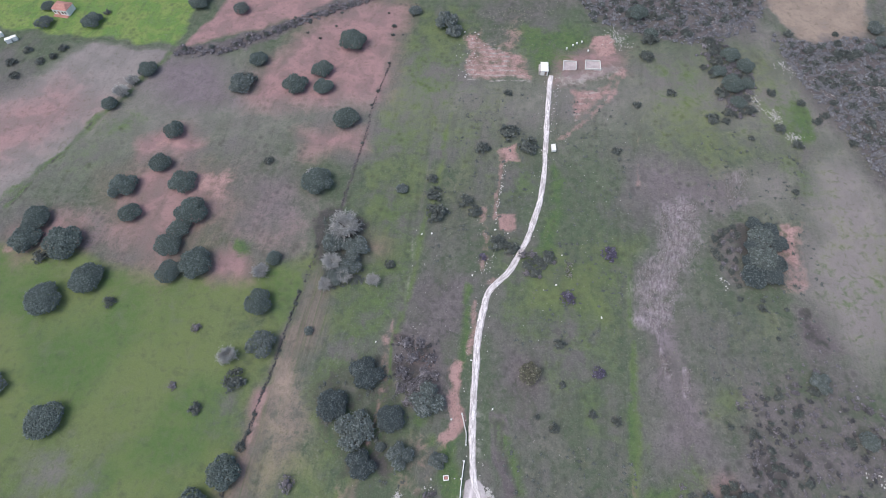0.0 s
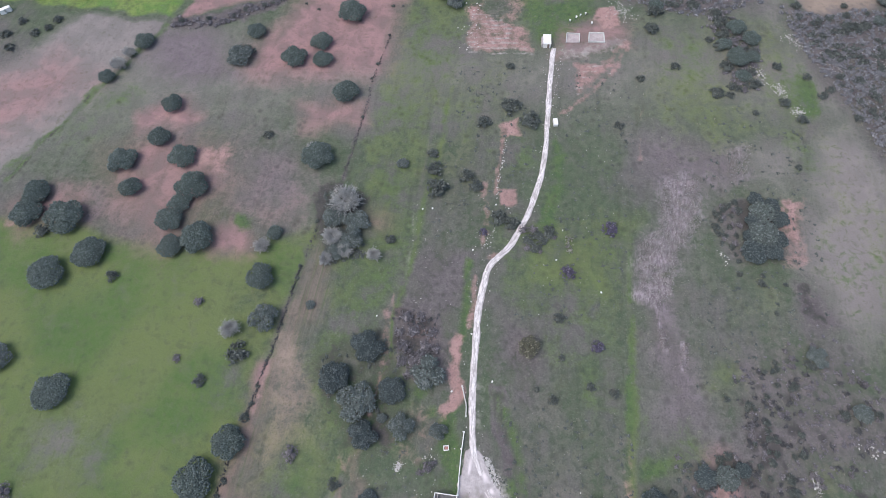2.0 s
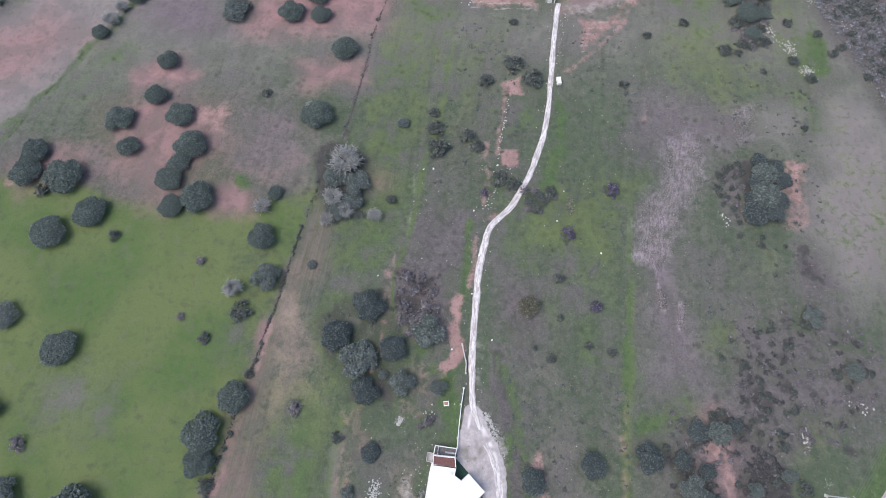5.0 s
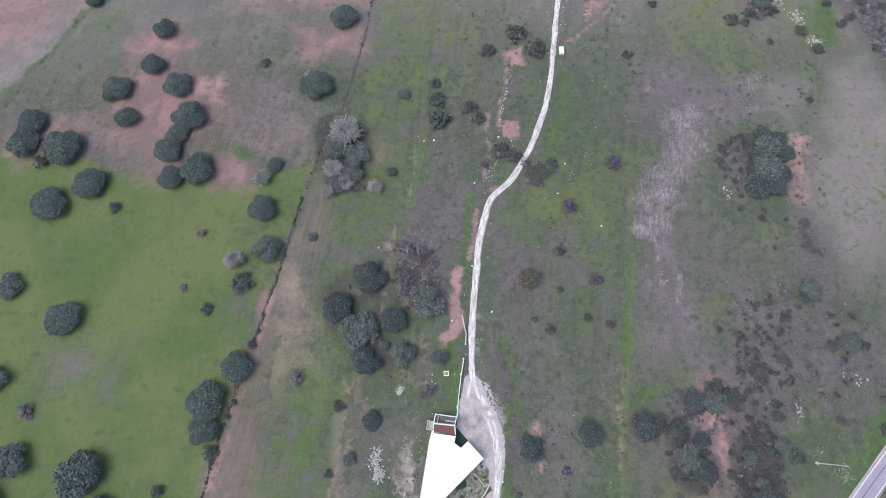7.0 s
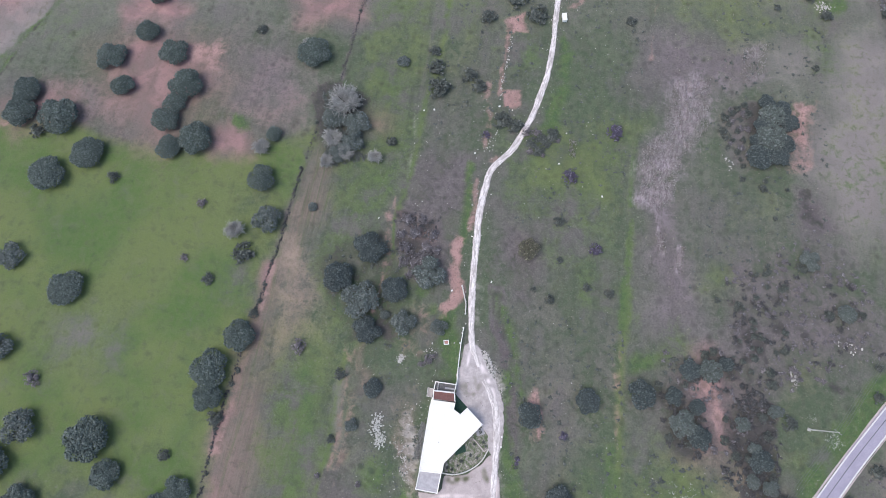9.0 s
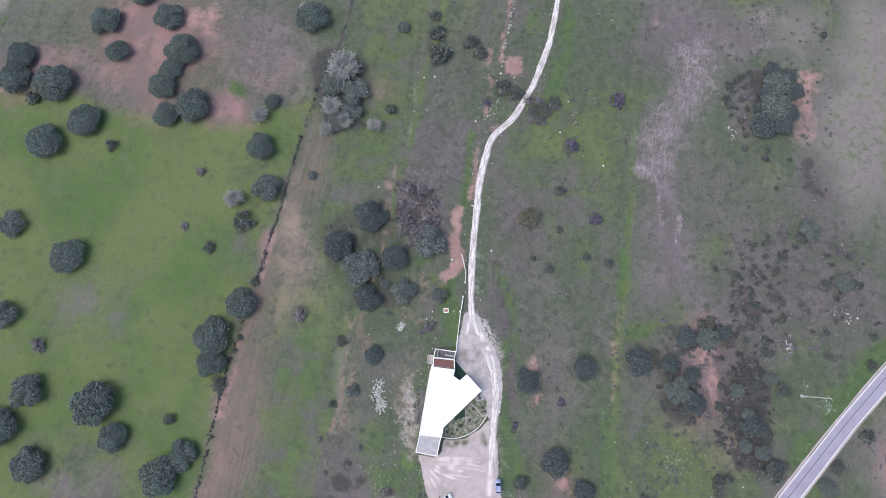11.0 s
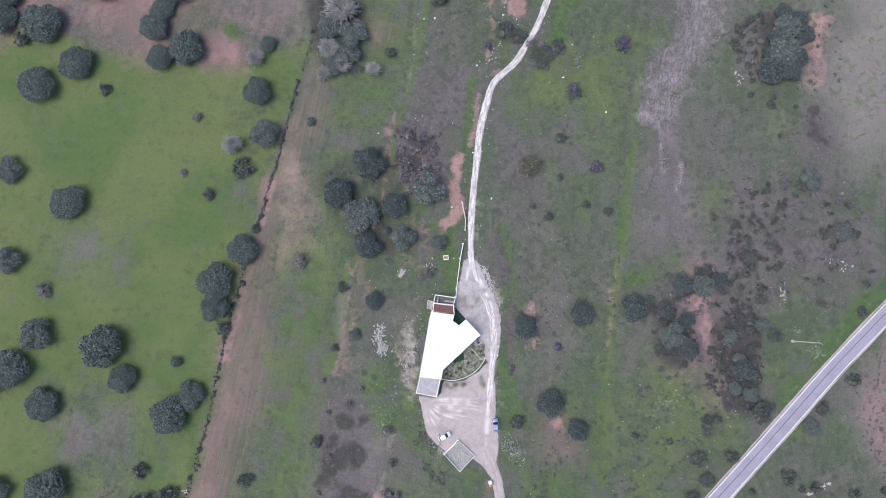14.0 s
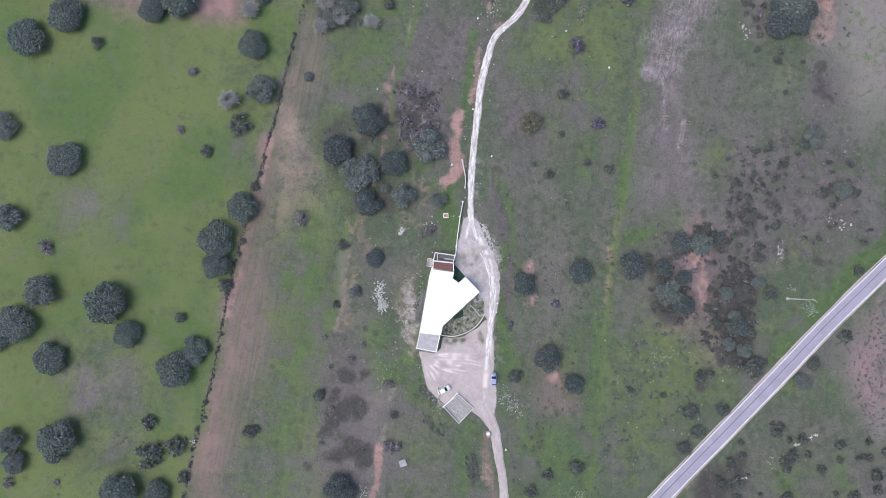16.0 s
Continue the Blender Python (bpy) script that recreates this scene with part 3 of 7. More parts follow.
stroke("scrub", [(-49.6, 84.9), (-41.5, 107.9), (-34.3, 144.0), (-26.7, 181.6)], 1.6, 2, 0.8)
stroke("bare", [(-59.6, 36.3), (-60.8, 27.9), (-62.4, 22.3)], 2.2, 2.5, 0.55)
stroke("bare", [(-68.4, -4.5), (-69.6, -10.9), (-71.7, -21.8)], 3.0, 3, 0.6)
patch("scrub", [(-34.3, -38.1), (-30.1, -40.7), (-31.8, -45.1), (-30.8, -53.0), (-34.7, -54.0), (-36.7, -49.6), (-34.4, -46.1)], 4, 0.9)
patch("scrub", [(-38.4, -62.8), (-33.7, -60.1), (-27.4, -60.8), (-25.9, -65.5), (-31.7, -67.4), (-35.3, -65.7)], 4, 0.9)
patch("scrub", [(93.4, 94.1), (106.6, 97.6), (104.0, 73.7), (92.9, 75.9)], 6, 0.35)
patch("scrub", [(-48.3, 100.4), (-33.4, 100.3), (-30.5, 74.7), (-44.1, 71.6)], 5, 0.7)
patch("meadow", [(-59.0, 20.5), (-35.2, 26.4), (-29.1, 4.3), (-35.3, -35.5), (-41.1, -81.1), (-64.2, -81.6), (-59.0, -28.8)], 14, 0.55)
patch("scrub", [(116.4, 61.6), (125.4, 59.9), (127.7, 46.9), (116.0, 43.9)], 7, 0.9)
patch("meadow", [(88.3, 63.3), (112.9, 66.3), (108.7, 40.2), (88.8, 38.1)], 16, 0.25)
patch("scrub", [(15.0, 56.9), (25.1, 55.1), (28.9, 42.0), (27.2, 21.6), (15.3, 23.3)], 10, 0.5)
patch("meadow", [(84.6, 38.7), (93.5, 42.3), (88.8, 25.1), (81.2, 28.4)], 10, 0.6)
patch("meadow", [(63.3, 14.8), (72.3, 16.8), (72.2, 5.9), (59.7, 3.9)], 8, 0.6)
patch("meadow", [(77.2, -24.5), (89.5, -33.1), (78.7, -47.3), (64.7, -44.1)], 14, 0.5)
patch("lush", [(112.3, -32.7), (121.1, -29.0), (119.0, -43.0), (110.2, -46.6)], 8, 0.5)
patch("lush", [(116.6, -65.5), (123.6, -63.6), (125.1, -72.1), (119.9, -73.9)], 6, 0.6)
patch("meadow", [(-17.1, -44.0), (1.0, -57.6), (-2.2, -76.7), (-18.1, -77.1), (-20.4, -56.3)], 14, 0.5)
patch("dry", [(-28.2, -31.8), (-18.8, -45.8), (-20.2, -63.3), (-25.6, -61.7)], 10, 0.7)
patch("dry", [(97.0, 114.1), (119.7, 130.1), (137.9, 124.3), (134.4, 100.9), (120.6, 96.2), (111.7, 101.2)], 14, 0.6)
patch("meadow", [(6.0, 168.9), (25.5, 165.2), (18.1, 115.0), (0.4, 92.6), (-5.9, 115.3)], 18, 0.42)
patch("lush", [(24.2, 125.8), (33.4, 128.5), (29.9, 112.3), (22.2, 111.0)], 6, 0.5)
patch("scrub", [(22.7, 16.1), (38.1, 16.3), (41.7, -0.0), (36.3, -16.3), (23.8, -16.5)], 18, 0.42)

patch("dry", [(63.6, 62.1), (76.8, 62.2), (76.3, 25.7), (61.8, 25.5)], 14, -0.45)
patch("scrub", [(121.0, 65.5), (127.3, 64.5), (129.4, 50.8), (120.7, 54.6)], 8, 0.65)
# strips and worn ruts round the house
stroke("scrub", [(12.2, 28.8), (13.0, 18.7), (15.6, 8.6), (17.2, -0.4), (18.0, -13.0)], 4.4, 1.6, 1.0)
stroke("lush", [(15.7, 23.0), (17.6, 14.2), (19.1, 5.1), (20.6, -4.0)], 2.6, 2.2, 0.75)
patch("lush", [(15.0, 3.5), (17.2, 1.4), (16.9, -6.8), (14.7, -5.9)], 3, 0.8)
stroke("dry", [(-32.3, 2.5), (-33.9, -6.7), (-35.0, -19.4)], 3.2, 3, 0.7)
stroke("red", [(-32.3, 2.5), (-33.9, -6.7), (-35.0, -19.4)], 2.2, 3, 0.35)
stroke("meadow", [(-37.4, -23.0), (-40.5, -31.1), (-42.0, -39.1)], 3, 3, 0.6)
stroke("lush", [(-45.3, 2.3), (-44.9, -21.3)], 5, 4, 0.55)
patch("lush", [(-44.7, -44.5), (-42.2, -46.2), (-41.9, -54.2), (-44.8, -54.2)], 4, 0.7)
patch("scrub", [(-28.9, -1.1), (-11.7, 0.9), (-14.2, -10.0), (-26.9, -10.2)], 10, 0.5)
patch("scrub", [(-35.7, -20.3), (-25.7, -21.0), (-26.3, -35.3), (-37.0, -37.3)], 10, 0.6)
stroke("lush", [(6.0, -57.5), (5.0, -64.5), (4.0, -74.9)], 3.2, 3, 0.6)
patch("lush", [(-19.2, -28.0), (-11.0, -35.0), (-17.1, -44.0), (-22.3, -37.0)], 6, 0.6)
patch("grit", [(-10.5, -31.1), (-3.0, -30.4), (9.1, -23.1), (14.5, -20.3), (15.7, -34.5), (16.2, -47.7), (13.8, -55.6), (9.2, -53.1), (1.8, -46.4), (-0.9, -50.0), (-7.7, -44.5), (-10.4, -38.2)], 4, 0.42)
patch("grit", [(-0.2, -2.9), (1.1, 7.5), (5.1, 13.1), (10.2, 9.5), (13.9, 1.3), (16.9, -5.9), (16.6, -14.9), (13.4, -23.0), (0.3, -7.9)], 4, 0.42)
stroke("grit", [(6.2, 10.3), (5.9, 19.5), (6.3, 28.8), (7.4, 41.8)], 4.2, 3, 0.34)
stroke("lush", [(14.9, -27.4), (16.1, -41.5), (16.6, -52.1)], 4, 3, 0.6)

patch("scrub", [(140.3, 206.0), (149.8, 202.7), (146.0, 180.0), (135.2, 166.6), (134.7, 182.0)], 8, -0.9)
patch("dry", [(140.3, 206.0), (149.8, 202.7), (146.0, 180.0), (135.2, 166.6), (134.7, 182.0)], 8, 0.6)
stroke("dry", [(44.5, 172.9), (50.9, 174.9), (61.8, 173.6), (70.8, 175.9)], 4.5, 3, 0.9)

patch("scrub", [(51.6, 10.1), (66.0, 12.1), (69.3, -21.1), (54.2, -19.6)], 14, 0.6)
patch("scrub", [(65.1, 11.2), (88.4, 11.5), (86.5, 2.5), (68.6, 0.4)], 10, 0.9)


# dead brush and mauve soil in the south strips
patch("mauve", [(-42.7, -28.5), (-19.1, -31.6), (-16.9, -49.3), (-21.7, -75.5), (-46.6, -76.1), (-44.8, -49.8)], 14, 0.9)
blob("brush", -31.9, -39.3, 3.1, 2.6, 2.2, 0.85)
blob("brush", -27.1, -38.0, 1.8, 2.5, 2.2, 0.85)
blob("brush", -34.8, -52.3, 4.9, 6.1, 2.2, 0.85)
blob("brush", -27.7, -49.1, 3.7, 4.5, 2.2, 0.85)
blob("brush", -37.0, -64.0, 3.6, 2.4, 2.2, 0.85)
blob("brush", -30.6, -61.8, 5.3, 3.2, 2.2, 0.85)
blob("brush", -27.3, -65.6, 3.1, 3.2, 2.2, 0.85)
blob("brush", -44.2, -68.4, 1.8, 1.8, 2.2, 0.85)
blob("brush", -38.9, -58.1, 2.9, 1.6, 2.2, 0.85)
blob("brush", -31.3, -34.0, 1.8, 1.7, 2.2, 0.85)
blob("brush", -19.2, -42.6, 1.8, 1.8, 2.2, 0.85)
blob("brush", -33.9, -46.1, 2.6, 1.6, 2.2, 0.85)
# the tilled strip along the hedge
patch("red", [(-64.4, 26.0), (-59.6, 26.1), (-63.2, 7.5), (-68.0, -10.9), (-69.9, -21.8), (-73.9, -21.8), (-72.9, -11.0), (-68.7, 7.4)], 5, 0.6)
patch("red", [(-73.5, -23.6), (-66.5, -23.5), (-69.2, -39.7), (-71.5, -57.4), (-71.2, -78.7), (-81.4, -78.9), (-79.5, -61.1), (-76.4, -39.8)], 7, 0.55)
patch("red", [(-72.0, -7.3), (-67.6, -6.9), (-68.6, -18.1), (-71.8, -19.1)], 4, 0.7)
stroke("bare", [(-30.7, 8.9), (-32.9, -4.8), (-35.7, -21.2), (-37.8, -35.5)], 1.0, 2.0, 0.5)
stroke("meadow", [(-33.2, 7.9), (-35.4, -6.7), (-38.3, -24.8), (-42.3, -42.7), (-48.8, -63.9), (-51.9, -78.3)], 1.8, 2.4, 0.8)
stroke("meadow", [(-40.2, -21.2), (-44.2, -37.4), (-51.6, -60.5), (-55.4, -78.3)], 2.2, 3, 0.65)
stroke("lush", [(-42.2, -44.5), (-43.3, -49.8)], 4.0, 3, 0.75)
stroke("meadow", [(-30.5, 58.4), (-37.6, 46.9), (-44.7, 35.6)], 5.0, 6, 0.6)
patch("mauve", [(-55.8, 35.4), (-43.0, 39.3), (-44.2, 20.7), (-51.1, 4.0), (-60.3, 3.9)], 12, 0.6)
# dark grass round the clump's oaks, with their soft shade in its colour
patch("lush", [(-45.0, 46.9), (-34.1, 54.5), (-20.9, 47.1), (-20.6, 34.0), (-13.1, 26.6), (-14.6, 11.9), (-29.2, 9.8), (-38.7, 20.8), (-45.4, 28.1)], 8, 0.55)
patch("mauve", [(-19.3, 56.6), (-2.5, 54.8), (-1.3, 38.0), (-7.7, 32.3), (-18.8, 37.8)], 8, 0.8)
blob("brush", -15.1, 52.8, 3.4, 2.0, 2.2, 0.85)
blob("brush", -8.0, 50.6, 1.8, 2.6, 2.2, 0.85)
blob("brush", -13.8, 42.5, 3.4, 4.3, 2.2, 0.85)
blob("brush", -9.4, 46.3, 2.5, 3.0, 2.2, 0.85)
blob("brush", -17.5, 45.3, 1.8, 2.5, 2.2, 0.85)
# bare soil and growth on the meadow
blob("mauve", -114.8, -46.8, 6.6, 3.6, 5, 0.9)
blob("mauve", -101.8, -42.4, 4.7, 4.2, 5, 0.8)
blob("mauve", -123.6, -46.1, 5.5, 2.3, 5, 0.8)
blob("mauve", -125.6, 11.2, 8.5, 5.6, 14, 0.6)
blob("mauve", -128.2, 39.3, 5.7, 3.1, 10, 0.6)
blob("tan", -65.2, 62.2, 6.0, 3.1, 10, 0.45)
blob("tan", -68.9, 35.3, 4.9, 3.8, 10, 0.4)
patch("lush", [(-81.5, -36.3), (-78.3, -38.1), (-79.3, -57.6), (-82.0, -64.7), (-83.4, -54.1)], 4, 0.7)
patch("lush", [(-151.6, 63.0), (-134.3, 61.2), (-123.7, 44.1), (-137.8, 26.9), (-149.0, 24.9)], 20, 0.28)
patch("lush", [(-119.3, -0.7), (-98.6, -5.9), (-100.7, -36.7), (-124.4, -39.0), (-146.5, -12.2)], 20, 0.28)
# east of the track: mauve soil, the green headland line, dark brush
patch("mauve", [(63.7, 66.8), (75.6, 65.0), (79.9, 46.3), (81.5, 27.9), (79.5, 13.2), (59.7, 12.9), (59.9, 46.1)], 14, 0.85)
patch("mauve", [(116.5, 63.5), (124.5, 58.0), (126.9, 46.8), (114.3, 46.7)], 6, 0.9)
patch("brush", [(118.2, 59.8), (123.2, 56.1), (123.7, 50.5), (116.2, 50.8)], 4.5, 0.68)
patch("mauve", [(90.7, 40.9), (99.7, 40.1), (98.6, 28.1), (90.5, 26.1)], 8, 0.9)
patch("mauve", [(86.9, 27.9), (112.1, 30.1), (115.1, 10.1), (102.5, 2.7), (84.7, 4.2)], 18, 0.7)
patch("mauve", [(115.5, 22.8), (138.4, 28.6), (137.8, 10.4), (125.4, -2.3), (113.3, 6.5)], 18, 0.5)
blob("brush", 89.0, 23.9, 1.4, 2.0, 2.2, 0.85)
blob("brush", 95.8, 22.5, 1.4, 1.5, 2.2, 0.85)
blob("brush", 101.0, 16.8, 2.1, 2.3, 2.2, 0.85)
blob("brush", 93.5, 14.9, 1.3, 2.1, 2.2, 0.85)
blob("brush", 95.6, 10.7, 1.6, 2.1, 2.2, 0.85)
blob("brush", 89.7, 11.5, 1.4, 1.7, 2.2, 0.85)
blob("brush", 90.1, 4.3, 1.8, 2.5, 2.2, 0.85)
blob("brush", 99.3, 19.9, 1.5, 1.3, 2.2, 0.85)
blob("brush", 92.3, 8.0, 1.3, 1.8, 2.2, 0.85)
blob("brush", 91.8, 18.8, 1.0, 1.5, 2.2, 0.85)
blob("brush", 103.0, 25.4, 1.3, 1.3, 2.2, 0.85)
blob("brush", 109.9, 14.6, 1.3, 2.1, 2.2, 0.85)
blob("brush", 110.1, 22.7, 1.0, 1.7, 2.2, 0.85)
blob("brush", 104.5, 9.9, 1.1, 1.3, 2.2, 0.85)
blob("brush", 96.4, 6.2, 1.1, 1.5, 2.2, 0.85)
blob("brush", 78.9, -34.2, 2.4, 1.8, 2.2, 0.85)
blob("brush", 78.5, -39.4, 2.0, 2.5, 2.2, 0.85)
blob("brush", 75.5, -48.2, 2.9, 2.2, 2.2, 0.85)
blob("brush", 118.0, -0.7, 1.8, 2.3, 2.2, 0.85)
blob("brush", 119.2, 61.7, 1.4, 2.0, 2.2, 0.85)
blob("brush", 84.6, -30.5, 2.4, 3.2, 2.2, 0.85)
blob("brush", 87.8, -26.1, 2.4, 2.4, 2.2, 0.85)
stroke("lush", [(63.4, 76.3), (60.4, 61.1), (58.1, 46.1), (55.8, 29.4)], 1.6, 2.4, 0.75)
stroke("meadow", [(55.5, 29.4), (54.4, 20.2), (53.6, 14.7)], 2.2, 2.4, 0.85)
stroke("bare", [(53.3, 14.7), (51.8, 3.7), (50.3, -8.9), (48.5, -17.9)], 1.3, 2.4, 0.36)
stroke("lush", [(47.1, -19.7), (45.3, -30.4), (44.4, -44.5), (42.1, -55.0)], 2.6, 2.6, 0.8)
blob("lush", 57.9, 4.7, 2.9, 3.7, 4, 0.85)
blob("lush", 57.1, 16.5, 1.8, 3.3, 5, 0.5)
blob("lush", 68.7, 12.1, 3.3, 3.7, 8, 0.6)
patch("meadow", [(21.3, 70.2), (58.2, 68.7), (60.0, 53.6), (36.2, 51.5), (17.7, 58.8)], 18, 0.5)
patch("lush", [(41.7, 47.8), (52.6, 47.9), (54.4, 27.5), (45.3, 20.0)], 14, 0.5)
patch("scrub", [(15.0, 58.8), (21.4, 58.9), (28.9, 49.5), (23.4, 45.7), (18.0, 30.8), (14.3, 34.4)], 6, 0.6)
patch("mauve", [(18.0, 34.5), (32.6, 36.5), (34.4, 19.9), (19.9, 17.9)], 14, 0.6)
# ditch and verge beside the drive
patch("mauve", [(11.8, 29.7), (14.7, 28.9), (17.0, 16.0), (18.2, 5.0), (15.3, 5.0), (12.3, 17.8)], 2.6, 0.95)
stroke("lush", [(16.8, 21.5), (18.7, 8.7), (16.5, -4.1)], 2.0, 2.2, 0.8)
stroke("lush", [(15.3, 3.2), (17.1, -13.1), (16.7, -29.2), (15.9, -34.5)], 3.4, 3, 0.75)
stroke("scrub", [(19.2, 1.4), (19.8, -13.0), (19.2, -25.6)], 2.0, 2, 0.8)
blob("lush", -22.5, -28.1, 2.9, 3.9, 5, 0.85)
blob("lush", -19.0, -36.9, 3.2, 4.2, 6, 0.7)
blob("lush", -10.8, -43.8, 3.6, 2.4, 5, 0.7)
stroke("bare", [(25.2, -3.9), (26.5, -9.3), (25.2, -17.4)], 1.4, 1.6, 0.75)
patch("bare", [(29.3, -36.9), (33.7, -38.0), (36.4, -41.1), (33.8, -42.1)], 2.0, 0.8)
patch("lush", [(17.9, -55.5), (29.4, -51.8), (43.5, -55.0), (45.3, -70.5), (34.7, -76.2), (19.8, -72.8)], 12, 0.6)
blob("lush", 38.2, -64.6, 5.3, 5.2, 8, 0.8)
patch("tan", [(-17.0, -7.9), (-11.2, -8.9), (-11.0, -22.6), (-12.5, -34.0), (-15.4, -31.8), (-16.7, -21.6)], 4, 0.6)
# worn ground round the clump and the grey swath
patch("tan", [(-57.2, 10.3), (-40.6, 10.5), (-43.5, 25.3), (-48.2, 40.5), (-53.2, 55.1), (-57.7, 52.1)], 6, 0.6)
patch("bare", [(-13.8, 22.9), (-5.7, 22.0), (-2.9, 14.7), (-4.6, 9.1), (-15.5, 9.0)], 6, 0.42)
patch("bare", [(-19.4, 53.4), (-3.8, 52.6), (-4.5, 40.9), (-11.6, 37.4), (-18.7, 38.5)], 9, 0.32)
patch("lush", [(30.1, 87.2), (32.7, 95.0), (37.5, 97.1), (39.7, 87.6)], 3, 0.85)
stroke("meadow", [(-18.7, 55.4), (-19.9, 48.1), (-19.7, 40.8), (-22.6, 32.2)], 1.6, 1.6, 0.8)
stroke("bare", [(-19.6, 60.3), (-21.2, 48.1), (-21.0, 41.6), (-23.7, 32.2)], 1.0, 1.2, 0.5)
blob("lush", -10.2, 27.2, 2.2, 2.6, 3, 0.8)
blob("lush", -5.5, 21.5, 2.0, 2.2, 3, 0.8)
blob("lush", -1.5, 11.9, 2.6, 3.2, 3, 0.7)
patch("mauve", [(63.2, 62.9), (79.6, 63.0), (74.5, 33.2), (59.2, 33.0)], 7, 0.75)
patch("mauve", [(85.3, 76.9), (129.5, 59.5), (127.6, 36.6), (82.3, 36.1)], 30, 0.42)
patch("mauve", [(95.8, 95.2), (106.3, 96.3), (102.7, 71.1), (95.3, 71.0)], 6, 0.7)
patch("scrub", [(-18.8, -45.8), (-9.8, -47.3), (-0.8, -55.9), (11.9, -73.0), (8.4, -76.9), (-16.3, -77.4)], 14, 0.5)
stroke("lush", [(7.2, -55.8), (5.6, -66.2), (4.5, -76.9)], 2.4, 2.4, 0.75)
stroke("brush", [(9.0, -57.5), (7.9, -66.2), (7.5, -73.1)], 1.6, 2.2, 0.7)
stroke("red", [(11.7, -57.4), (12.9, -67.8), (14.0, -76.7)], 2.2, 2.4, 0.6)
# round the south clump and beyond the road
patch("bare", [(74.3, -0.4), (82.5, -0.9), (83.2, -4.8), (80.1, -9.3), (80.9, -19.1), (78.4, -19.2), (77.8, -9.4), (74.8, -4.9)], 3, 0.4)
patch("red", [(72.3, 12.2), (81.3, 11.8), (83.4, 7.8), (73.2, 7.3)], 5, 0.6)
patch("red", [(63.1, -20.3), (79.1, -19.1), (89.6, -26.0), (84.2, -33.2), (71.9, -26.4)], 10, 0.55)
patch("mauve", [(81.1, 2.4), (93.7, 4.4), (95.0, -18.9), (84.4, -20.8)], 10, 0.8)
patch("brush", [(78.5, -66.3), (92.5, -59.1), (94.1, -69.4), (87.0, -75.0), (76.6, -75.3)], 4.5, 0.81)
patch("meadow", [(47.1, -26.8), (75.5, -26.3), (82.3, -43.7), (66.3, -61.4), (47.0, -61.8)], 22, 0.5)
patch("lush", [(101.1, -64.1), (113.2, -65.5), (111.2, -74.5), (100.9, -74.7)], 8, 0.75)
patch("lush", [(118.4, -65.4), (123.5, -66.2), (123.4, -71.8), (117.3, -72.3)], 5, 0.8)
patch("red", [(123.1, -21.9), (137.0, -14.6), (135.8, -49.6), (125.8, -49.8)], 8, 0.5)
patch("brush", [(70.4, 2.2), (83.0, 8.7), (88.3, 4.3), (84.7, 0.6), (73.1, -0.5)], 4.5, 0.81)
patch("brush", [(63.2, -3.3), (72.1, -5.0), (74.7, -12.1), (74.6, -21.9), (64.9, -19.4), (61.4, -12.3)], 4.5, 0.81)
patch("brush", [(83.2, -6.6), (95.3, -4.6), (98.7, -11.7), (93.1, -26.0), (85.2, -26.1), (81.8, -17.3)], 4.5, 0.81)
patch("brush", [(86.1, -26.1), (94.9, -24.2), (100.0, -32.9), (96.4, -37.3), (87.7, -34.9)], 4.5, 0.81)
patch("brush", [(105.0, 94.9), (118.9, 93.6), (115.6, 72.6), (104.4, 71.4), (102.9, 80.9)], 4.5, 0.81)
# plain darker ground beneath the clump, over much the same outline
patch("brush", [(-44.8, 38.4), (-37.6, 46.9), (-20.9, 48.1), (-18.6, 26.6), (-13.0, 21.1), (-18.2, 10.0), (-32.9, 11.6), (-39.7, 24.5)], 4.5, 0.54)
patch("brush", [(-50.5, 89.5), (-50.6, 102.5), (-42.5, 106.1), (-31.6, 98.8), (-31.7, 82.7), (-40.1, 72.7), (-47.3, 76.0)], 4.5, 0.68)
patch("tan", [(-17.9, -4.6), (-9.7, -6.3), (-11.2, -20.7), (-10.1, -31.4), (-14.7, -30.6), (-19.5, -17.3)], 4, 0.55)
patch("tan", [(-14.4, 0.9), (-8.9, 0.1), (-9.7, -6.3), (-15.2, -6.4)], 4, 0.5)
patch("red", [(-29.3, 11.7), (-24.7, 10.8), (-27.0, -4.8), (-31.5, -6.6)], 4, 0.4)
patch("tan", [(-25.5, -28.2), (-17.1, -44.0), (-18.6, -56.3), (-23.8, -63.4), (-27.8, -45.9)], 10, 0.4)
patch("lush", [(-15.3, -25.3), (-9.2, -35.0), (-6.3, -43.8), (-10.8, -45.6), (-17.3, -35.1)], 4, 0.75)
patch("sown", [(-17.6, -20.8), (-14.7, -28.0), (-10.0, -36.8), (-12.7, -39.5), (-19.1, -31.6)], 3, 0.35)
patch("scrub", [(14.1, 56.9), (27.0, 51.4), (28.9, 34.6), (25.4, 21.6), (18.1, 21.5), (14.3, 38.1)], 6, 0.75)
patch("lush", [(28.9, 47.6), (52.6, 46.0), (53.5, 22.0), (38.1, 18.1), (30.8, 30.9)], 12, 0.5)
patch("mauve", [(23.7, 3.3), (38.1, 5.3), (39.9, -19.8), (25.7, -27.2)], 10, 0.7)
patch("lush", [(36.4, -19.9), (43.5, -19.8), (42.6, -44.5), (34.6, -42.9)], 8, 0.5)
patch("meadow", [(59.6, -15.9), (77.3, -21.0), (78.8, -43.8), (68.1, -61.4), (55.8, -58.2), (54.2, -30.2)], 14, 0.7)
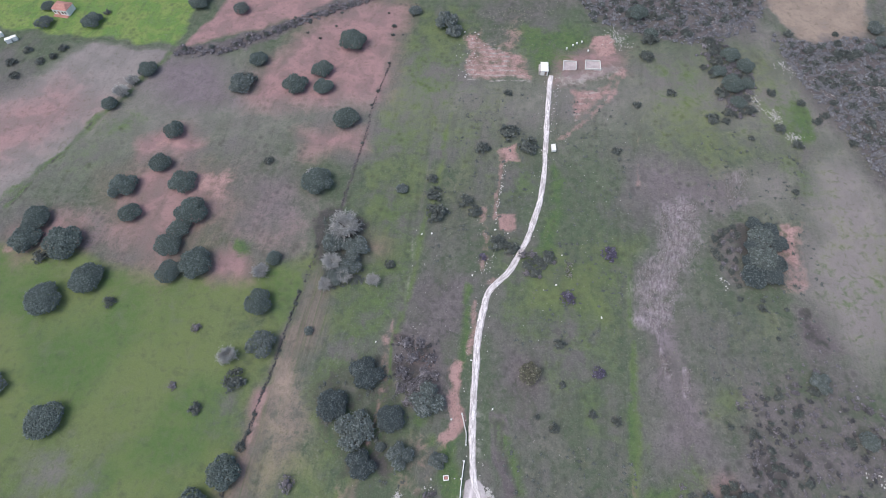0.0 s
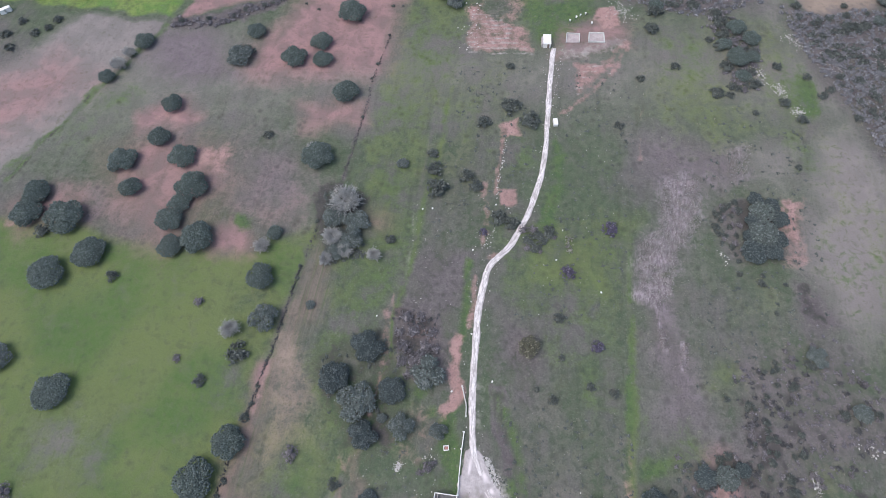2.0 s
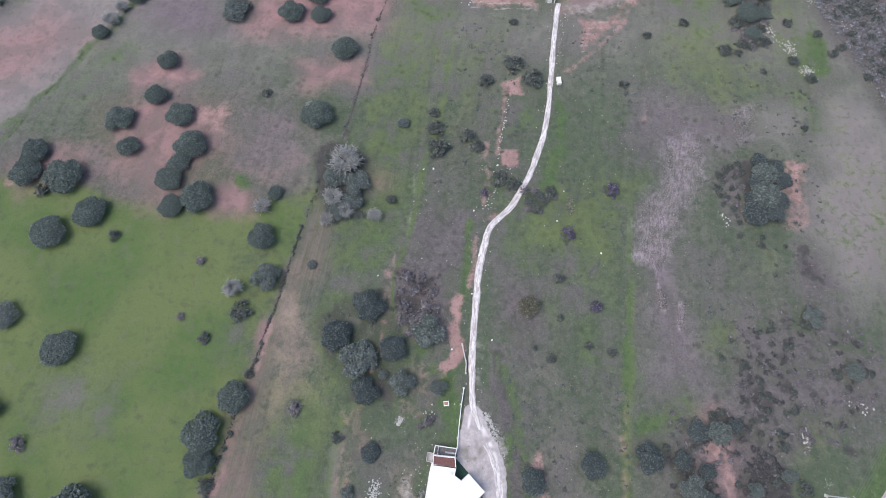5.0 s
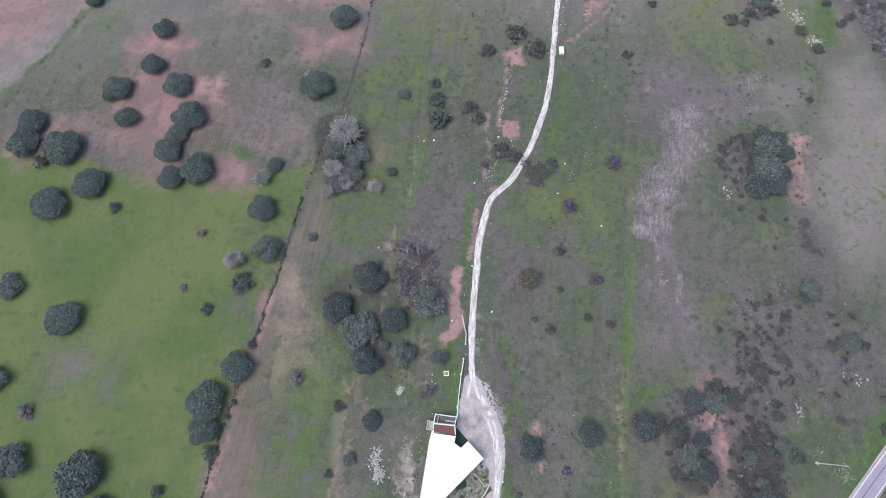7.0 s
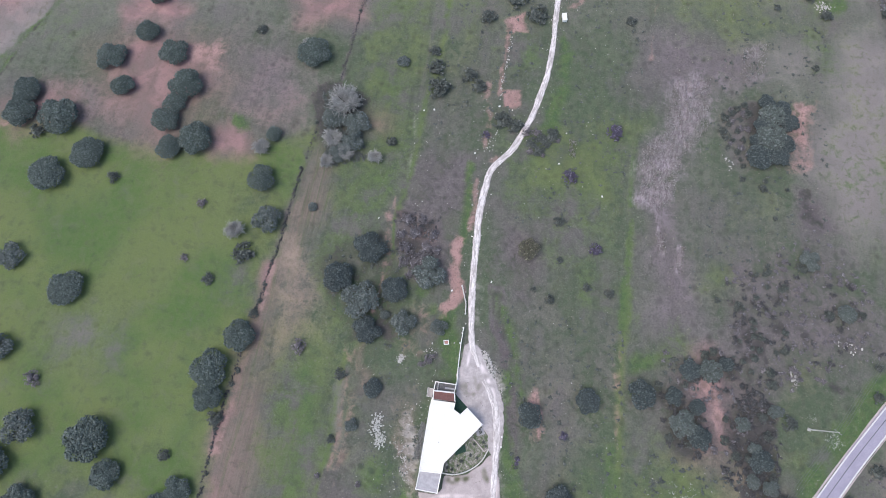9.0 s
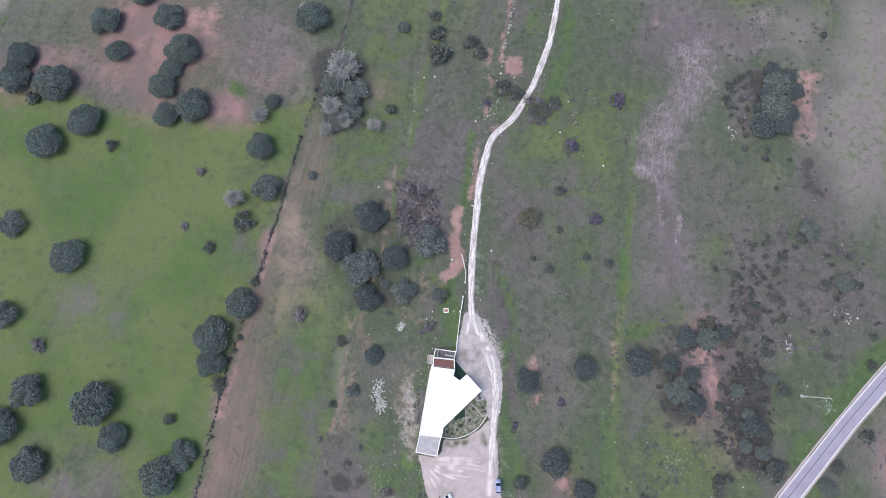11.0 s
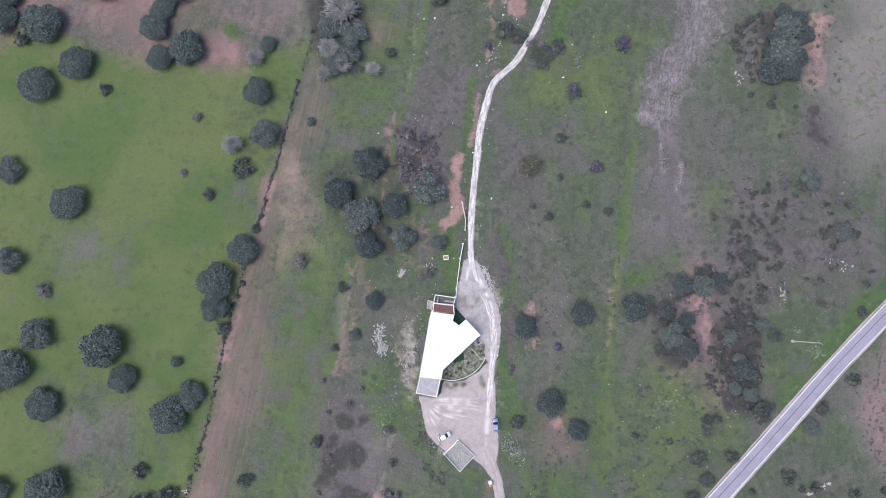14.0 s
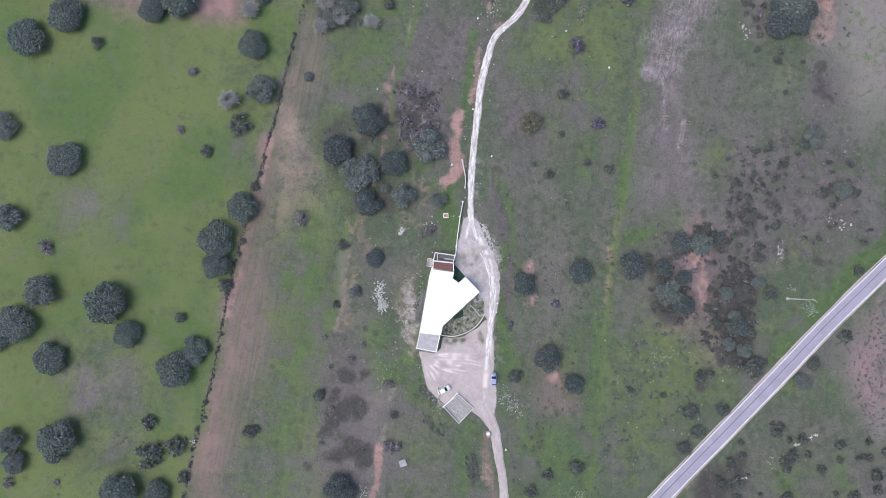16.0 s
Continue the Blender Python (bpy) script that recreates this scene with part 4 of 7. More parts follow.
patch("scrub", [(43.5, 21.9), (52.6, 22.0), (49.8, -5.3), (39.9, -3.7)], 12, 0.6)
patch("lush", [(18.6, -34.4), (29.3, -34.2), (31.1, -55.2), (19.6, -55.5)], 10, 0.6)
patch("scrub", [(23.9, -27.2), (36.4, -28.8), (38.2, -48.1), (25.8, -48.4)], 8, 0.6)
patch("scrub", [(63.7, 61.2), (69.2, 61.2), (68.2, 55.6), (63.6, 55.5)], 4, 0.6)
patch("meadow", [(91.1, 65.2), (113.0, 67.2), (112.5, 46.7), (90.8, 44.6)], 16, 0.3)
patch("dry", [(125.9, 74.9), (140.1, 76.9), (139.1, 48.8), (127.0, 52.4)], 8, 0.7)
patch("lush", [(127.7, 74.9), (139.9, 73.1), (138.9, 41.4), (134.0, 46.9)], 14, 0.4)
stroke("mauve", [(13.1, 28.8), (14.5, 19.6), (16.0, 8.6), (17.1, 4.1)], 3.6, 1.6, 1.0)
patch("red", [(-61.9, 37.3), (-57.4, 37.3), (-59.7, 27.9), (-64.8, 26.0)], 4, 0.7)
patch("mauve", [(-129.8, -40.0), (-117.0, -38.8), (-110.8, -51.2), (-118.9, -54.9), (-125.7, -47.9)], 4, 0.9)
patch("mauve", [(-109.8, -36.9), (-98.9, -34.9), (-96.2, -45.5), (-106.5, -47.5)], 5, 0.8)
patch("tan", [(-111.3, -60.0), (-99.5, -58.9), (-97.4, -65.0), (-108.0, -70.5), (-112.8, -65.3)], 6, 0.4)
for side_way in (-0.9, 0.9):
    stroke("brush", [(x + side_way, y) for x, y in [(12.9, 28.5), (14.1, 19.6), (15.7, 8.6), (17.0, 3.2)]], 0.8, 1.4, 0.55)
patch("scrub", [(11.8, 29.7), (14.7, 28.9), (17.0, 16.0), (18.6, 5.0), (15.7, 4.1), (12.6, 17.8)], 2.0, 0.9)
# the north fields
patch("mauve", [(-133.5, 189.0), (-104.7, 188.5), (-91.6, 160.6), (-119.7, 154.7), (-131.4, 171.3)], 10, 0.9)
patch("mauve", [(-171.0, 106.7), (-130.5, 108.9), (-102.5, 85.1), (-133.5, 85.1)], 16, 0.6)
patch("mauve", [(-87.9, 126.5), (-61.5, 126.4), (-51.0, 106.1), (-57.5, 87.2), (-83.5, 96.6)], 16, 0.7)
blob("red", -117.9, 139.6, 7.7, 5.5, 6, 0.85)
patch("red", [(-132.7, 119.0), (-119.3, 129.4), (-106.0, 129.3), (-96.4, 111.3), (-119.2, 106.4), (-132.6, 109.0)], 9, 0.8)
blob("bare", -89.6, 116.3, 4.8, 6.1, 6, 0.5)
blob("bare", -117.3, 136.3, 3.1, 1.9, 3, 0.6)
blob("red", -53.8, 138.3, 8.1, 4.9, 8, 0.7)
blob("bare", -157.4, 88.6, 7.1, 1.7, 3, 0.5)
blob("lush", -75.8, 89.1, 3.3, 3.7, 3, 0.9)
stroke("lush", [(-171.4, 107.9), (-158.8, 135.0), (-149.4, 153.0)], 1.4, 2.4, 0.85)
stroke("brush", [(-169.6, 109.1), (-158.6, 134.5), (-151.1, 150.2)], 0.6, 1.4, 0.6)
blob("lush", -138.4, 148.1, 8.2, 5.6, 8, 0.6)
blob("lush", -149.4, 133.6, 11.3, 11.0, 16, 0.4)
stroke("meadow", [(0.9, 152.7), (-5.9, 112.7), (-10.9, 90.4), (-14.4, 70.3), (-18.7, 54.1)], 2.0, 3, 0.8)
stroke("mauve", [(-1.4, 169.0), (-8.2, 123.5), (-11.8, 102.5)], 1.0, 2, 0.7)
patch("scrub", [(-1.6, 128.6), (16.9, 131.1), (11.6, 82.6), (-8.5, 82.6)], 16, 0.55)
patch("mauve", [(70.4, 126.8), (94.0, 127.9), (111.7, 120.1), (112.6, 103.0), (91.6, 98.4), (72.1, 105.6)], 12, 0.75)
patch("mauve", [(136.8, 130.2), (150.1, 132.7), (144.1, 125.0), (132.5, 120.0)], 6, 0.7)
patch("lush", [(144.3, 154.4), (150.3, 151.5), (148.6, 135.3), (140.6, 132.8)], 4, 0.8)
patch("lush", [(133.1, 122.5), (138.8, 120.0), (138.0, 107.7), (131.9, 107.7)], 8, 0.6)
# broad pale veil over all the north: distance haze put into the ground colour
patch("dry", [(-177.8, 117.4), (-68.4, 135.6), (0.8, 137.6), (68.9, 133.7), (168.9, 121.1), (199.2, 197.1), (26.5, 182.3), (-128.3, 188.9), (-193.5, 155.9)], 40, 0.62)
# pale furrows of the far bare plots
for k in range(9):
    stroke("grit", [(10.4 + -0.38 * k, 195.8 + -3.03 * k), (22.0 + 1.64 * k, 194.4 + -3.05 * k)], 0.9, 1.3, 0.75)
for k in range(6):
    stroke("grit", [(56.7 + -1.40 * k, 162.0 + -2.94 * k), (63.6 + -2.12 * k, 163.6 + -3.20 * k)], 0.9, 1.3, 0.7)
stroke("bare", [(43.2, 136.9), (57.1, 147.2), (68.6, 161.2), (76.8, 174.4)], 2.0, 2.5, 0.6)


def build_ground():
    ny, nx = GX.shape
    me = bpy.data.meshes.new("ground")
    idx = np.arange(nx * ny).reshape(ny, nx)
    quads = np.stack([idx[:-1, :-1], idx[:-1, 1:], idx[1:, 1:], idx[1:, :-1]], -1).reshape(-1, 4)
    me.vertices.add(nx * ny)
    me.vertices.foreach_set("co", np.stack([GX, GY, GZ], -1).astype(np.float32).ravel())
    me.loops.add(quads.size)
    me.loops.foreach_set("vertex_index", quads.astype(np.int32).ravel())
    me.polygons.add(len(quads))
    me.polygons.foreach_set("loop_start", np.arange(0, quads.size, 4, dtype=np.int32))
    for key, z in ZONES.items():
        a = me.attributes.new(key, "FLOAT", "POINT")
        a.data.foreach_set("value", z.astype(np.float32).ravel())
    me.update(calc_edges=True)
    me.shade_smooth()
    me.materials.append(M_GROUND)
    return tagged(new("ground", me), "rough pasture of thin grass, green meadow and red earth", "ground", "", "structure")


build_ground()


# ---- tracks and road ----
def ribbon(name, points, material, z, ragged=0.25, step=0.6, cross=8, crown=0.03):
    """A strip along a line of (x, y, width), with uneven edges turned down into the ground."""
    line = smooth_line(points, step)
    rng = random.Random(len(points) * 7)
    verts, faces, side, across, travel = [], [], [], [], []
    wob, gone = [0.0, 0.0], 0.0
    for i, (x, y, w) in enumerate(line):
        a, b = line[max(i - 1, 0)], line[min(i + 1, len(line) - 1)]
        d = Vector((b[0] - a[0], b[1] - a[1])).normalized()
        n = Vector((-d.y, d.x))
        wob = [0.8 * v + rng.uniform(-1, 1) * ragged * .5 for v in wob]
        gone += math.hypot(x - line[max(i - 1, 0)][0], y - line[max(i - 1, 0)][1])
        for k in range(cross + 1):
            s = 2 * k / cross - 1
            half = w / 2 + (wob[0] if s < 0 else wob[1]) * abs(s)
            drop = -0.22 if k in (0, cross) else 0.0
            verts.append((x + n.x * s * half, y + n.y * s * half, z + crown * (1 - s * s) + drop))
            side.append(abs(s))
            across.append(s * half)
            travel.append(gone)
    for i in range(len(line) - 1):
        for k in range(cross):
            q = i * (cross + 1) + k
            faces.append((q, q + cross + 1, q + cross + 2, q + 1))
    me = mesh_from(name, verts, faces, material)
    for key, values in (("side", side), ("across", across), ("travel", travel)):
        me.attributes.new(key, "FLOAT", "POINT").data.foreach_set("value", values)
    me.shade_smooth()
    return new(name, me)

def along(points, widths):
    n = len(points) - 1
    return [(x, y, float(np.interp(i / n, np.linspace(0, 1, len(widths)), widths))) for i, (x, y) in enumerate(points)]


M_APRON = gravel_material("loose_gravel", (0.53, 0.48, 0.487), (0.41, 0.37, 0.374), (0.30, 0.27, 0.265))
M_SOUTH = gravel_material("dusty_gravel", (0.53, 0.465, 0.465), (0.46, 0.40, 0.40), (0.36, 0.31, 0.305), 0.55)
SOUTH = [(18.3, -84.8), (17.7, -76.6), (16.9, -69.4), (16.0, -65.5), (14.5, -56.5), (12.7, -52.5), (11.0, -47.8)]
LOWER = [(11.8, -36.0), (12.1, -31.0), (12.6, -25.3), (12.9, -21.2), (13.4, -14.0), (12.9, -7.7), (11.4, -3.2), (9.6, 0.2)]
TRACK = [(8.3, 4.2), (7.3, 7.1), (6.2, 10.3), (5.9, 19.5), (6.3, 28.8), (7.4, 41.8), (8.9, 55.0), (11.2, 65.4), (13.9, 72.1), (20.9, 79.1), (27.1, 90.0), (32.4, 103.3), (36.2, 117.5), (38.6, 134.1), (41.0, 152.1), (43.5, 168.2), (44.8, 173.6)]
tagged(ribbon("gravel_track", along(SOUTH, [3.2, 3.0, 3.4, 5.0]), M_SOUTH, 0.024), "pale dusty gravel track leading south from the yard", "track", "", "structure")
tagged(ribbon("gravel_track", along(LOWER, [1.4, 2.4, 3.0, 2.6, 1.2]), M_TRACK, 0.05, 0.32), "pale dusty gravel drive between house and grass", "track", "", "structure")
tagged(ribbon("gravel_track", along(TRACK, [1.6, 2.5, 2.5, 2.4, 2.3, 2.2]), M_TRACK, 0.05), "pale dusty gravel track with stony worn edges", "track", "", "structure")


def sheet(name, outline, material, z, label, category, grain=0.35, kind="structure", jitter=1.1, sweeps=(), weeds=()):
    """A flat patch of laid ground with an uneven edge that turns down."""
    pts = smooth_line(list(outline) + [outline[0]], grain)[:-1]
    c = pts.mean(0)
    verts, side, faces = [], [], []
    rings = 46
    n = len(pts)
    edge = 0.6 * jitter * value_noise(pts[:, 0], pts[:, 1], 3.2, 21) + 0.4 * jitter * value_noise(pts[:, 0], pts[:, 1], 0.8, 22)
    for k in range(rings + 1):
        s = k / rings
        for i, p in enumerate(pts):
            d = p - c
            q = c + d * (s + edge[i] / (np.linalg.norm(d) + 1e-6) * s ** 3)
            verts.append((q[0], q[1], z + 0.02 * (1 - s) - (0.25 if k == rings else 0)))
            side.append(s ** 9)
    xy = np.array(verts)[:, :2]

    def stroked(lines):
        """How strongly each point lies on one of the soft strokes (points, width)."""
        best = np.zeros(len(xy))
        for points, width in lines:
            line = smooth_line(points, 0.5)
            for j, q in enumerate(line):
                t = j / (len(line) - 1)
                v = np.clip(1.4 - np.hypot(*(xy - q).T) / (width * (.35 + .65 * math.sin(3.14 * min(1, t * .9 + .1)))), 0, 1) * min(1, 4 * t + .2, 4 * (1 - t) + .2)
                best = np.maximum(best, v)
        return best * np.clip(.55 + .8 * value_noise(xy[:, 0], xy[:, 1], 1.4, 31), 0, 1)
    for k in range(rings):
        for i in range(n):
            faces.append((k * n + i, k * n + (i + 1) % n, (k + 1) * n + (i + 1) % n, (k + 1) * n + i))
    me = mesh_from(name, verts, faces, material)
    for key, values in (("side", side), ("swept", stroked(sweeps)), ("weedy", stroked(weeds))):
        me.attributes.new(key, "FLOAT", "POINT").data.foreach_set("value", values)
    me.shade_smooth()
    return tagged(new(name, me), label, category, "", kind)


SWEEPS = [([(-6.4, -33.3), (-1.5, -32.6), (4.0, -32.6), (9.0, -32.2)], .55), ([(-6.2, -34.2), (-1.1, -34.3), (4.3, -34.0), (9.5, -34.9)], .5), ([(-6.3, -34.6), (-1.2, -35.6), (5.0, -36.2)], .6),
          ([(-6.5, -35.0), (-2.0, -37.2), (2.8, -38.6)], .5), ([(-7.0, -35.2), (-4.2, -38.2), (-1.0, -40.6)], .5), ([(-7.4, -35.2), (-5.9, -38.4), (-4.0, -41.4)], .4), ([(-7.9, -35.5), (-7.2, -38.6), (-5.9, -41.2)], .4), ([(-5.8, -33.0), (0.0, -33.4), (6.0, -33.2), (10.5, -33.6)], .35), ([(-5.6, -34.9), (0.5, -35.0), (7.0, -35.4), (10.8, -36.4)], .4), ([(-4.0, -36.4), (1.5, -37.3), (6.5, -37.9)], .4),
          ([(12.6, -25.0), (12.4, -30.0), (11.6, -36.4)], 1.1), ([(12.0, -33.0), (11.4, -40.0), (11.0, -47.0)], .9)]
sheet("gravel_yard", [(-9.8, -31.8), (-3.8, -31.7), (-2.5, -27.4), (0.9, -27.1), (5.0, -26.2), (8.8, -23.6), (11.6, -21.4), (13.9, -27.4), (14.3, -38.1), (15.1, -46.8), (13.1, -54.2), (9.1, -51.9), (5.5, -48.8), (1.7, -45.3), (-0.9, -48.6), (-6.3, -43.8), (-8.9, -37.6)], M_YARD, 0.030, "pale gravel yard with tyre marks beside the house", "yard", jitter=0.55, sweeps=SWEEPS, weeds=[([(-2.0, -28.2), (2.0, -28.4), (6.0, -27.2)], 1.3), ([(9.0, -25.0), (10.5, -29.0)], 1.0)])
sheet("gravel_apron", [(0.7, -2.9), (1.2, 1.1), (2.8, 6.6), (5.1, 12.2), (8.7, 9.5), (12.5, 1.3), (15.4, -5.9), (15.9, -14.9), (13.4, -22.1), (10.9, -20.3), (9.8, -16.8), (6.7, -14.1), (2.5, -9.7), (0.3, -7.0)], M_APRON, 0.036, "loose pale gravel apron where the track widens", "yard", sweeps=[([(7.0, 8.0), (9.6, 3.0), (12.4, -4.0), (13.0, -12.0)], .8), ([(5.8, 10.0), (4.4, 4.0)], .5)], weeds=[([(2.6, -1.0), (6.6, -4.4)], 1.5), ([(6.7, 1.2), (7.8, -0.9), (7.1, -2.8)], 1.2), ([(12.4, 6.4), (13.9, 2.8), (14.7, -1.4)], 1.3), ([(9.2, 0.4), (10.3, 1.6)], .9)])

ROAD = [(47.0, -97.7), (59.2, -83.0), (69.7, -71.7), (85.6, -55.5), (101.6, -39.0), (117.8, -22.0), (135.9, -4.3), (157.9, 17.9)]
ROAD_END = [(ROAD[0][0] - 160, ROAD[0][1] - 190)] + ROAD + [(ROAD[-1][0] + 120, ROAD[-1][1] + 130)]
tagged(ribbon("paved_road", along(ROAD_END, [5.2, 5.2]), M_ASPHALT, 0.09, 0.03, 2.0, 8, 0.05), "worn grey asphalt country road with white edge lines", "road", "", "structure")


def road_line(offset, width, label, material):
    line = smooth_line([(x, y) for x, y in ROAD_END], 1.5)
    verts, faces = [], []
    for i, p in enumerate(line):
        a, b = line[max(i - 1, 0)], line[min(i + 1, len(line) - 1)]
        d = (b - a) / np.linalg.norm(b - a)
        n = np.array([-d[1], d[0]])
        s = offset / 2.6
        for k in (-1, 1):
            q = p + n * (offset + k * width / 2)
            verts.append((q[0], q[1], 0.09 + 0.05 * (1 - s * s) + 0.012))
        if i:
            faces.append((2 * i - 2, 2 * i - 1, 2 * i + 1, 2 * i))
    tagged(new("road_line", mesh_from("road_line", verts, faces, material)), label, "road marking", "road lines", "structure")


M_SEAM = plain_material("tar_seam", (0.13, 0.13, 0.15), (0.17, 0.17, 0.19), 1.0, 0.7)
for off in (-2.28, 2.28):
    road_line(off, 0.42, "worn white painted edge line on asphalt", M_LINE)
road_line(0.35, 0.22, "dark tar seam along the middle of the asphalt", M_SEAM)
shoulder = smooth_line([(x, y) for x, y in ROAD_END], 3.0)
for sgn, wide in ((1, 0.7), (-1, 0.5)):
    pts = []
    for a, b in zip(shoulder, shoulder[1:]):
        d = (b - a) / np.linalg.norm(b - a)
        pts.append((a[0] - d[1] * sgn * 2.85, a[1] + d[0] * sgn * 2.85, wide))
    tagged(ribbon("road_shoulder", pts, M_YARD, 0.02, 0.22, 1.2, 4, 0.01), "narrow pale gravel shoulder beside the asphalt", "road shoulder", "", "structure")


# ---- trees and shrubs ----
def leaf(verts, faces, p, n, size, rng):
    """One leaf spray: a small folded quad at p, facing n."""
    n = (n + Vector((rng.gauss(0, .45), rng.gauss(0, .45), rng.gauss(0, .45)))).normalized()
    a = n.orthogonal().normalized()
    a.rotate(Matrix.Rotation(rng.uniform(0, 6.28), 3, n))
    b = n.cross(a)
    s = size * rng.uniform(.7, 1.3)
    i = len(verts)
    verts += [p - a * s, p - b * s * .6, p + a * s, p + b * s * .6 + n * s * .25]
    faces.append((i, i + 1, i + 2, i + 3))


def tube(verts, faces, a, b, ra, rb, sides=5):
    d = (b - a).normalized()
    u = d.orthogonal().normalized()
    v = d.cross(u)
    i = len(verts)
    for c, r in ((a, ra), (b, rb)):
        for k in range(sides):
            t = 6.2832 * k / sides
            verts.append(c + u * math.cos(t) * r + v * math.sin(t) * r)
    for k in range(sides):
        faces.append((i + k, i + (k + 1) % sides, i + sides + (k + 1) % sides, i + sides + k))
    faces.append(tuple(i + sides + k for k in range(sides)))


def unit_ball():
    bm = bmesh.new()
    bmesh.ops.create_icosphere(bm, subdivisions=1, radius=1.0)
    bm.verts.index_update()
    out = [v.co.copy() for v in bm.verts], [tuple(v.index for v in f.verts) for f in bm.faces]
    bm.free()
    return out


BALL = unit_ball()


def lump(verts, faces, c, r, rng):
    """A rough low-poly clump of foliage."""
    i = len(verts)
    for v in BALL[0]:
        k = rng.uniform(.6, 1.25)
        verts.append(c + Vector((v.x * r.x, v.y * r.y, v.z * r.z)) * k)
    faces.extend(tuple(i + k for k in f) for f in BALL[1])


def crown_mesh(seed, material, lobes=6, bead=0.082, gaps=0.0, leaves=4, size=0.028, height=0.70, base=0.20):
    """A crown of unit radius: overlapping rounded boughs, each covered with small clumps of foliage and leaf sprays."""
    rng = random.Random(seed)
    boughs = [(Vector((0, 0, base + height * .36)), rng.uniform(.50, .60), height * .52)] if not gaps else []
    start = rng.uniform(0, 6.28)
    for k in range(lobes):
        t = start + 6.2832 * k / lobes + rng.uniform(-.35, .35)
        r = rng.uniform(.38, .50) * (1.0 - .25 * gaps)
        d = rng.uniform(.90, 1.04) - r
        boughs.append((Vector((math.cos(t) * d, math.sin(t) * d, base + height * rng.uniform(.22, .36))), r, height * rng.uniform(.34, .44)))
    for k in range(3):
        t = start + 2.1 * k + rng.uniform(-.5, .5)
        boughs.append((Vector((math.cos(t) * .32, math.sin(t) * .32, base + height * rng.uniform(.42, .52))), rng.uniform(.30, .40), height * .42))
    verts, faces = [], []
    for c, r, h in boughs:
        if rng.random() >= gaps * .6:
            lump(verts, faces, c, Vector((r * .72, r * .72, h * .68)), rng)
        count = int(1.15 * (r / bead) ** 2 * 2.2)
        for k in range(count):
            z = 1 - 1.35 * (k + .5) / count
            t = 2.39996 * k + rng.uniform(-.3, .3)
            w = math.sqrt(max(0, 1 - z * z))
            d = Vector((math.cos(t) * w, math.sin(t) * w, z + rng.uniform(-.05, .05))).normalized()
            p = c + Vector((d.x * r, d.y * r, d.z * h)) * rng.uniform(.84, 1.09)
            if any(o is not c and Vector(((p.x - o.x) / q, (p.y - o.y) / q, (p.z - o.z) / g)).length < .86 for o, q, g in boughs):
                continue
            if rng.random() < gaps * .5:
                continue
            s = bead * rng.uniform(.72, 1.2)
            lump(verts, faces, p, Vector((s, s, s * .9)), rng)
            for _ in range(leaves):
                q = Vector((rng.gauss(0, 1), rng.gauss(0, 1), rng.gauss(.3, .8))).normalized()
                leaf(verts, faces, p + q * s * rng.uniform(1.0, 2.6), (d + q + Vector((0, 0, .5))).normalized(), size, rng)
    return mesh_from("crown", verts, faces, material)


def trunk_mesh(seed, base=0.28):
    """A short tapered trunk with five spreading limbs, for a crown of unit radius."""
    rng = random.Random(seed)
    verts, faces = [], []
    top = Vector((rng.uniform(-.04, .04), rng.uniform(-.04, .04), base * .75))
    tube(verts, faces, Vector((0, 0, -.05)), Vector((top.x * .4, top.y * .4, base * .35)), .085, .062, 8)
    tube(verts, faces, Vector((top.x * .4, top.y * .4, base * .33)), top, .064, .055, 8)
    for k in range(5):
        t = 1.257 * k + rng.uniform(-.4, .4)
        e = Vector((math.cos(t) * .38, math.sin(t) * .38, base + rng.uniform(.1, .25)))
        tube(verts, faces, top - Vector((0, 0, .03)), e, .035, .014, 6)
    return mesh_from("trunk", verts, faces, M_BARK)


def bare_mesh(seed, material, limbs=64, twigs=9):
    """A leafless crown of unit radius: limbs that fork into fine pale twigs."""
    rng = random.Random(seed)
    verts, faces = [], []
    for k in range(limbs):
        t, up = 2.4 * k + rng.uniform(-.3, .3), rng.uniform(.15, 1.1)
        d = Vector((math.cos(t), math.sin(t), up)).normalized()
        a = Vector((0, 0, .22)) + d * .08
        n = rng.uniform(.55, 1.1) * (1.0 if up < .7 else .85)
        b = a + d * n * .45 + Vector((0, 0, rng.uniform(-.05, .1)))
        tube(verts, faces, a, b, .022, .014, 4)
        for j in range(twigs):
            s = b.lerp(a, rng.uniform(0, .6))
            e = s + (d + Vector((rng.gauss(0, .45), rng.gauss(0, .45), rng.gauss(.1, .35)))).normalized() * n * rng.uniform(.25, .55)
            tube(verts, faces, s, e, .012, .006, 3)
            for _ in range(3):
                q = s.lerp(e, rng.uniform(.4, 1.0))
                f = q + Vector((rng.gauss(0, 1), rng.gauss(0, 1), rng.gauss(.3, .7))).normalized() * rng.uniform(.08, .2)
                tube(verts, faces, q, f, .009, .005, 3)
    return mesh_from("bare_crown", verts, faces, material)


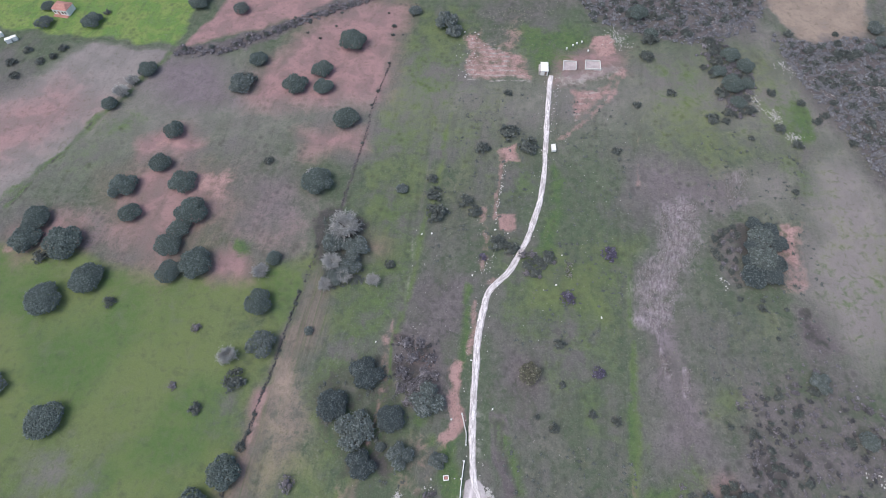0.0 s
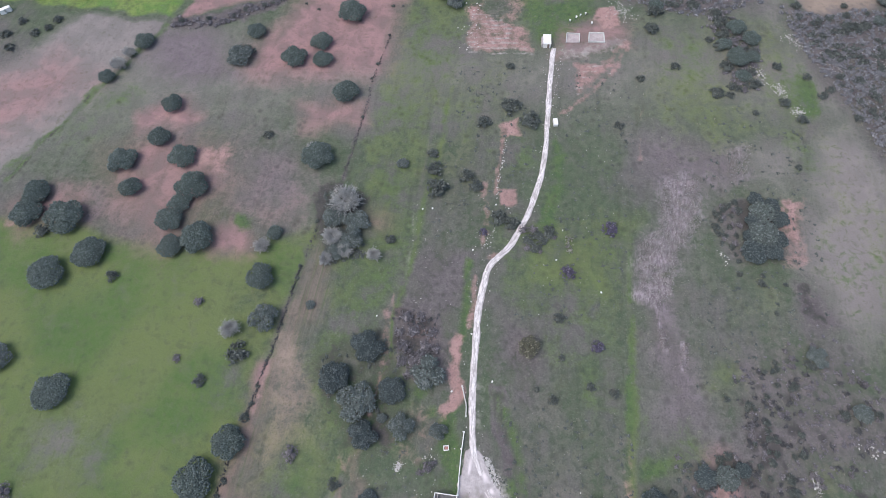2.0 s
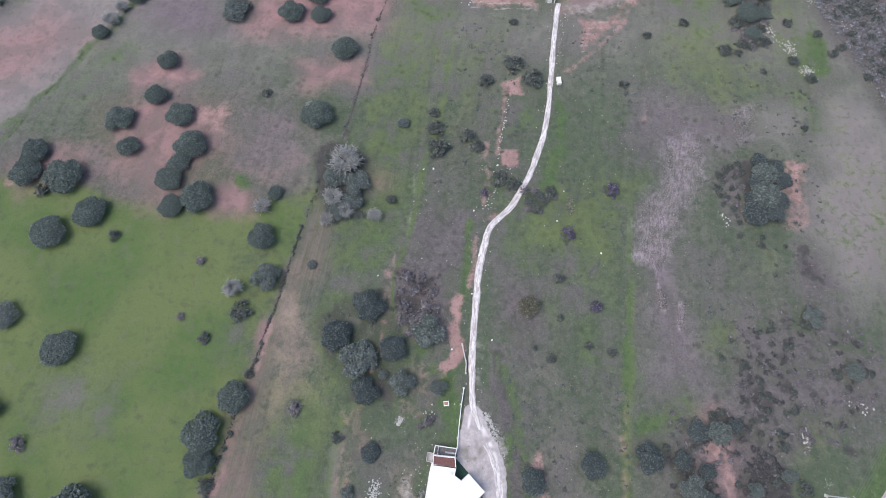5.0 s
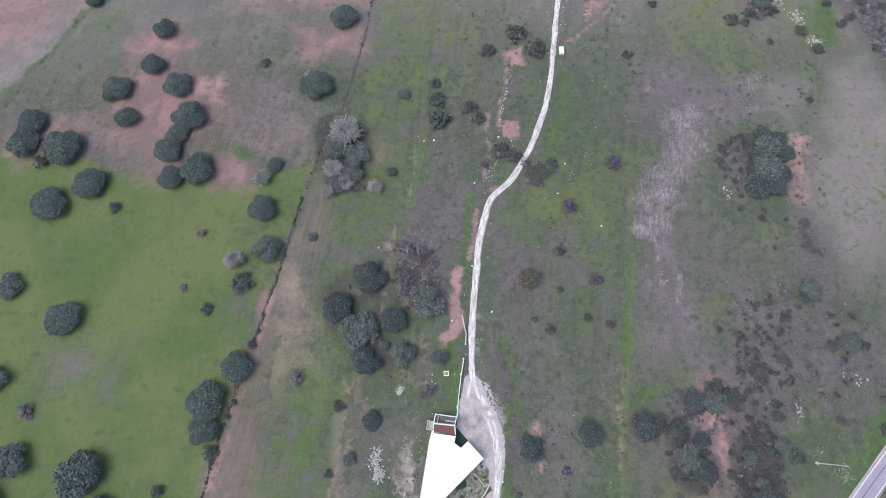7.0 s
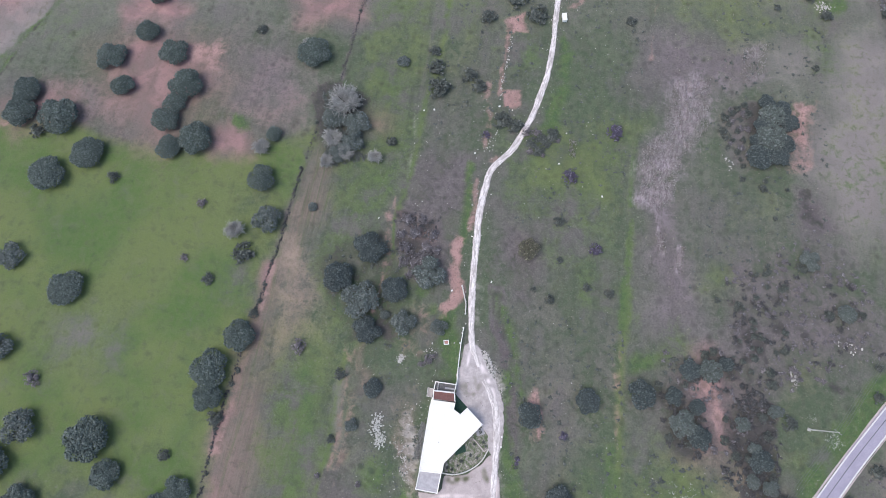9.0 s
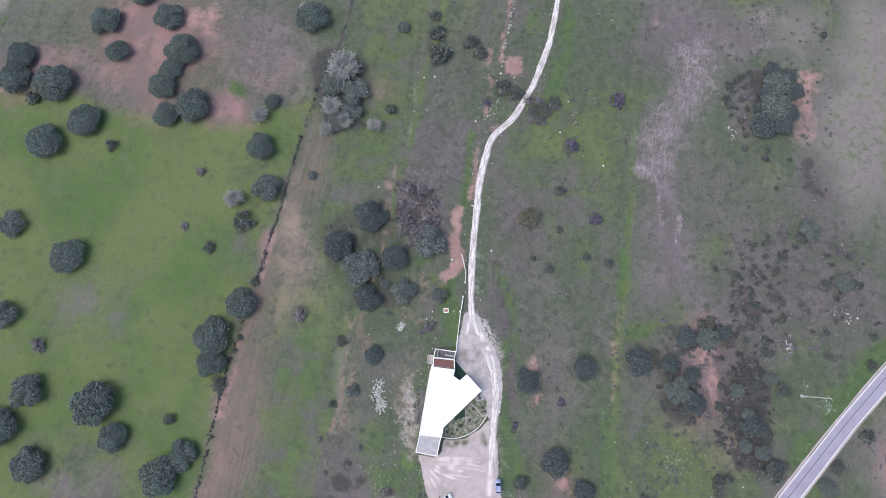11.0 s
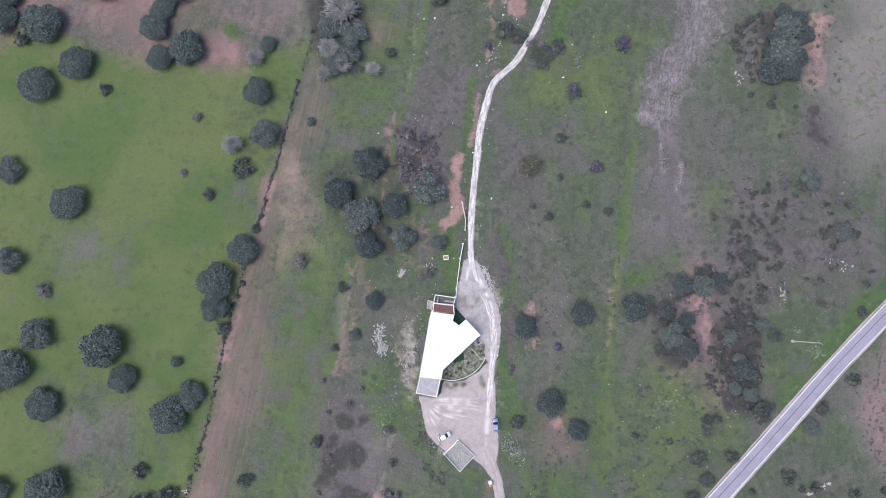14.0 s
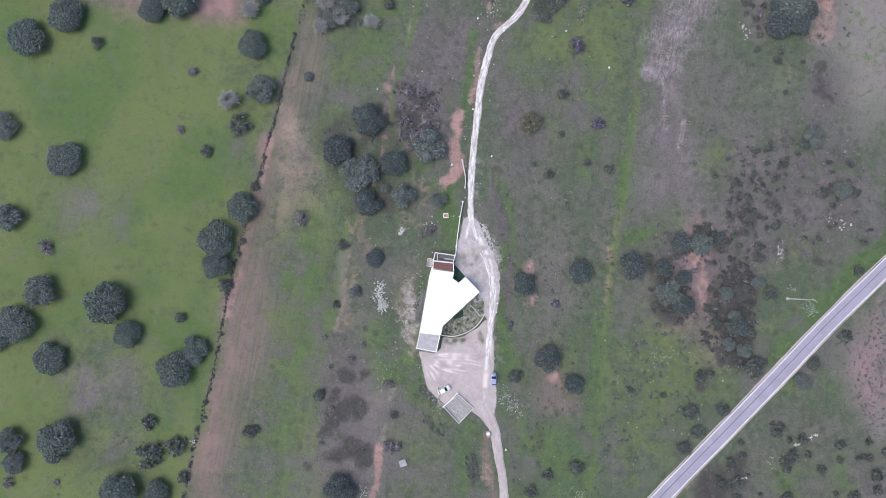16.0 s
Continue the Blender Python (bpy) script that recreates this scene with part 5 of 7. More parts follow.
def shrub_mesh(seed, material, clumps=34, leaves=11, size=0.11, height=0.75):
    """A low shrub of unit radius."""
    rng = random.Random(seed)
    verts, faces = [], []
    for k in range(4):
        t = rng.uniform(0, 6.28)
        lump(verts, faces, Vector((math.cos(t) * .32, math.sin(t) * .32, height * .36)), Vector((.42, .42, height * .36)), rng)
    for k in range(clumps):
        t, rr = rng.uniform(0, 6.28), math.sqrt(rng.random()) * .95
        z = height * math.sqrt(max(0.03, 1 - rr * rr)) * rng.uniform(.75, 1.05)
        p = Vector((math.cos(t) * rr, math.sin(t) * rr, z))
        for _ in range(leaves):
            q = Vector((rng.gauss(0, 1), rng.gauss(0, 1), rng.gauss(0, .8)))
            leaf(verts, faces, p + q * .11, (p * .5 + Vector((0, 0, .6))).normalized(), size, rng)
    return mesh_from("foliage", verts, faces, material)


PROTO = {}


def thicket(name, spots, make, variants, label, category, squash=1.0):
    """Shrubs that nobody could count, joined into one object."""
    rng = random.Random(len(spots))
    forms = []
    for v in range(variants):
        me = make(v)
        co = np.empty(len(me.vertices) * 3)
        me.vertices.foreach_get("co", co)
        forms.append((co.reshape(-1, 3), [tuple(q.vertices) for q in me.polygons], me.materials[0]))
    verts, faces, base = [], [], 0
    for x, y, r in spots:
        co, fs, mat = forms[rng.randrange(variants)]
        t = rng.uniform(0, 6.28)
        c, s = math.cos(t) * r, math.sin(t) * r
        sx = rng.uniform(.75, 1.3)
        verts.append(np.stack([(co[:, 0] * c - co[:, 1] * s) * sx + x, (co[:, 0] * s + co[:, 1] * c) / sx + y, co[:, 2] * r * squash - 0.12], 1))
        faces.extend(tuple(i + base for i in f) for f in fs)
        base += len(co)
    me = mesh_from(name, np.concatenate(verts).tolist(), faces, forms[0][2])
    return tagged(new(name, me), label, category, "", "stuff")


def plant(kind, variants, spots, name, label, category, group, make, squash=1.0):
    """Sets one plant at every spot (x, y, radius): a first one is built, the rest are copies of it, turned and sized."""
    rng = random.Random(len(PROTO) * 31 + len(spots))
    for i, (x, y, r) in enumerate(spots):
        key = (kind, rng.randrange(variants))
        m = pose(x, y, -0.1, 0, 0, rng.uniform(0, 360)) @ Matrix.Diagonal((r * rng.uniform(.94, 1.06), r * rng.uniform(.94, 1.06), r * squash * rng.uniform(.85, 1.1), 1))
        if key in PROTO:
            src = PROTO[key]
            s = src.scale
            ob = copy_thing(src, m @ Matrix.Diagonal((1 / s.x, 1 / s.y, 1 / s.z, 1)))
        else:
            ob = new(name)
            ob.empty_display_size = 0.2
            for part_name, me in make(kind, key[1]):
                child = new(part_name, me)
                child.parent = ob
            ob.matrix_basis = m
            PROTO[key] = ob
        ob.name = name
        tagged(ob, label, category, group)


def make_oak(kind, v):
    # holm kinds take the darker leaf tone that leaves out the haze
    return [("trunk", trunk_mesh(v + 10)), ("crown", crown_mesh(v + 20, M_OAK_UNHAZED if "holm" in kind else M_OAK, 5 + v % 3, (0.066 if "small" in kind else 0.056)))]


def make_olive(kind, v):
    return [("trunk", trunk_mesh(v + 30)), ("crown", crown_mesh(v + 40, M_OLIVE, 7 + v % 2, 0.062, 0.5, 3, 0.045))]


def make_bare(kind, v):
    return [("trunk", trunk_mesh(v + 50, 0.3)), ("bare_crown", bare_mesh(v + 60, M_PALE))]


def make_shrub(kind, v):
    return [("stems", trunk_mesh(v + 70, 0.3)), ("foliage", shrub_mesh(v + 80, M_SHRUB))]


def make_heath(kind, v):
    return [("stems", trunk_mesh(v + 90, 0.3)), ("foliage", shrub_mesh(v + 100, M_HEATH, 30, 9, 0.10))]


def make_purple(kind, v):
    return [("stems", trunk_mesh(v + 90, 0.3)), ("foliage", shrub_mesh(v + 150, M_PURPLE, 34, 9, 0.10))]


def make_speck(kind, v):
    return [("trunk", trunk_mesh(v + 30)), ("crown", crown_mesh(v + 160, M_SPECK, 7, 0.085, 0.7, 6, 0.06))]


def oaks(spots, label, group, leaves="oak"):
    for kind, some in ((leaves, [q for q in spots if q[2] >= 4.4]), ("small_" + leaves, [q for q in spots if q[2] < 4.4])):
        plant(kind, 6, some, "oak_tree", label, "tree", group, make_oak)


def olives(spots, label, group):
    plant("olive", 4, spots, "olive_tree", label, "tree", group, make_olive)


def bare_trees(spots, label, group):
    plant("bare", 3, spots, "bare_tree", label, "tree", group, make_bare)


def shrubs(spots, label, group):
    plant("shrub", 4, spots, "shrub", label, "shrub", group, make_shrub)


def heaths(spots, label, group):
    plant("heath", 3, spots, "heath_shrub", label, "shrub", group, make_heath)


oaks([(-141.2, 68.2, 6.5), (-128.6, 76.1, 5.6), (-126.1, 28.1, 5.7), (-109.9, -18.2, 6.7), (-102.8, -27.7, 4.5), (-127.4, -36.1, 5.4), (-122.9, -61.6, 6.4), (-138.9, -25.6, 6.5), (-145.3, -30.2, 4.7), (-87.1, -38.9, 5.9), (-81.2, -32.6, 4.5), (-75.3, 2.6, 5.8), (-75.1, -5.2, 4.9), (-102.3, -76.5, 5.8), (-90.9, -77.1, 4.1), (-67.6, 13.2, 5.3), (-65.9, 66.7, 5.0)], "dark green holm oak with dense rounded crown on the meadow", "oaks of the meadow")
olives([(-131.5, -14.6, 5.3), (-143.4, 9.0, 4.4), (-147.6, 38.8, 4.6), (-138.7, -62.1, 4.3), (-136.9, -68.8, 3.6), (-62.6, 52.0, 5.0)], "grey-green ragged tree with an open crown on the meadow", "grey trees of the meadow")
bare_trees([(-73.1, 48.1, 4.6)], "leafless pale grey tree with fine twigs on the meadow", "bare trees")
shrubs([(-94.1, -65.5, 4.3), (-86.3, -62.8, 3.4), (-95.2, -55.7, 2.5), (-69.7, 40.3, 3.7), (-80.6, 31.7, 2.2), (-86.5, -22.4, 2.0), (-72.7, -11.8, 2.4), (-83.3, -72.4, 2.0), (-64.4, 20.4, 1.7), (-118.7, 67.9, 2.3)], "low dark grey-green shrub on the meadow grass", "shrubs of the meadow")
heaths([(-131.5, -0.4, 2.9), (-86.1, 58.3, 1.9), (-89.4, 38.7, 1.5), (-139.1, -75.4, 2.0), (-123.8, -75.1, 1.1), (-48.4, 10.0, 2.6), (-18.4, -61.7, 2.3), (-15.9, -61.4, 1.6), (-7.7, 6.2, 1.7), (-9.7, 4.9, 1.2), (-5.8, 7.4, 1.1), (-31.2, -34.4, 1.2), (-19.2, -42.1, 1.3)], "small purple-grey twiggy shrub in grass", "heath shrubs")
oaks([(-114.2, 143.5, 4.7), (-115.4, 126.7, 4.5), (-104.3, 117.9, 5.5), (-127.5, 115.7, 5.7), (-121.2, 103.4, 4.3), (-97.6, 103.7, 6.2), (-100.9, 96.8, 4.2), (-103.4, 89.5, 5.0), (-91.2, 82.0, 5.9), (-100.2, 78.8, 4.4), (-156.0, 101.6, 5.3), (-156.6, 92.8, 5.6), (-141.6, 90.9, 6.8), (-128.7, 76.7, 6.0)], "dark holm oak with rounded crown on red ploughed earth", "oaks of the red field")
oaks([(-44.1, 195.0, 6.5), (-56.1, 177.8, 5.0), (-67.0, 169.0, 5.7), (-54.7, 167.4, 4.4), (-43.4, 148.7, 5.4), (-86.1, 184.6, 4.3), (-51.4, 117.1, 6.4), (-170.5, 212.3, 5.1), (-63.7, 84.1, 2.8), (-196.9, 224.0, 3.3), (-121.4, 224.8, 5.0), (-135.0, 179.1, 4.6), (-146.2, 159.2, 3.6)], "dark holm oak standing in a grey and red field", "oaks of the north field")
olives([(-90.9, 169.4, 5.7), (-100.3, 219.6, 3.8), (-1.3, 207.6, 5.8), (2.6, 201.0, 4.2), (-16.1, 216.6, 3.2), (-193.6, 211.5, 4.1)], "hazy grey-green tree beside the field edge", "grey trees of the north field")
bare_trees([(-142.6, 165.8, 4.4), (-139.8, 172.6, 3.8), (-54.5, 121.4, 3.1), (-38.6, 96.0, 7.4), (-42.4, 82.1, 4.8), (-37.9, 76.6, 4.0), (-67.2, 78.6, 4.2), (-27.4, 75.0, 3.8), (-44.2, 73.5, 3.2)], "leafless whitish tree with radiating twigs in a grove", "bare trees of the grove")
olives([(-34.7, 87.7, 5.1), (-42.8, 90.2, 4.1), (-35.4, 81.0, 4.4), (-40.3, 76.7, 3.6)], "grey-green tree in a dense grove beside the hedge", "grove trees")
shrubs([(-149.3, 85.5, 2.9), (-21.8, 81.5, 2.0), (-72.8, 128.2, 2.0), (-88.7, 173.2, 3.5), (-166.2, 219.6, 1.9), (-195.5, 194.2, 2.4), (-179.2, 194.6, 2.4), (-187.4, 186.6, 2.3), (-200.2, 186.1, 2.6), (-195.4, 177.2, 2.3), (-181.9, 189.5, 2.1)], "low grey-green shrub at the field edge", "shrubs of the north field")
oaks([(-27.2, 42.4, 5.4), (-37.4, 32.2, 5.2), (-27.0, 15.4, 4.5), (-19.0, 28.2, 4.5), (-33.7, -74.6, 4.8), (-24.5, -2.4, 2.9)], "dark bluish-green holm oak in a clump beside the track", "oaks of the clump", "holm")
olives([(-7.5, 33.8, 5.3), (-29.6, 24.8, 6.2), (-15.5, 17.5, 4.1), (-30.6, -13.3, 2.0), (-4.4, 16.4, 2.8), (-21.8, 20.2, 1.6)], "grey-blue tree with thin crown in the clump", "grey trees of the clump")
shrubs([(-6.8, 118.5, 2.2), (-6.3, 110.9, 3.5), (-5.2, 102.4, 4.2), (5.9, 108.2, 3.0), (9.0, 103.7, 2.8), (13.3, 133.4, 3.0), (23.9, 140.9, 4.2), (31.5, 134.1, 4.3), (25.3, 163.2, 1.9), (16.8, 89.8, 3.3), (21.8, 87.4, 2.9)], "dark grey-green shrub on thin pasture near the track", "shrubs of the middle strip")
heaths([(-12.4, 37.7, 2.9), (-8.8, 42.4, 2.4), (-16.1, 42.3, 2.6), (-15.4, 52.7, 2.2), (-7.0, 47.1, 2.2), (-11.4, 33.1, 2.0), (-13.0, 47.6, 2.3), (-16.4, 37.6, 2.2), (-10.4, 38.8, 2.6), (-5.6, 41.6, 1.9), (-17.2, 47.4, 1.8), (-10.6, 52.6, 1.9), (-14.2, 33.6, 1.6)], "brown leafless thicket shrub beside red earth", "thicket")
shrubs([(-34.8, 1.5, 2.0), (-36.6, -17.6, 1.4), (-41.2, -46.1, 2.0), (-63.2, -58.0, 2.1), (-21.7, 26.5, 1.8)], "small dark shrub on rough grass", "shrubs of the south strip")
shrubs([(35.3, 51.9, 1.9), (31.0, 25.6, 1.8), (50.4, 27.5, 1.6), (26.1, 28.9, 1.1), (43.3, 29.4, 1.5), (34.8, 38.6, 1.3), (84.4, 25.6, 1.1), (118.4, 20.9, 1.8), (128.7, 21.0, 1.6), (113.6, 35.8, 1.4), (130.8, 4.9, 1.4), (67.1, -43.9, 1.1), (56.6, -42.4, 1.2), (-61.3, -57.3, 1.6), (-40.6, -45.2, 1.5), (-17.4, -51.7, 1.4)], "small grey-green bush on thin pasture", "small pasture bushes")
olives([(124.0, 20.6, 1.9), (116.0, 36.8, 2.2), (-47.9, 56.9, 1.7), (98.3, -8.1, 1.5)] + [(-18.6, 113.8, 2.4)], "small pale grey tree on the green strip", "small pale trees")
plant("purple", 3, [(33.2, -15.8, 1.3), (19.3, -22.5, 0.9), (19.0, -23.7, 0.7)] + [(56.8, 84.8, 3.2), (40.1, 68.2, 2.7), (46.8, 42.0, 2.2), (11.5, 84.2, 1.6)], "purple_shrub", "dark purple-blue round shrub on green pasture", "shrub", "purple shrubs", make_purple)
plant("loose", 3, [(27.4, 80.9, 2.4), (30.6, 82.2, 2.2), (34.4, 84.0, 2.7), (29.6, 77.8, 2.0), (32.6, 80.3, 1.7)], "scrub_bush", "loose olive-grey scrub bush beside the gravel track", "bush", "bushes by the track", make_shrub, 0.75)
heaths([(25.9, 84.9, 1.7), (29.3, 85.0, 1.8), (26.6, 77.9, 1.4), (36.6, 82.0, 1.2), (31.0, 76.4, 1.0)], "brown twiggy bush among the scrub by the track", "twiggy bushes by the track")
plant("speck", 1, [(24.7, 42.0, 3.6)], "small_tree", "speckled olive-brown small tree on thin pasture", "tree", "", make_speck)
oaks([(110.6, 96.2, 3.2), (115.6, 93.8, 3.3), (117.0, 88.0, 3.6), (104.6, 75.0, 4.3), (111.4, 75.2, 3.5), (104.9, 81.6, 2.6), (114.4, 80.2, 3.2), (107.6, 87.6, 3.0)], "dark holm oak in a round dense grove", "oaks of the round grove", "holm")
olives([(111.2, 90.6, 4.6), (109.9, 82.2, 5.2)], "grey-green tree with loose crown in the round grove", "grey trees of the round grove")
heaths([(97.8, 89.6, 1.3), (100.2, 86.6, 1.5), (96.2, 81.0, 1.2), (99.6, 79.2, 1.4), (102.2, 92.2, 1.5), (98.0, 94.0, 1.2), (101.4, 76.6, 1.2), (102.9, 86.0, 1.3)], "brown leafless bush inside the round grove", "twiggy bushes of the round grove")
shrubs([(95.5, 90.5, 1.8), (98.4, 92.8, 1.6), (94.1, 85.4, 1.7), (96.7, 88.4, 1.2), (100.7, 94.5, 1.4), (103.3, 95.6, 1.4), (97.0, 82.1, 1.3), (95.1, 79.6, 0.9), (101.0, 90.0, 1.0), (99.2, 85.5, 1.2), (98.2, 77.7, 1.3), (98.9, 74.6, 0.9), (100.6, 82.1, 1.2), (103.8, 92.1, 1.6), (94.8, 83.0, 1.2), (98.4, 67.5, 1.2), (104.9, 63.9, 1.5), (105.9, 66.7, 1.0), (112.9, 63.4, 0.9), (99.3, 72.4, 1.1), (107.1, 53.3, 0.9), (102.1, 37.1, 0.9), (112.3, 36.5, 1.5)], "dark scrub at the edge of the round grove", "scrub of the round grove")
oaks([(89.0, 211.8, 4.5), (124.6, 183.0, 4.3), (129.4, 176.7, 4.0), (117.3, 173.6, 3.4), (120.9, 165.2, 4.8), (127.5, 166.1, 3.1), (121.0, 155.8, 3.1), (92.0, 197.8, 3.4)], "dark holm oak on the scrubby hillside", "oaks of the hillside")
shrubs([(124.3, 151.7, 3.1), (108.5, 147.4, 3.0), (134.1, 141.6, 2.5), (138.9, 133.2, 2.3), (147.0, 155.3, 1.9), (150.6, 145.3, 2.1), (94.2, 161.9, 2.2), (79.0, 155.5, 1.9), (66.6, 131.1, 2.0), (111.6, 176.8, 1.7), (130.8, 110.8, 1.5), (91.4, 194.7, 3.6), (88.2, 183.9, 3.3), (136.5, 161.2, 2.2), (121.5, 137.0, 1.4), (154.7, 148.4, 1.9), (160.6, 133.5, 2.0), (118.2, 186.9, 3.3), (118.5, 179.9, 3.0), (114.8, 173.1, 2.7), (129.8, 176.2, 3.0), (129.3, 169.5, 2.4), (115.1, 161.4, 2.9), (115.9, 150.4, 2.3), (125.0, 158.2, 2.1), (113.6, 146.0, 1.9), (117.8, 192.4, 3.1), (108.9, 198.2, 3.1), (154.9, 197.4, 2.3)], "dark round shrub on thin grass of the hillside", "shrubs of the hillside")
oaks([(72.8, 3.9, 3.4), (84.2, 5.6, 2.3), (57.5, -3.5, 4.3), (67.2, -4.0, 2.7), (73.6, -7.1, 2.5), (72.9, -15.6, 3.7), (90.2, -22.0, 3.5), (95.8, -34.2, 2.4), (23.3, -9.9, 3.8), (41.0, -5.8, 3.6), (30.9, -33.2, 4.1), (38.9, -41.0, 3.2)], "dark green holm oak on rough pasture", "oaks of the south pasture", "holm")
olives([(78.9, 3.5, 3.6), (68.7, -11.8, 3.9), (86.6, -11.9, 2.4), (96.5, -8.2, 1.9), (89.2, -18.9, 2.1), (92.1, -29.4, 2.5), (87.3, -27.7, 2.1), (109.9, -38.8, 2.7), (115.4, 39.1, 3.1), (123.9, 21.4, 2.9)], "grey-green tree with loose crown on rough pasture", "grey trees of the south pasture")
shrubs([(97.3, 3.3, 1.6), (97.8, -0.6, 1.6), (100.8, -11.3, 2.5), (82.1, -10.5, 1.2), (80.9, -16.4, 1.5), (64.7, -15.8, 1.4), (83.6, -20.8, 1.6), (63.0, -0.6, 1.3), (71.1, -0.5, 1.2), (78.2, 8.6, 1.7), (80.9, 9.5, 1.5), (87.5, -21.6, 1.6), (93.8, -15.3, 1.6), (93.0, -10.0, 1.6), (93.6, -26.8, 1.4), (98.8, -32.8, 1.1), (113.4, -34.0, 1.6), (94.3, -34.6, 3.5), (75.3, -49.0, 2.6), (78.3, -38.1, 1.9), (81.9, -37.2, 1.4), (85.5, -47.9, 2.3), (77.5, -55.0, 2.3), (73.1, -60.2, 2.5), (20.7, -39.1, 2.3), (39.9, -66.7, 2.3), (31.1, -69.0, 1.9), (25.9, -74.2, 2.1), (123.6, -24.6, 2.1), (128.4, -4.0, 1.9), (114.1, -32.9, 1.8)], "dark shrub on rough grass near the paved road", "shrubs of the south pasture")


def scatter(outline, count, rmin, rmax, seed):
    """Random spots inside an outline."""
    rng = random.Random(seed)
    pts = np.array(outline)
    lo, hi = pts.min(0), pts.max(0)
    out = []
    while len(out) < count:
        x, y = rng.uniform(lo[0], hi[0]), rng.uniform(lo[1], hi[1])
        inside = False
        for (ax, ay), (bx, by) in zip(pts, np.roll(pts, -1, 0)):
            if (ay > y) != (by > y) and x < ax + (y - ay) * (bx - ax) / (by - ay):
                inside = not inside
        if inside:
            out.append((x, y, rng.uniform(rmin, rmax) ** 1.0))
    return out


def lined(points, gap, rmin, rmax, seed, side=0.5):
    """Spots along a line, unevenly spaced."""
    rng = random.Random(seed)
    out = []
    for p in smooth_line(points, gap):
        if rng.random() < 0.8:
            out.append((p[0] + rng.gauss(0, side), p[1] + rng.gauss(0, side), rng.uniform(rmin, rmax)))
    return out


def near(points, count, spread, rmin, rmax, seed):
    """Random spots in a loose band along a line."""
    rng = random.Random(seed)
    line = smooth_line(points, 0.5)
    out = []
    for _ in range(count):
        p = line[rng.randrange(len(line))]
        out.append((p[0] + rng.gauss(0, spread), p[1] + rng.gauss(0, spread), rng.uniform(rmin, rmax)))
    return out


def tussock(v):
    return shrub_mesh(v + 140, M_SHRUB, 8, 3, 0.22)


def small_shrub(v):
    return shrub_mesh(v + 120, M_SHRUB, 14, 4, 0.18)


def small_heath(v):
    return shrub_mesh(v + 130, M_HEATH, 14, 4, 0.17)


M_BRAMBLE = leaf_material("dark_bramble_twigs", (0.050, 0.050, 0.053), (0.090, 0.090, 0.094), (0.15, 0.15, 0.155))
# grey-blue far twigs, lightened further so the colour holds distance haze
M_HAZED_BRUSH = leaf_material("hazed_grey_blue_twigs", (0.125, 0.125, 0.138), (0.225, 0.225, 0.243), (0.38, 0.38, 0.40))


def bramble(v):
    return shrub_mesh(v + 180, M_BRAMBLE, 16, 5, 0.16)


def slope_brush(v):
    return shrub_mesh(v + 150, M_HAZED_BRUSH, 12, 4, 0.18)


HEDGE = [(-52.8, 71.5), (-54.9, 61.9), (-56.9, 50.5), (-58.9, 42.0), (-60.8, 34.5), (-62.1, 27.9), (-63.7, 22.3), (-65.3, 16.7)] + [(-71.1, -10.9), (-72.3, -16.4), (-73.3, -23.6), (-74.4, -32.6), (-76.6, -45.1), (-79.3, -57.6), (-81.3, -68.1), (-83.2, -78.6)]
thicket("hedgerow", lined(HEDGE, 0.42, 0.22, 0.55, 53, 0.28), bramble, 3, "low dark continuous hedgerow along an old field wall", "hedge", 0.9)
thicket("boundary_growth", lined([(-51.4, 74.9), (-49.6, 84.9), (-46.4, 93.1), (-41.5, 107.9), (-37.2, 128.0), (-34.3, 144.0), (-32.8, 158.0), (-26.7, 181.6)], 0.5, 0.2, 0.45, 54, 0.3), bramble, 3, "thin dark growth along a field boundary", "hedge", 1.0)
shrubs(lined(HEDGE, 4.2, 0.5, 1.0, 3), "low dark hedge shrub along an old field wall", "hedgerow shrubs")
shrubs(lined([(-49.6, 84.9), (-46.4, 93.1), (-41.5, 107.9), (-37.2, 128.0), (-34.3, 144.0), (-32.8, 158.0), (-26.7, 181.6), (-23.4, 194.2), (-18.6, 207.5), (-14.9, 221.5)], 8.0, 0.4, 1.0, 4), "small dark shrub along the field boundary", "boundary shrubs")
thicket("bramble_bank", lined([(-125.2, 192.6), (-117.0, 191.3), (-103.1, 193.6), (-86.2, 202.3), (-63.7, 215.3), (-37.3, 228.4)], 0.45, 0.7, 1.7, 5, 1.5), small_heath, 3, "dense grey bramble bank along a field boundary", "brambles")
shrubs(lined([(-122.7, 193.2), (-103.2, 194.3), (-86.2, 202.3), (-63.7, 215.3), (-37.3, 228.4)], 5, 0.9, 1.9, 55, 1.2), "dark shrub in the bramble bank", "bramble bank")
thicket("dark_scrub", scatter([(87.9, 35.3), (108.6, 37.4), (104.4, 9.9), (95.3, -4.6), (86.5, 6.1)], 60, 0.45, 1.4, 76) + scatter([(108.7, 39.2), (133.4, 28.5), (133.7, 8.6), (111.4, 2.8)], 34, 0.4, 1.2, 77) + scatter([(83.2, -4.8), (95.3, -2.8), (95.7, -27.7), (86.9, -29.6), (82.6, -19.1)], 40, 0.4, 1.1, 78), bramble, 3, "dark low scrub spread over dry land", "scrub", 0.8)
thicket("scrubland", scatter([(87.9, 35.3), (105.1, 41.0), (119.8, 50.5), (133.4, 28.5), (133.7, 8.6), (116.7, 1.1), (95.3, -4.6), (87.5, 9.7)], 230, 0.3, 0.9, 66), small_heath, 3, "low brown scrub spread over dry land", "scrub", 0.7)
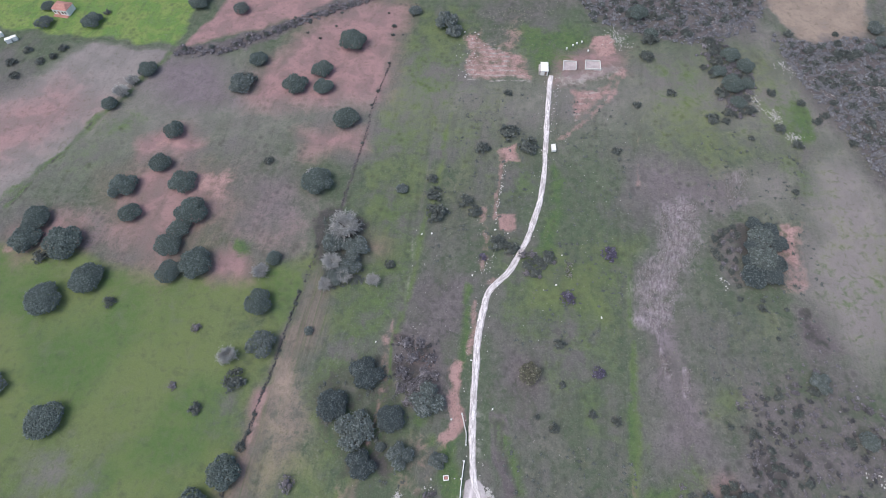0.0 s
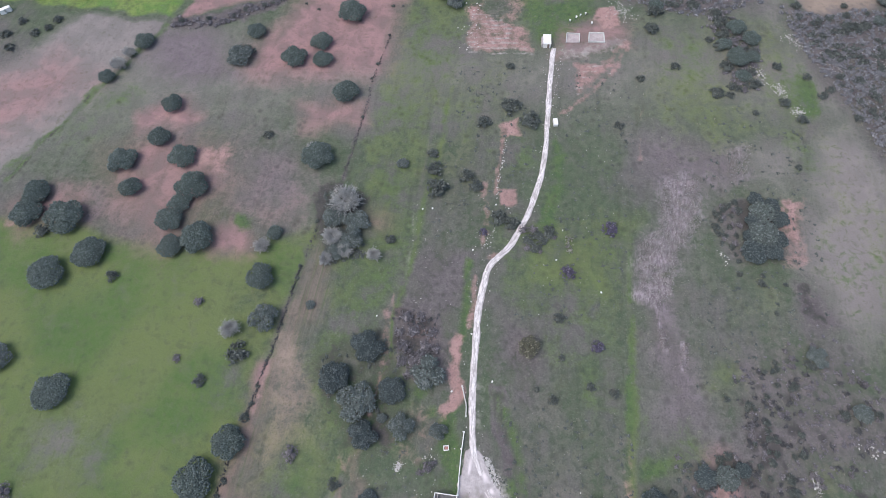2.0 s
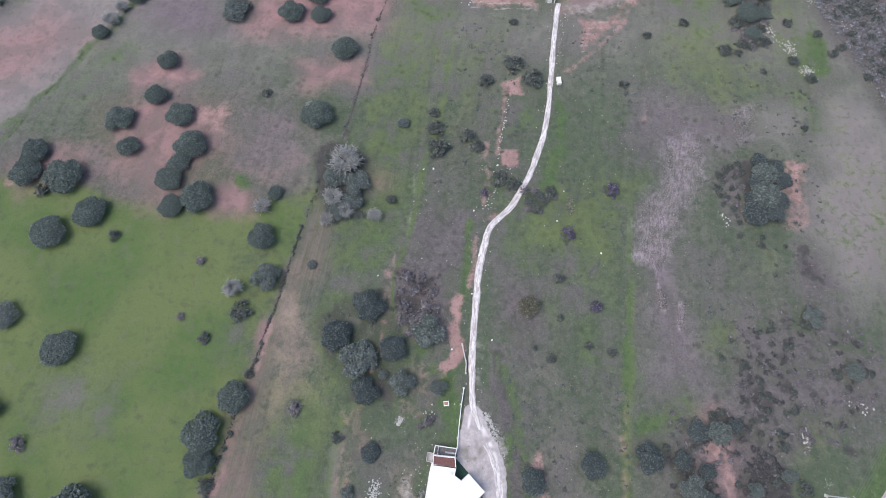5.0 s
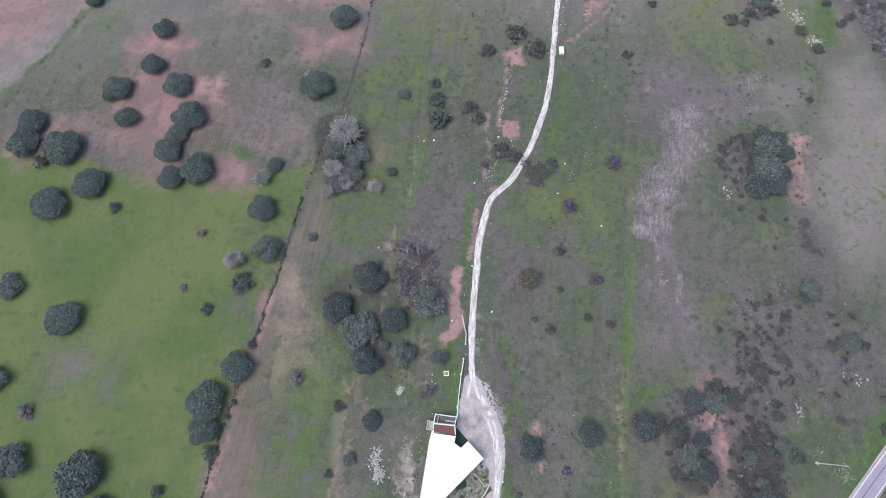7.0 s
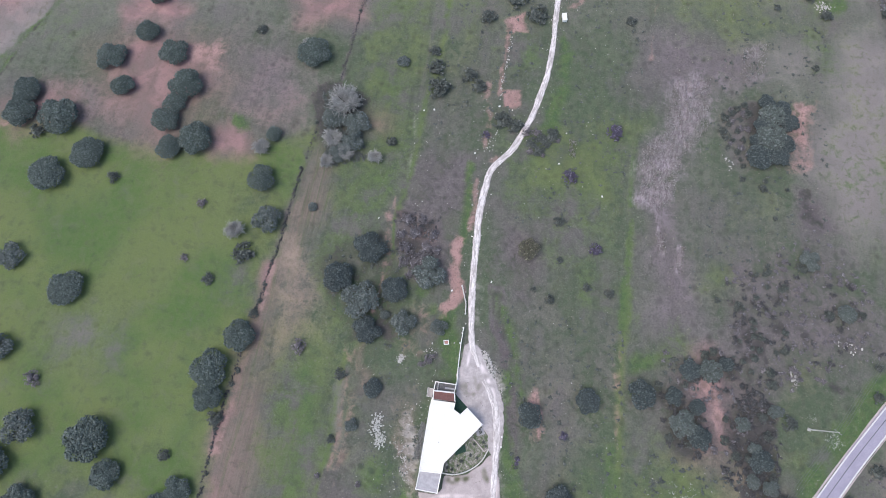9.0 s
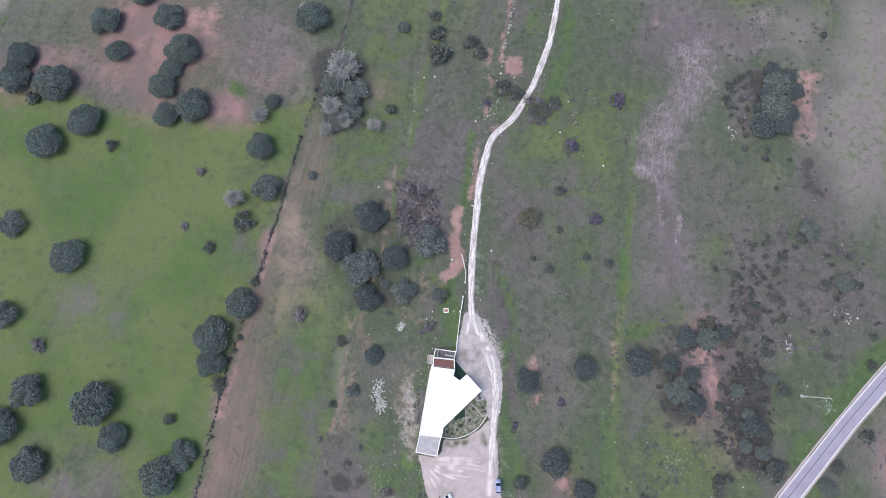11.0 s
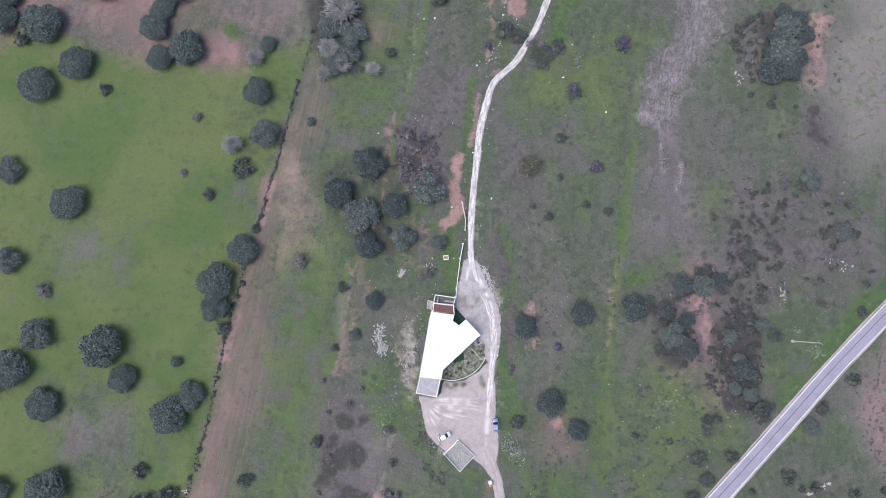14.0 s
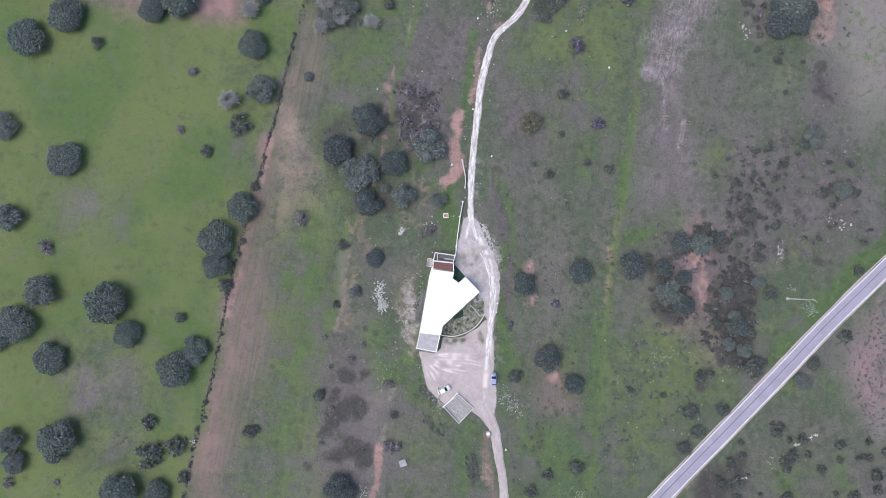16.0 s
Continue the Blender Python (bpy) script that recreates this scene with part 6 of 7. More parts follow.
heaths(scatter([(89.7, 35.3), (116.1, 46.7), (129.9, 28.5), (132.9, 10.4), (116.7, 2.9), (95.3, -2.8), (87.5, 13.3)], 46, 0.5, 1.3, 6), "low brown-grey heath shrub on dry scrubland", "scrubland heath")
shrubs(scatter([(88.8, 37.2), (108.6, 37.4), (100.6, -2.7), (86.5, 6.1)], 24, 0.8, 1.5, 16), "dark low shrub on dry scrubland", "scrubland shrubs")
thicket("slope_heath", scatter([(146.2, 197.4), (164.5, 191.1), (189.0, 195.8), (211.0, 182.3), (193.0, 120.8), (165.1, 115.9), (159.2, 141.1), (151.5, 166.3)], 1500, 0.5, 1.4, 7), slope_brush, 3, "dense grey heath on the scrubby slope", "heath")
thicket("slope_scrub", scatter([(147.8, 194.4), (164.3, 190.4), (189.0, 195.8), (211.0, 182.3), (189.2, 132.0), (167.1, 132.3), (155.1, 162.9)], 130, 0.8, 2.4, 17), small_shrub, 3, "dense dark green scrub on the slope", "scrub")
thicket("far_scrub", scatter([(60.3, 234.6), (153.7, 232.2), (140.3, 204.0), (109.6, 194.5), (82.8, 203.4), (67.8, 208.4)], 130, 0.8, 2.6, 8), small_shrub, 3, "dense dark scrub at the far edge", "scrub")
thicket("far_heath", scatter([(60.3, 234.6), (156.4, 232.2), (141.8, 200.2), (108.9, 191.5), (82.5, 201.4), (67.8, 208.4)], 950, 0.5, 1.4, 18), slope_brush, 3, "grey heath at the far edge of the pasture", "heath")
shrubs(scatter([(-94.4, 219.2), (-53.3, 220.4), (-20.3, 217.5), (-24.4, 186.9), (-61.3, 195.0)], 14, 0.7, 1.4, 9), "tiny dark shrub on red earth", "red field shrubs")
thicket("roadside_heath", scatter([(120.3, -28.1), (144.7, -3.8), (142.8, -58.0), (130.7, -56.6)], 420, 0.2, 0.5, 10), small_heath, 3, "low reddish-grey heath beyond the road", "heath")
shrubs(scatter([(82.0, -62.8), (110.2, -46.6), (137.5, -59.9), (136.7, -83.7), (76.5, -85.1)], 55, 0.7, 2.0, 11), "grey-green shrub on scrub beyond the road", "far road shrubs")
thicket("clump_undergrowth", scatter([(65.1, 7.6), (87.5, 8.8), (85.6, 0.6), (76.6, -1.3), (78.2, -19.2), (65.8, -19.4)], 50, 0.4, 1.0, 108), small_shrub, 3, "dark undergrowth among the pasture oaks", "undergrowth", 0.7)
thicket("clump_bramble", scatter([(71.3, 2.2), (84.8, 9.7), (95.3, -2.8), (98.5, -18.8), (96.5, -33.0), (87.7, -33.1), (82.6, -19.1), (84.6, -3.0), (74.8, -1.3)], 120, 0.5, 1.3, 131) + scatter([(63.2, -3.3), (72.2, -3.2), (77.4, -12.1), (74.6, -22.8), (63.1, -19.4)], 50, 0.5, 1.2, 132), bramble, 3, "dark bramble between the pasture oaks", "brambles", 0.9)
thicket("clump_heath", scatter([(63.3, 9.3), (88.4, 9.7), (95.3, -4.6), (86.0, -26.1), (68.4, -26.4)], 60, 0.4, 1.1, 12), small_heath, 3, "brown heath among the oaks", "heath")
heaths(scatter([(-42.7, -28.5), (-28.4, -21.0), (-24.2, -45.9), (-27.1, -72.1), (-41.4, -72.5)], 8, 0.6, 1.2, 13), "low grey-brown heath on rough ground", "south strip heath")
thicket("low_tussocks", scatter([(14.4, 23.3), (54.4, 22.0), (47.0, -75.6), (18.9, -76.3)], 260, 0.25, 0.85, 41) + scatter([(54.2, -19.6), (89.6, -26.0), (68.1, -57.9), (47.0, -75.6)], 220, 0.25, 0.9, 42) + scatter([(49.4, 161.5), (77.6, 157.8), (57.9, 53.6), (18.4, 46.3), (39.1, 97.1)], 200, 0.25, 0.85, 43) + scatter([(3.5, 165.6), (37.3, 161.7), (33.3, 114.8), (16.8, 87.8), (-7.7, 81.2)], 170, 0.25, 0.85, 44) + scatter([(104.6, 151.1), (138.7, 127.0), (123.2, 45.8), (75.2, 25.1)], 260, 0.25, 0.9, 45) + scatter([(-21.9, 8.1), (-1.6, -2.5), (-13.7, -35.0), (-28.2, -28.2)], 120, 0.2, 0.5, 46), tussock, 3, "low dark tussocks in thin grass", "tussocks", 0.6)
thicket("yard_weeds", near([(2.9, -0.6), (7.5, -4.2), (7.8, -6.0)], 26, 1.6, 0.15, 0.4, 101) + near([(5.6, -27.6), (9.6, -29.3), (8.7, -30.7)], 30, 1.2, 0.15, 0.35, 102) + near([(-10.1, -13.5), (-10.7, -20.7)], 20, 0.6, 0.2, 0.5, 103) + near([(7.4, -65.3), (8.6, -69.6)], 60, 1.2, 0.3, 0.8, 104) + near([(-6.5, -53.4), (-3.4, -56.3)], 34, 1.2, 0.3, 0.8, 105) + near([(10.6, 7.7), (13.2, 3.1), (15.0, 1.4)], 60, 0.9, 0.15, 0.4, 106) + near([(-9.9, -43.8), (-4.5, -46.4)], 40, 1.2, 0.2, 0.6, 107), tussock, 3, "low dark weeds round the gravel yard", "weeds", 0.7)
thicket("dead_patch", near([(-16.4, 52.8), (-12.6, 50.0), (-9.0, 51.0), (-7.9, 46.3)], 60, 1.8, 0.3, 0.9, 63) + near([(-15.3, 42.5), (-11.5, 39.7), (-6.0, 40.7)], 50, 1.8, 0.3, 0.9, 75) + scatter([(77.2, -24.5), (87.9, -19.0), (96.5, -33.0), (89.4, -38.3)], 40, 0.4, 1.0, 65), bramble, 3, "dark brown dead brushwood on rough ground", "brushwood", 0.8)
thicket("meadow_weeds", near([(-104.0, -59.9), (-102.0, -63.3), (-99.2, -65.0)], 26, 3.4, 0.2, 0.5, 121) + near([(-124.1, -74.4), (-121.2, -76.0)], 7, 1.5, 0.25, 0.6, 122), tussock, 3, "tiny dark weeds dotted over worn meadow", "weeds", 0.6)
thicket("understorey", scatter([(-43.0, 39.4), (-30.2, 48.9), (-20.9, 45.2), (-13.2, 30.4), (-12.7, 8.2), (-29.2, 8.0), (-38.7, 20.8)], 70, 0.4, 1.0, 67) + scatter([(-48.1, 102.9), (-33.4, 100.3), (-31.1, 74.7), (-44.8, 72.2)], 200, 0.5, 1.4, 68), small_shrub, 3, "low dark undergrowth beneath the clump of oaks", "undergrowth", 0.6)
thicket("hillside_brush", near([(118.7, 193.2), (120.9, 184.3), (122.6, 175.8), (125.0, 165.9), (120.7, 158.1), (120.7, 150.4)], 120, 3.4, 0.6, 1.9, 79), small_heath, 3, "grey brush between the hillside oaks", "brush") 
thicket("hillside_scrub", near([(118.7, 193.2), (120.9, 184.3), (122.6, 175.8), (125.0, 165.9), (120.7, 158.1), (120.7, 150.4)], 60, 3.2, 0.6, 1.8, 80), small_shrub, 3, "dark low scrub between the hillside oaks", "scrub")

olives([(194.4, 199.2, 3.9), (194.2, 189.7, 3.5), (187.5, 186.4, 2.8)], "dark ragged tree at the edge of a ploughed field", "field edge trees")
shrubs([(175.8, 196.4, 1.8), (174.6, 190.4, 2.3), (172.8, 184.2, 2.8), (176.4, 183.1, 2.5), (180.5, 184.1, 2.3)], "dark shrub at the corner of a ploughed field", "field corner shrubs")


# ---- building helpers ----
def poly_prism(outline, z0, z1):
    """A prism over an outline, with slightly softened edges."""
    bm = bmesh.new()
    vs = [bm.verts.new((x, y, z1)) for x, y in outline]
    f = bm.faces.new(vs)
    if f.calc_area() and sum((a[0] * b[1] - b[0] * a[1]) for a, b in zip(outline, outline[1:] + outline[:1])) < 0:
        f.normal_flip()
    low = bmesh.ops.extrude_face_region(bm, geom=[f])
    for v in low["geom"]:
        if isinstance(v, bmesh.types.BMVert):
            v.co.z = z0
    bmesh.ops.recalc_face_normals(bm, faces=bm.faces)
    return bm


def run(points, thick, z0, z1, close=False):
    """A wall that follows a line with mitred corners."""
    p = [Vector(q) for q in points]
    n = len(p)
    out = []
    for i in range(n):
        a = p[i - 1] if i or close else None
        b = p[(i + 1) % n] if i < n - 1 or close else None
        d1 = (p[i] - a).normalized() if a is not None else (b - p[i]).normalized()
        d2 = (b - p[i]).normalized() if b is not None else d1
        t = (d1 + d2).normalized()
        nn = Vector((-t.y, t.x)) * (thick / 2 / max(0.35, abs(Vector((-t.y, t.x)).dot(Vector((-d1.y, d1.x))))))
        out.append((p[i] + nn, p[i] - nn))
    bm = bmesh.new()
    rows = [[bm.verts.new((q.x, q.y, z)) for q, z in ((l, z0), (l, z1), (r, z1), (r, z0))] for l, r in out]
    for i in range(n if close else n - 1):
        a, b = rows[i], rows[(i + 1) % n]
        for k in range(4):
            bm.faces.new((a[k], a[(k + 1) % 4], b[(k + 1) % 4], b[k]))
    if not close:
        bm.faces.new(rows[0])
        bm.faces.new(rows[-1])
    bmesh.ops.recalc_face_normals(bm, faces=bm.faces)
    return bm


def block(cx, cy, cz, sx, sy, sz, bevel=0.0, turn=0.0):
    bm = bmesh.new()
    bmesh.ops.create_cube(bm, size=1.0)
    bmesh.ops.scale(bm, vec=(sx, sy, sz), verts=bm.verts)
    if bevel:
        bmesh.ops.bevel(bm, geom=bm.edges[:], offset=bevel, segments=2, affect="EDGES", profile=0.5)
    bmesh.ops.rotate(bm, cent=(0, 0, 0), matrix=Matrix.Rotation(radians(turn), 3, "Z"), verts=bm.verts)
    bmesh.ops.translate(bm, vec=(cx, cy, cz), verts=bm.verts)
    return bm


def rod(a, b, ra, rb, sides=10):
    verts, faces = [], []
    tube(verts, faces, Vector(a), Vector(b), ra, rb, sides)
    bm = bmesh.new()
    vs = [bm.verts.new(v) for v in verts]
    for f in faces:
        bm.faces.new([vs[i] for i in f])
    bm.faces.new(vs[:sides][::-1])
    bmesh.ops.recalc_face_normals(bm, faces=bm.faces)
    return bm


def shift(points, at):
    return [(x - at[0], y - at[1]) for x, y in points]


M_ANNEX = plain_material("pale_concrete", (0.50, 0.48, 0.51), (0.39, 0.375, 0.40), 0.9, 0.9, 0.2, bump=0.01)
M_RUBBLE = plain_material("grey_rubble_floor", (0.30, 0.285, 0.285), (0.42, 0.40, 0.40), 1.1, 0.95, 0.1, bump=0.04)
M_BROWN = plain_material("brown_tiles", (0.16, 0.075, 0.07), (0.20, 0.10, 0.09), 1.5, 0.8)
M_DARKFLOOR = plain_material("dark_wet_terrace", (0.10, 0.10, 0.11), (0.17, 0.165, 0.17), 1.0, 0.6)
M_DARK_GREEN = plain_material("dark_green_ground", (0.025, 0.06, 0.045), (0.035, 0.075, 0.055), 2.0, 0.9)
M_DECK = plain_material("weathered_deck", (0.42, 0.38, 0.37), (0.52, 0.47, 0.46), 2.0, 0.9)
M_TILE_ROOF = plain_material("terracotta_roof", (0.42, 0.20, 0.17), (0.52, 0.27, 0.23), 1.2, 0.85)
M_GLASS = plain_material("dark_glass", (0.02, 0.022, 0.025), (0.03, 0.032, 0.036), 1.0, 0.08, 0.6, bump=0.0)
M_RUBBER = plain_material("tyre_rubber", (0.025, 0.025, 0.025), (0.04, 0.04, 0.04), 4.0, 0.9)
M_ALLOY = plain_material("wheel_alloy", (0.45, 0.45, 0.46), (0.5, 0.5, 0.5), 4.0, 0.35, 0.5, 0.9, 0.0)
M_CAR_WHITE = plain_material("white_car_paint", (0.80, 0.80, 0.80), (0.76, 0.76, 0.77), 1.0, 0.25, 0.5, bump=0.0)
M_CAR_BLUE = plain_material("blue_grey_car_paint", (0.34, 0.39, 0.58), (0.37, 0.42, 0.61), 1.0, 0.28, 0.5, 0.3, 0.0)
M_LAMP = plain_material("lamp_plastic", (0.6, 0.6, 0.6), (0.7, 0.7, 0.7), 3.0, 0.2, 0.5, bump=0.0)
M_TAIL = plain_material("red_lamp_plastic", (0.35, 0.03, 0.03), (0.4, 0.04, 0.04), 3.0, 0.2, 0.5, bump=0.0)
M_WIRE = plain_material("dull_wire", (0.12, 0.12, 0.12), (0.16, 0.16, 0.16), 1.0, 0.6, 0.4, bump=0.0)
M_POLE = plain_material("pale_pole_concrete", (0.55, 0.54, 0.52), (0.66, 0.65, 0.63), 0.8, 0.9)
M_WOOD = plain_material("old_wood", (0.22, 0.17, 0.14), (0.30, 0.24, 0.2), 1.6, 0.9)


# ---- the white house ----
def white_house():
    at = (-2.29, -16.99)
    h = thing("house", at, "white flat-roofed house with a splayed wing beside gravel", "house")
    main = shift([(-6.7, -7.7), (-9.5, -25.4), (-3.0, -26.0), (-2.5, -23.3), (8.8, -12.6), (4.5, -8.1), (2.4, -10.0), (0.3, -8.5), (0.8, -6.4), (-5.4, -5.6)], at)
    for a, b in zip(main, main[1:] + main[:1]):
        part("wall", run([a, b], 0.3, -0.15, 3.1), M_WHITE, h)
    part("roof", poly_prism(main, 3.1, 3.34), M_WHITE, h, "plain white painted flat roof")
    part("parapet", run(main, 0.3, 3.34, 3.5, True), M_WHITE, h)
    # tiled strip and sunken terrace on the north end
    part("tiled_strip", poly_prism(shift([(-5.5, -3.2), (0.5, -3.8), (0.7, -6.3), (-5.6, -5.5)], at), 3.0, 3.30), M_BROWN, h, "brown tiled roof strip")
    strip = shift([(-5.7, -3.1), (0.6, -3.7), (0.8, -6.4), (-5.8, -5.6)], at)
    part("strip_rim", run(strip, 0.28, 0.0, 3.5, True), M_WHITE, h)
    terrace = shift([(-5.2, -0.4), (1.1, -1.2), (0.6, -3.5), (-5.7, -2.9)], at)
    part("terrace_floor", poly_prism(terrace, -0.1, 1.2), M_DARKFLOOR, h, "dark stained terrace floor")
    part("terrace_rim", run(terrace, 0.26, 1.0, 2.2, True), M_WHITE, h, "white terrace parapet")
    part("terrace_divider", run(shift([(-4.3, -0.3), (-4.5, -3.0)], at), 0.12, 1.2, 2.2), M_WHITE, h)
    part("terrace_bench", block(*[v for v in shift([(-0.71, -2.40)], at)[0]], 1.45, 3.2, 0.5, 0.5, 0.03, -8), M_CONC, h)
    # side balcony and steps
    part("balcony", poly_prism(shift([(-7.5, -2.1), (-5.7, -2.5), (-6.2, -5.0), (-7.9, -4.7)], at), 1.2, 1.5), M_DECK, h, "pale weathered balcony deck")
    part("balcony_rail", run(shift([(-5.7, -2.5), (-7.5, -2.2), (-7.8, -4.7), (-6.2, -5.0)], at), 0.08, 1.5, 2.4), M_WHITE, h)
    part("side_ledge", poly_prism(shift([(-6.2, -5.0), (-5.5, -5.2), (-6.3, -7.9), (-6.9, -7.7)], at), -0.1, 2.0), M_WHITE, h)
    # chimney and roof vent
    part("chimney", block(*shift([(-0.61, -7.97)], at)[0], 3.7, 0.6, 0.5, 0.7, 0.03, -8), M_WHITE, h)
    part("vent", rod((*shift([(-3.99, -17.73)], at)[0], 3.3), (*shift([(-3.99, -17.73)], at)[0], 3.9), 0.1, 0.1), M_CONC, h)
    # concrete annex with white rim
    annex = shift([(-9.5, -25.6), (-3.2, -26.2), (-4.3, -31.5), (-10.5, -30.5)], at)
    for a, b in zip(annex, annex[1:] + annex[:1]):
        part("annex_wall", run([a, b], 0.25, -0.15, 2.5), M_WHITE, h)
    part("annex_roof", poly_prism(annex, 2.5, 2.68), M_ANNEX, h, "bare grey concrete annex roof")
    part("annex_rim", run(annex, 0.28, 2.68, 2.92, True), M_WHITE, h, "white rim of the annex roof")
    # court between the wings; the house shadow is painted as its dark green
    part("court_floor", poly_prism(shift([(0.8, -3.8), (4.6, -7.9), (2.5, -10.1), (0.3, -8.5)], at), -0.1, 0.07), M_DARK_GREEN, h, "court floor with the house shadow in its dark green colour")


white_house()


def garden():
    at = (4.07, -20.46)
    g = thing("walled_garden", at, "walled garden with pale stones and low plants", "garden", "", "structure")
    outline = shift([(-2.4, -23.8), (8.7, -13.2), (10.7, -15.9), (10.7, -19.6), (8.6, -22.9), (5.0, -25.4), (0.9, -26.6), (-2.7, -26.1)], at)
    part("bed", poly_prism(outline, -0.15, 0.075), M_BED, g)
    part("wall", run([tuple(q) for q in smooth_line(shift([(-2.9, -26.5), (0.9, -26.8), (5.0, -25.6), (8.6, -23.1), (10.9, -19.6)], at), 0.9)], 0.3, -0.1, 0.75), M_POLE, g, "curved pale garden wall")
    part("inner_wall", run(shift([(6.2, -16.8), (7.3, -17.9), (9.5, -20.4), (10.7, -19.6)], at), 0.3, 0, 0.45), M_DECK, g, "pinkish brick edging")
    part("paving", poly_prism(shift([(6.7, -13.2), (9.4, -13.9), (9.9, -15.5), (7.6, -16.1)], at), 0.0, 0.12), M_CONC, g, "pale paving by the wing")
    part("green_patch", poly_prism(shift([(0.7, -20.7), (3.9, -18.3), (4.1, -20.5), (1.0, -21.6)], at), 0.0, 0.11), M_DARK_GREEN, g, "dark green patch of garden ground")


g0 = Graph("garden_soil", 0.95, 0.1)
M_BED = g0.done(g0.mix(g0.ramp(g0.noise(0.9, 5, 0.7), 0.4, 0.6), (0.11, 0.14, 0.08), g0.mix(g0.ramp(g0.noise(3.0, 4), 0.4, 0.7), (0.22, 0.20, 0.18), (0.42, 0.40, 0.38))), g0.noise(4.0), 0.08)
garden()
shrubs([(-1.3, -25.0, 0.6), (0.0, -25.5, 0.6), (1.6, -24.4, 0.5), (2.7, -23.2, 0.7), (6.7, -18.3, 0.5), (9.4, -17.7, 0.6), (8.5, -15.0, 0.6), (8.1, -14.1, 0.5), (5.5, -21.5, 0.6), (7.3, -22.2, 0.5), (10.0, -18.9, 0.5)], "low grey-green garden plant beside the house", "garden plants")


# ---- walls and fences ----
def low_wall(points, thick, height, label, material, name="low_wall"):
    at = points[0]
    w = thing(name, at, label, "wall", "low walls")
    for a, b in zip(points, points[1:]):
        d = (Vector(b) - Vector(a)).normalized() * 0.01
        part("wall_run", run(shift([tuple(Vector(a) + d), b], at), thick, -0.2, height), material, w)
    part("pier", block(0, 0, height / 2, thick * 1.7, thick * 1.7, height + 0.3, 0.03), material, w)
    e = shift([points[-1]], at)[0]
    part("pier", block(e[0], e[1], height / 2, thick * 1.7, thick * 1.7, height + 0.3, 0.03), material, w)


low_wall([(1.3, -1.0), (1.7, 3.9), (2.5, 10.7), (3.4, 16.2)], 0.26, 0.8, "low white boundary wall leading from the house", M_WHITE)
low_wall([(4.0, 20.8), (4.2, 23.9), (3.6, 26.9), (3.0, 29.8)], 0.3, 0.8, "low cream boundary wall beside the track", M_POLE)


def fence(points, label, gap=2.6, height=1.1):
    at = points[0]
    f = thing("wire_fence", at, label, "fence", "wire fences")
    line = smooth_line(shift(points, at), gap)
    for p in line:
        part("post", rod((p[0], p[1], -0.3), (p[0], p[1], height), 0.07, 0.06, 6), M_WOOD, f)
    for z in (0.35, 0.7, 1.05):
        for a, b in zip(line, line[1:]):
            part("wire", rod((a[0], a[1], z), (b[0], b[1], z), 0.012, 0.012, 4), M_WIRE, f)


fence([(-10.1, -31.4), (-10.8, -35.9), (-11.3, -38.5)], "wire fence on wooden posts beside the yard")
fence([(-11.3, -38.7), (-8.5, -42.4), (-5.2, -46.2), (-2.5, -48.8)], "wire fence on wooden posts behind the parked car")
fence([(45.7, 168.2), (45.2, 158.3), (43.6, 147.4), (43.5, 139.9)], "old wire fence beside the far track")
fence([(52.3, 187.5), (55.6, 189.7), (58.9, 191.8), (64.0, 195.4)], "wire fence round the farm paddock")


def walled_pen(corners, label, height, floor, rim=0.28, name="walled_pen", gap=False):
    at = tuple(np.mean(corners, 0))
    c = shift(corners, at)
    w = thing(name, at, label, "enclosure", "walled pens")
    part("floor", poly_prism(c, -0.15, 0.09), floor, w, "grey gravelly floor")
    edges = list(zip(c, c[1:] + c[:1]))
    for a, b in edges[:3] if gap else edges:
        d = (Vector(b) - Vector(a)).normalized() * (rim / 2)
        part("wall", run([tuple(Vector(a) - d), tuple(Vector(b) - d)], rim, -0.1, height), M_POLE, w)


walled_pen([(3.0, -45.1), (7.6, -49.2), (3.1, -53.9), (-1.9, -48.7)], "square pen with low white walls and rubble floor", 0.6, M_RUBBLE, 0.22)
walled_pen([(50.2, 176.8), (51.0, 182.0), (56.5, 181.5), (55.9, 176.7)], "open stone pen with pale low walls", 0.7, M_YARD, 0.3, gap=True)
walled_pen([(66.7, 176.5), (67.0, 181.7), (60.8, 182.2), (59.9, 176.9)], "pale walled pen beside red earth", 0.7, M_YARD, 0.34)
low_wall([(2.4, -44.6), (0.2, -47.0), (-1.8, -48.8)], 0.28, 0.9, "short white wall of the pen", M_WHITE)


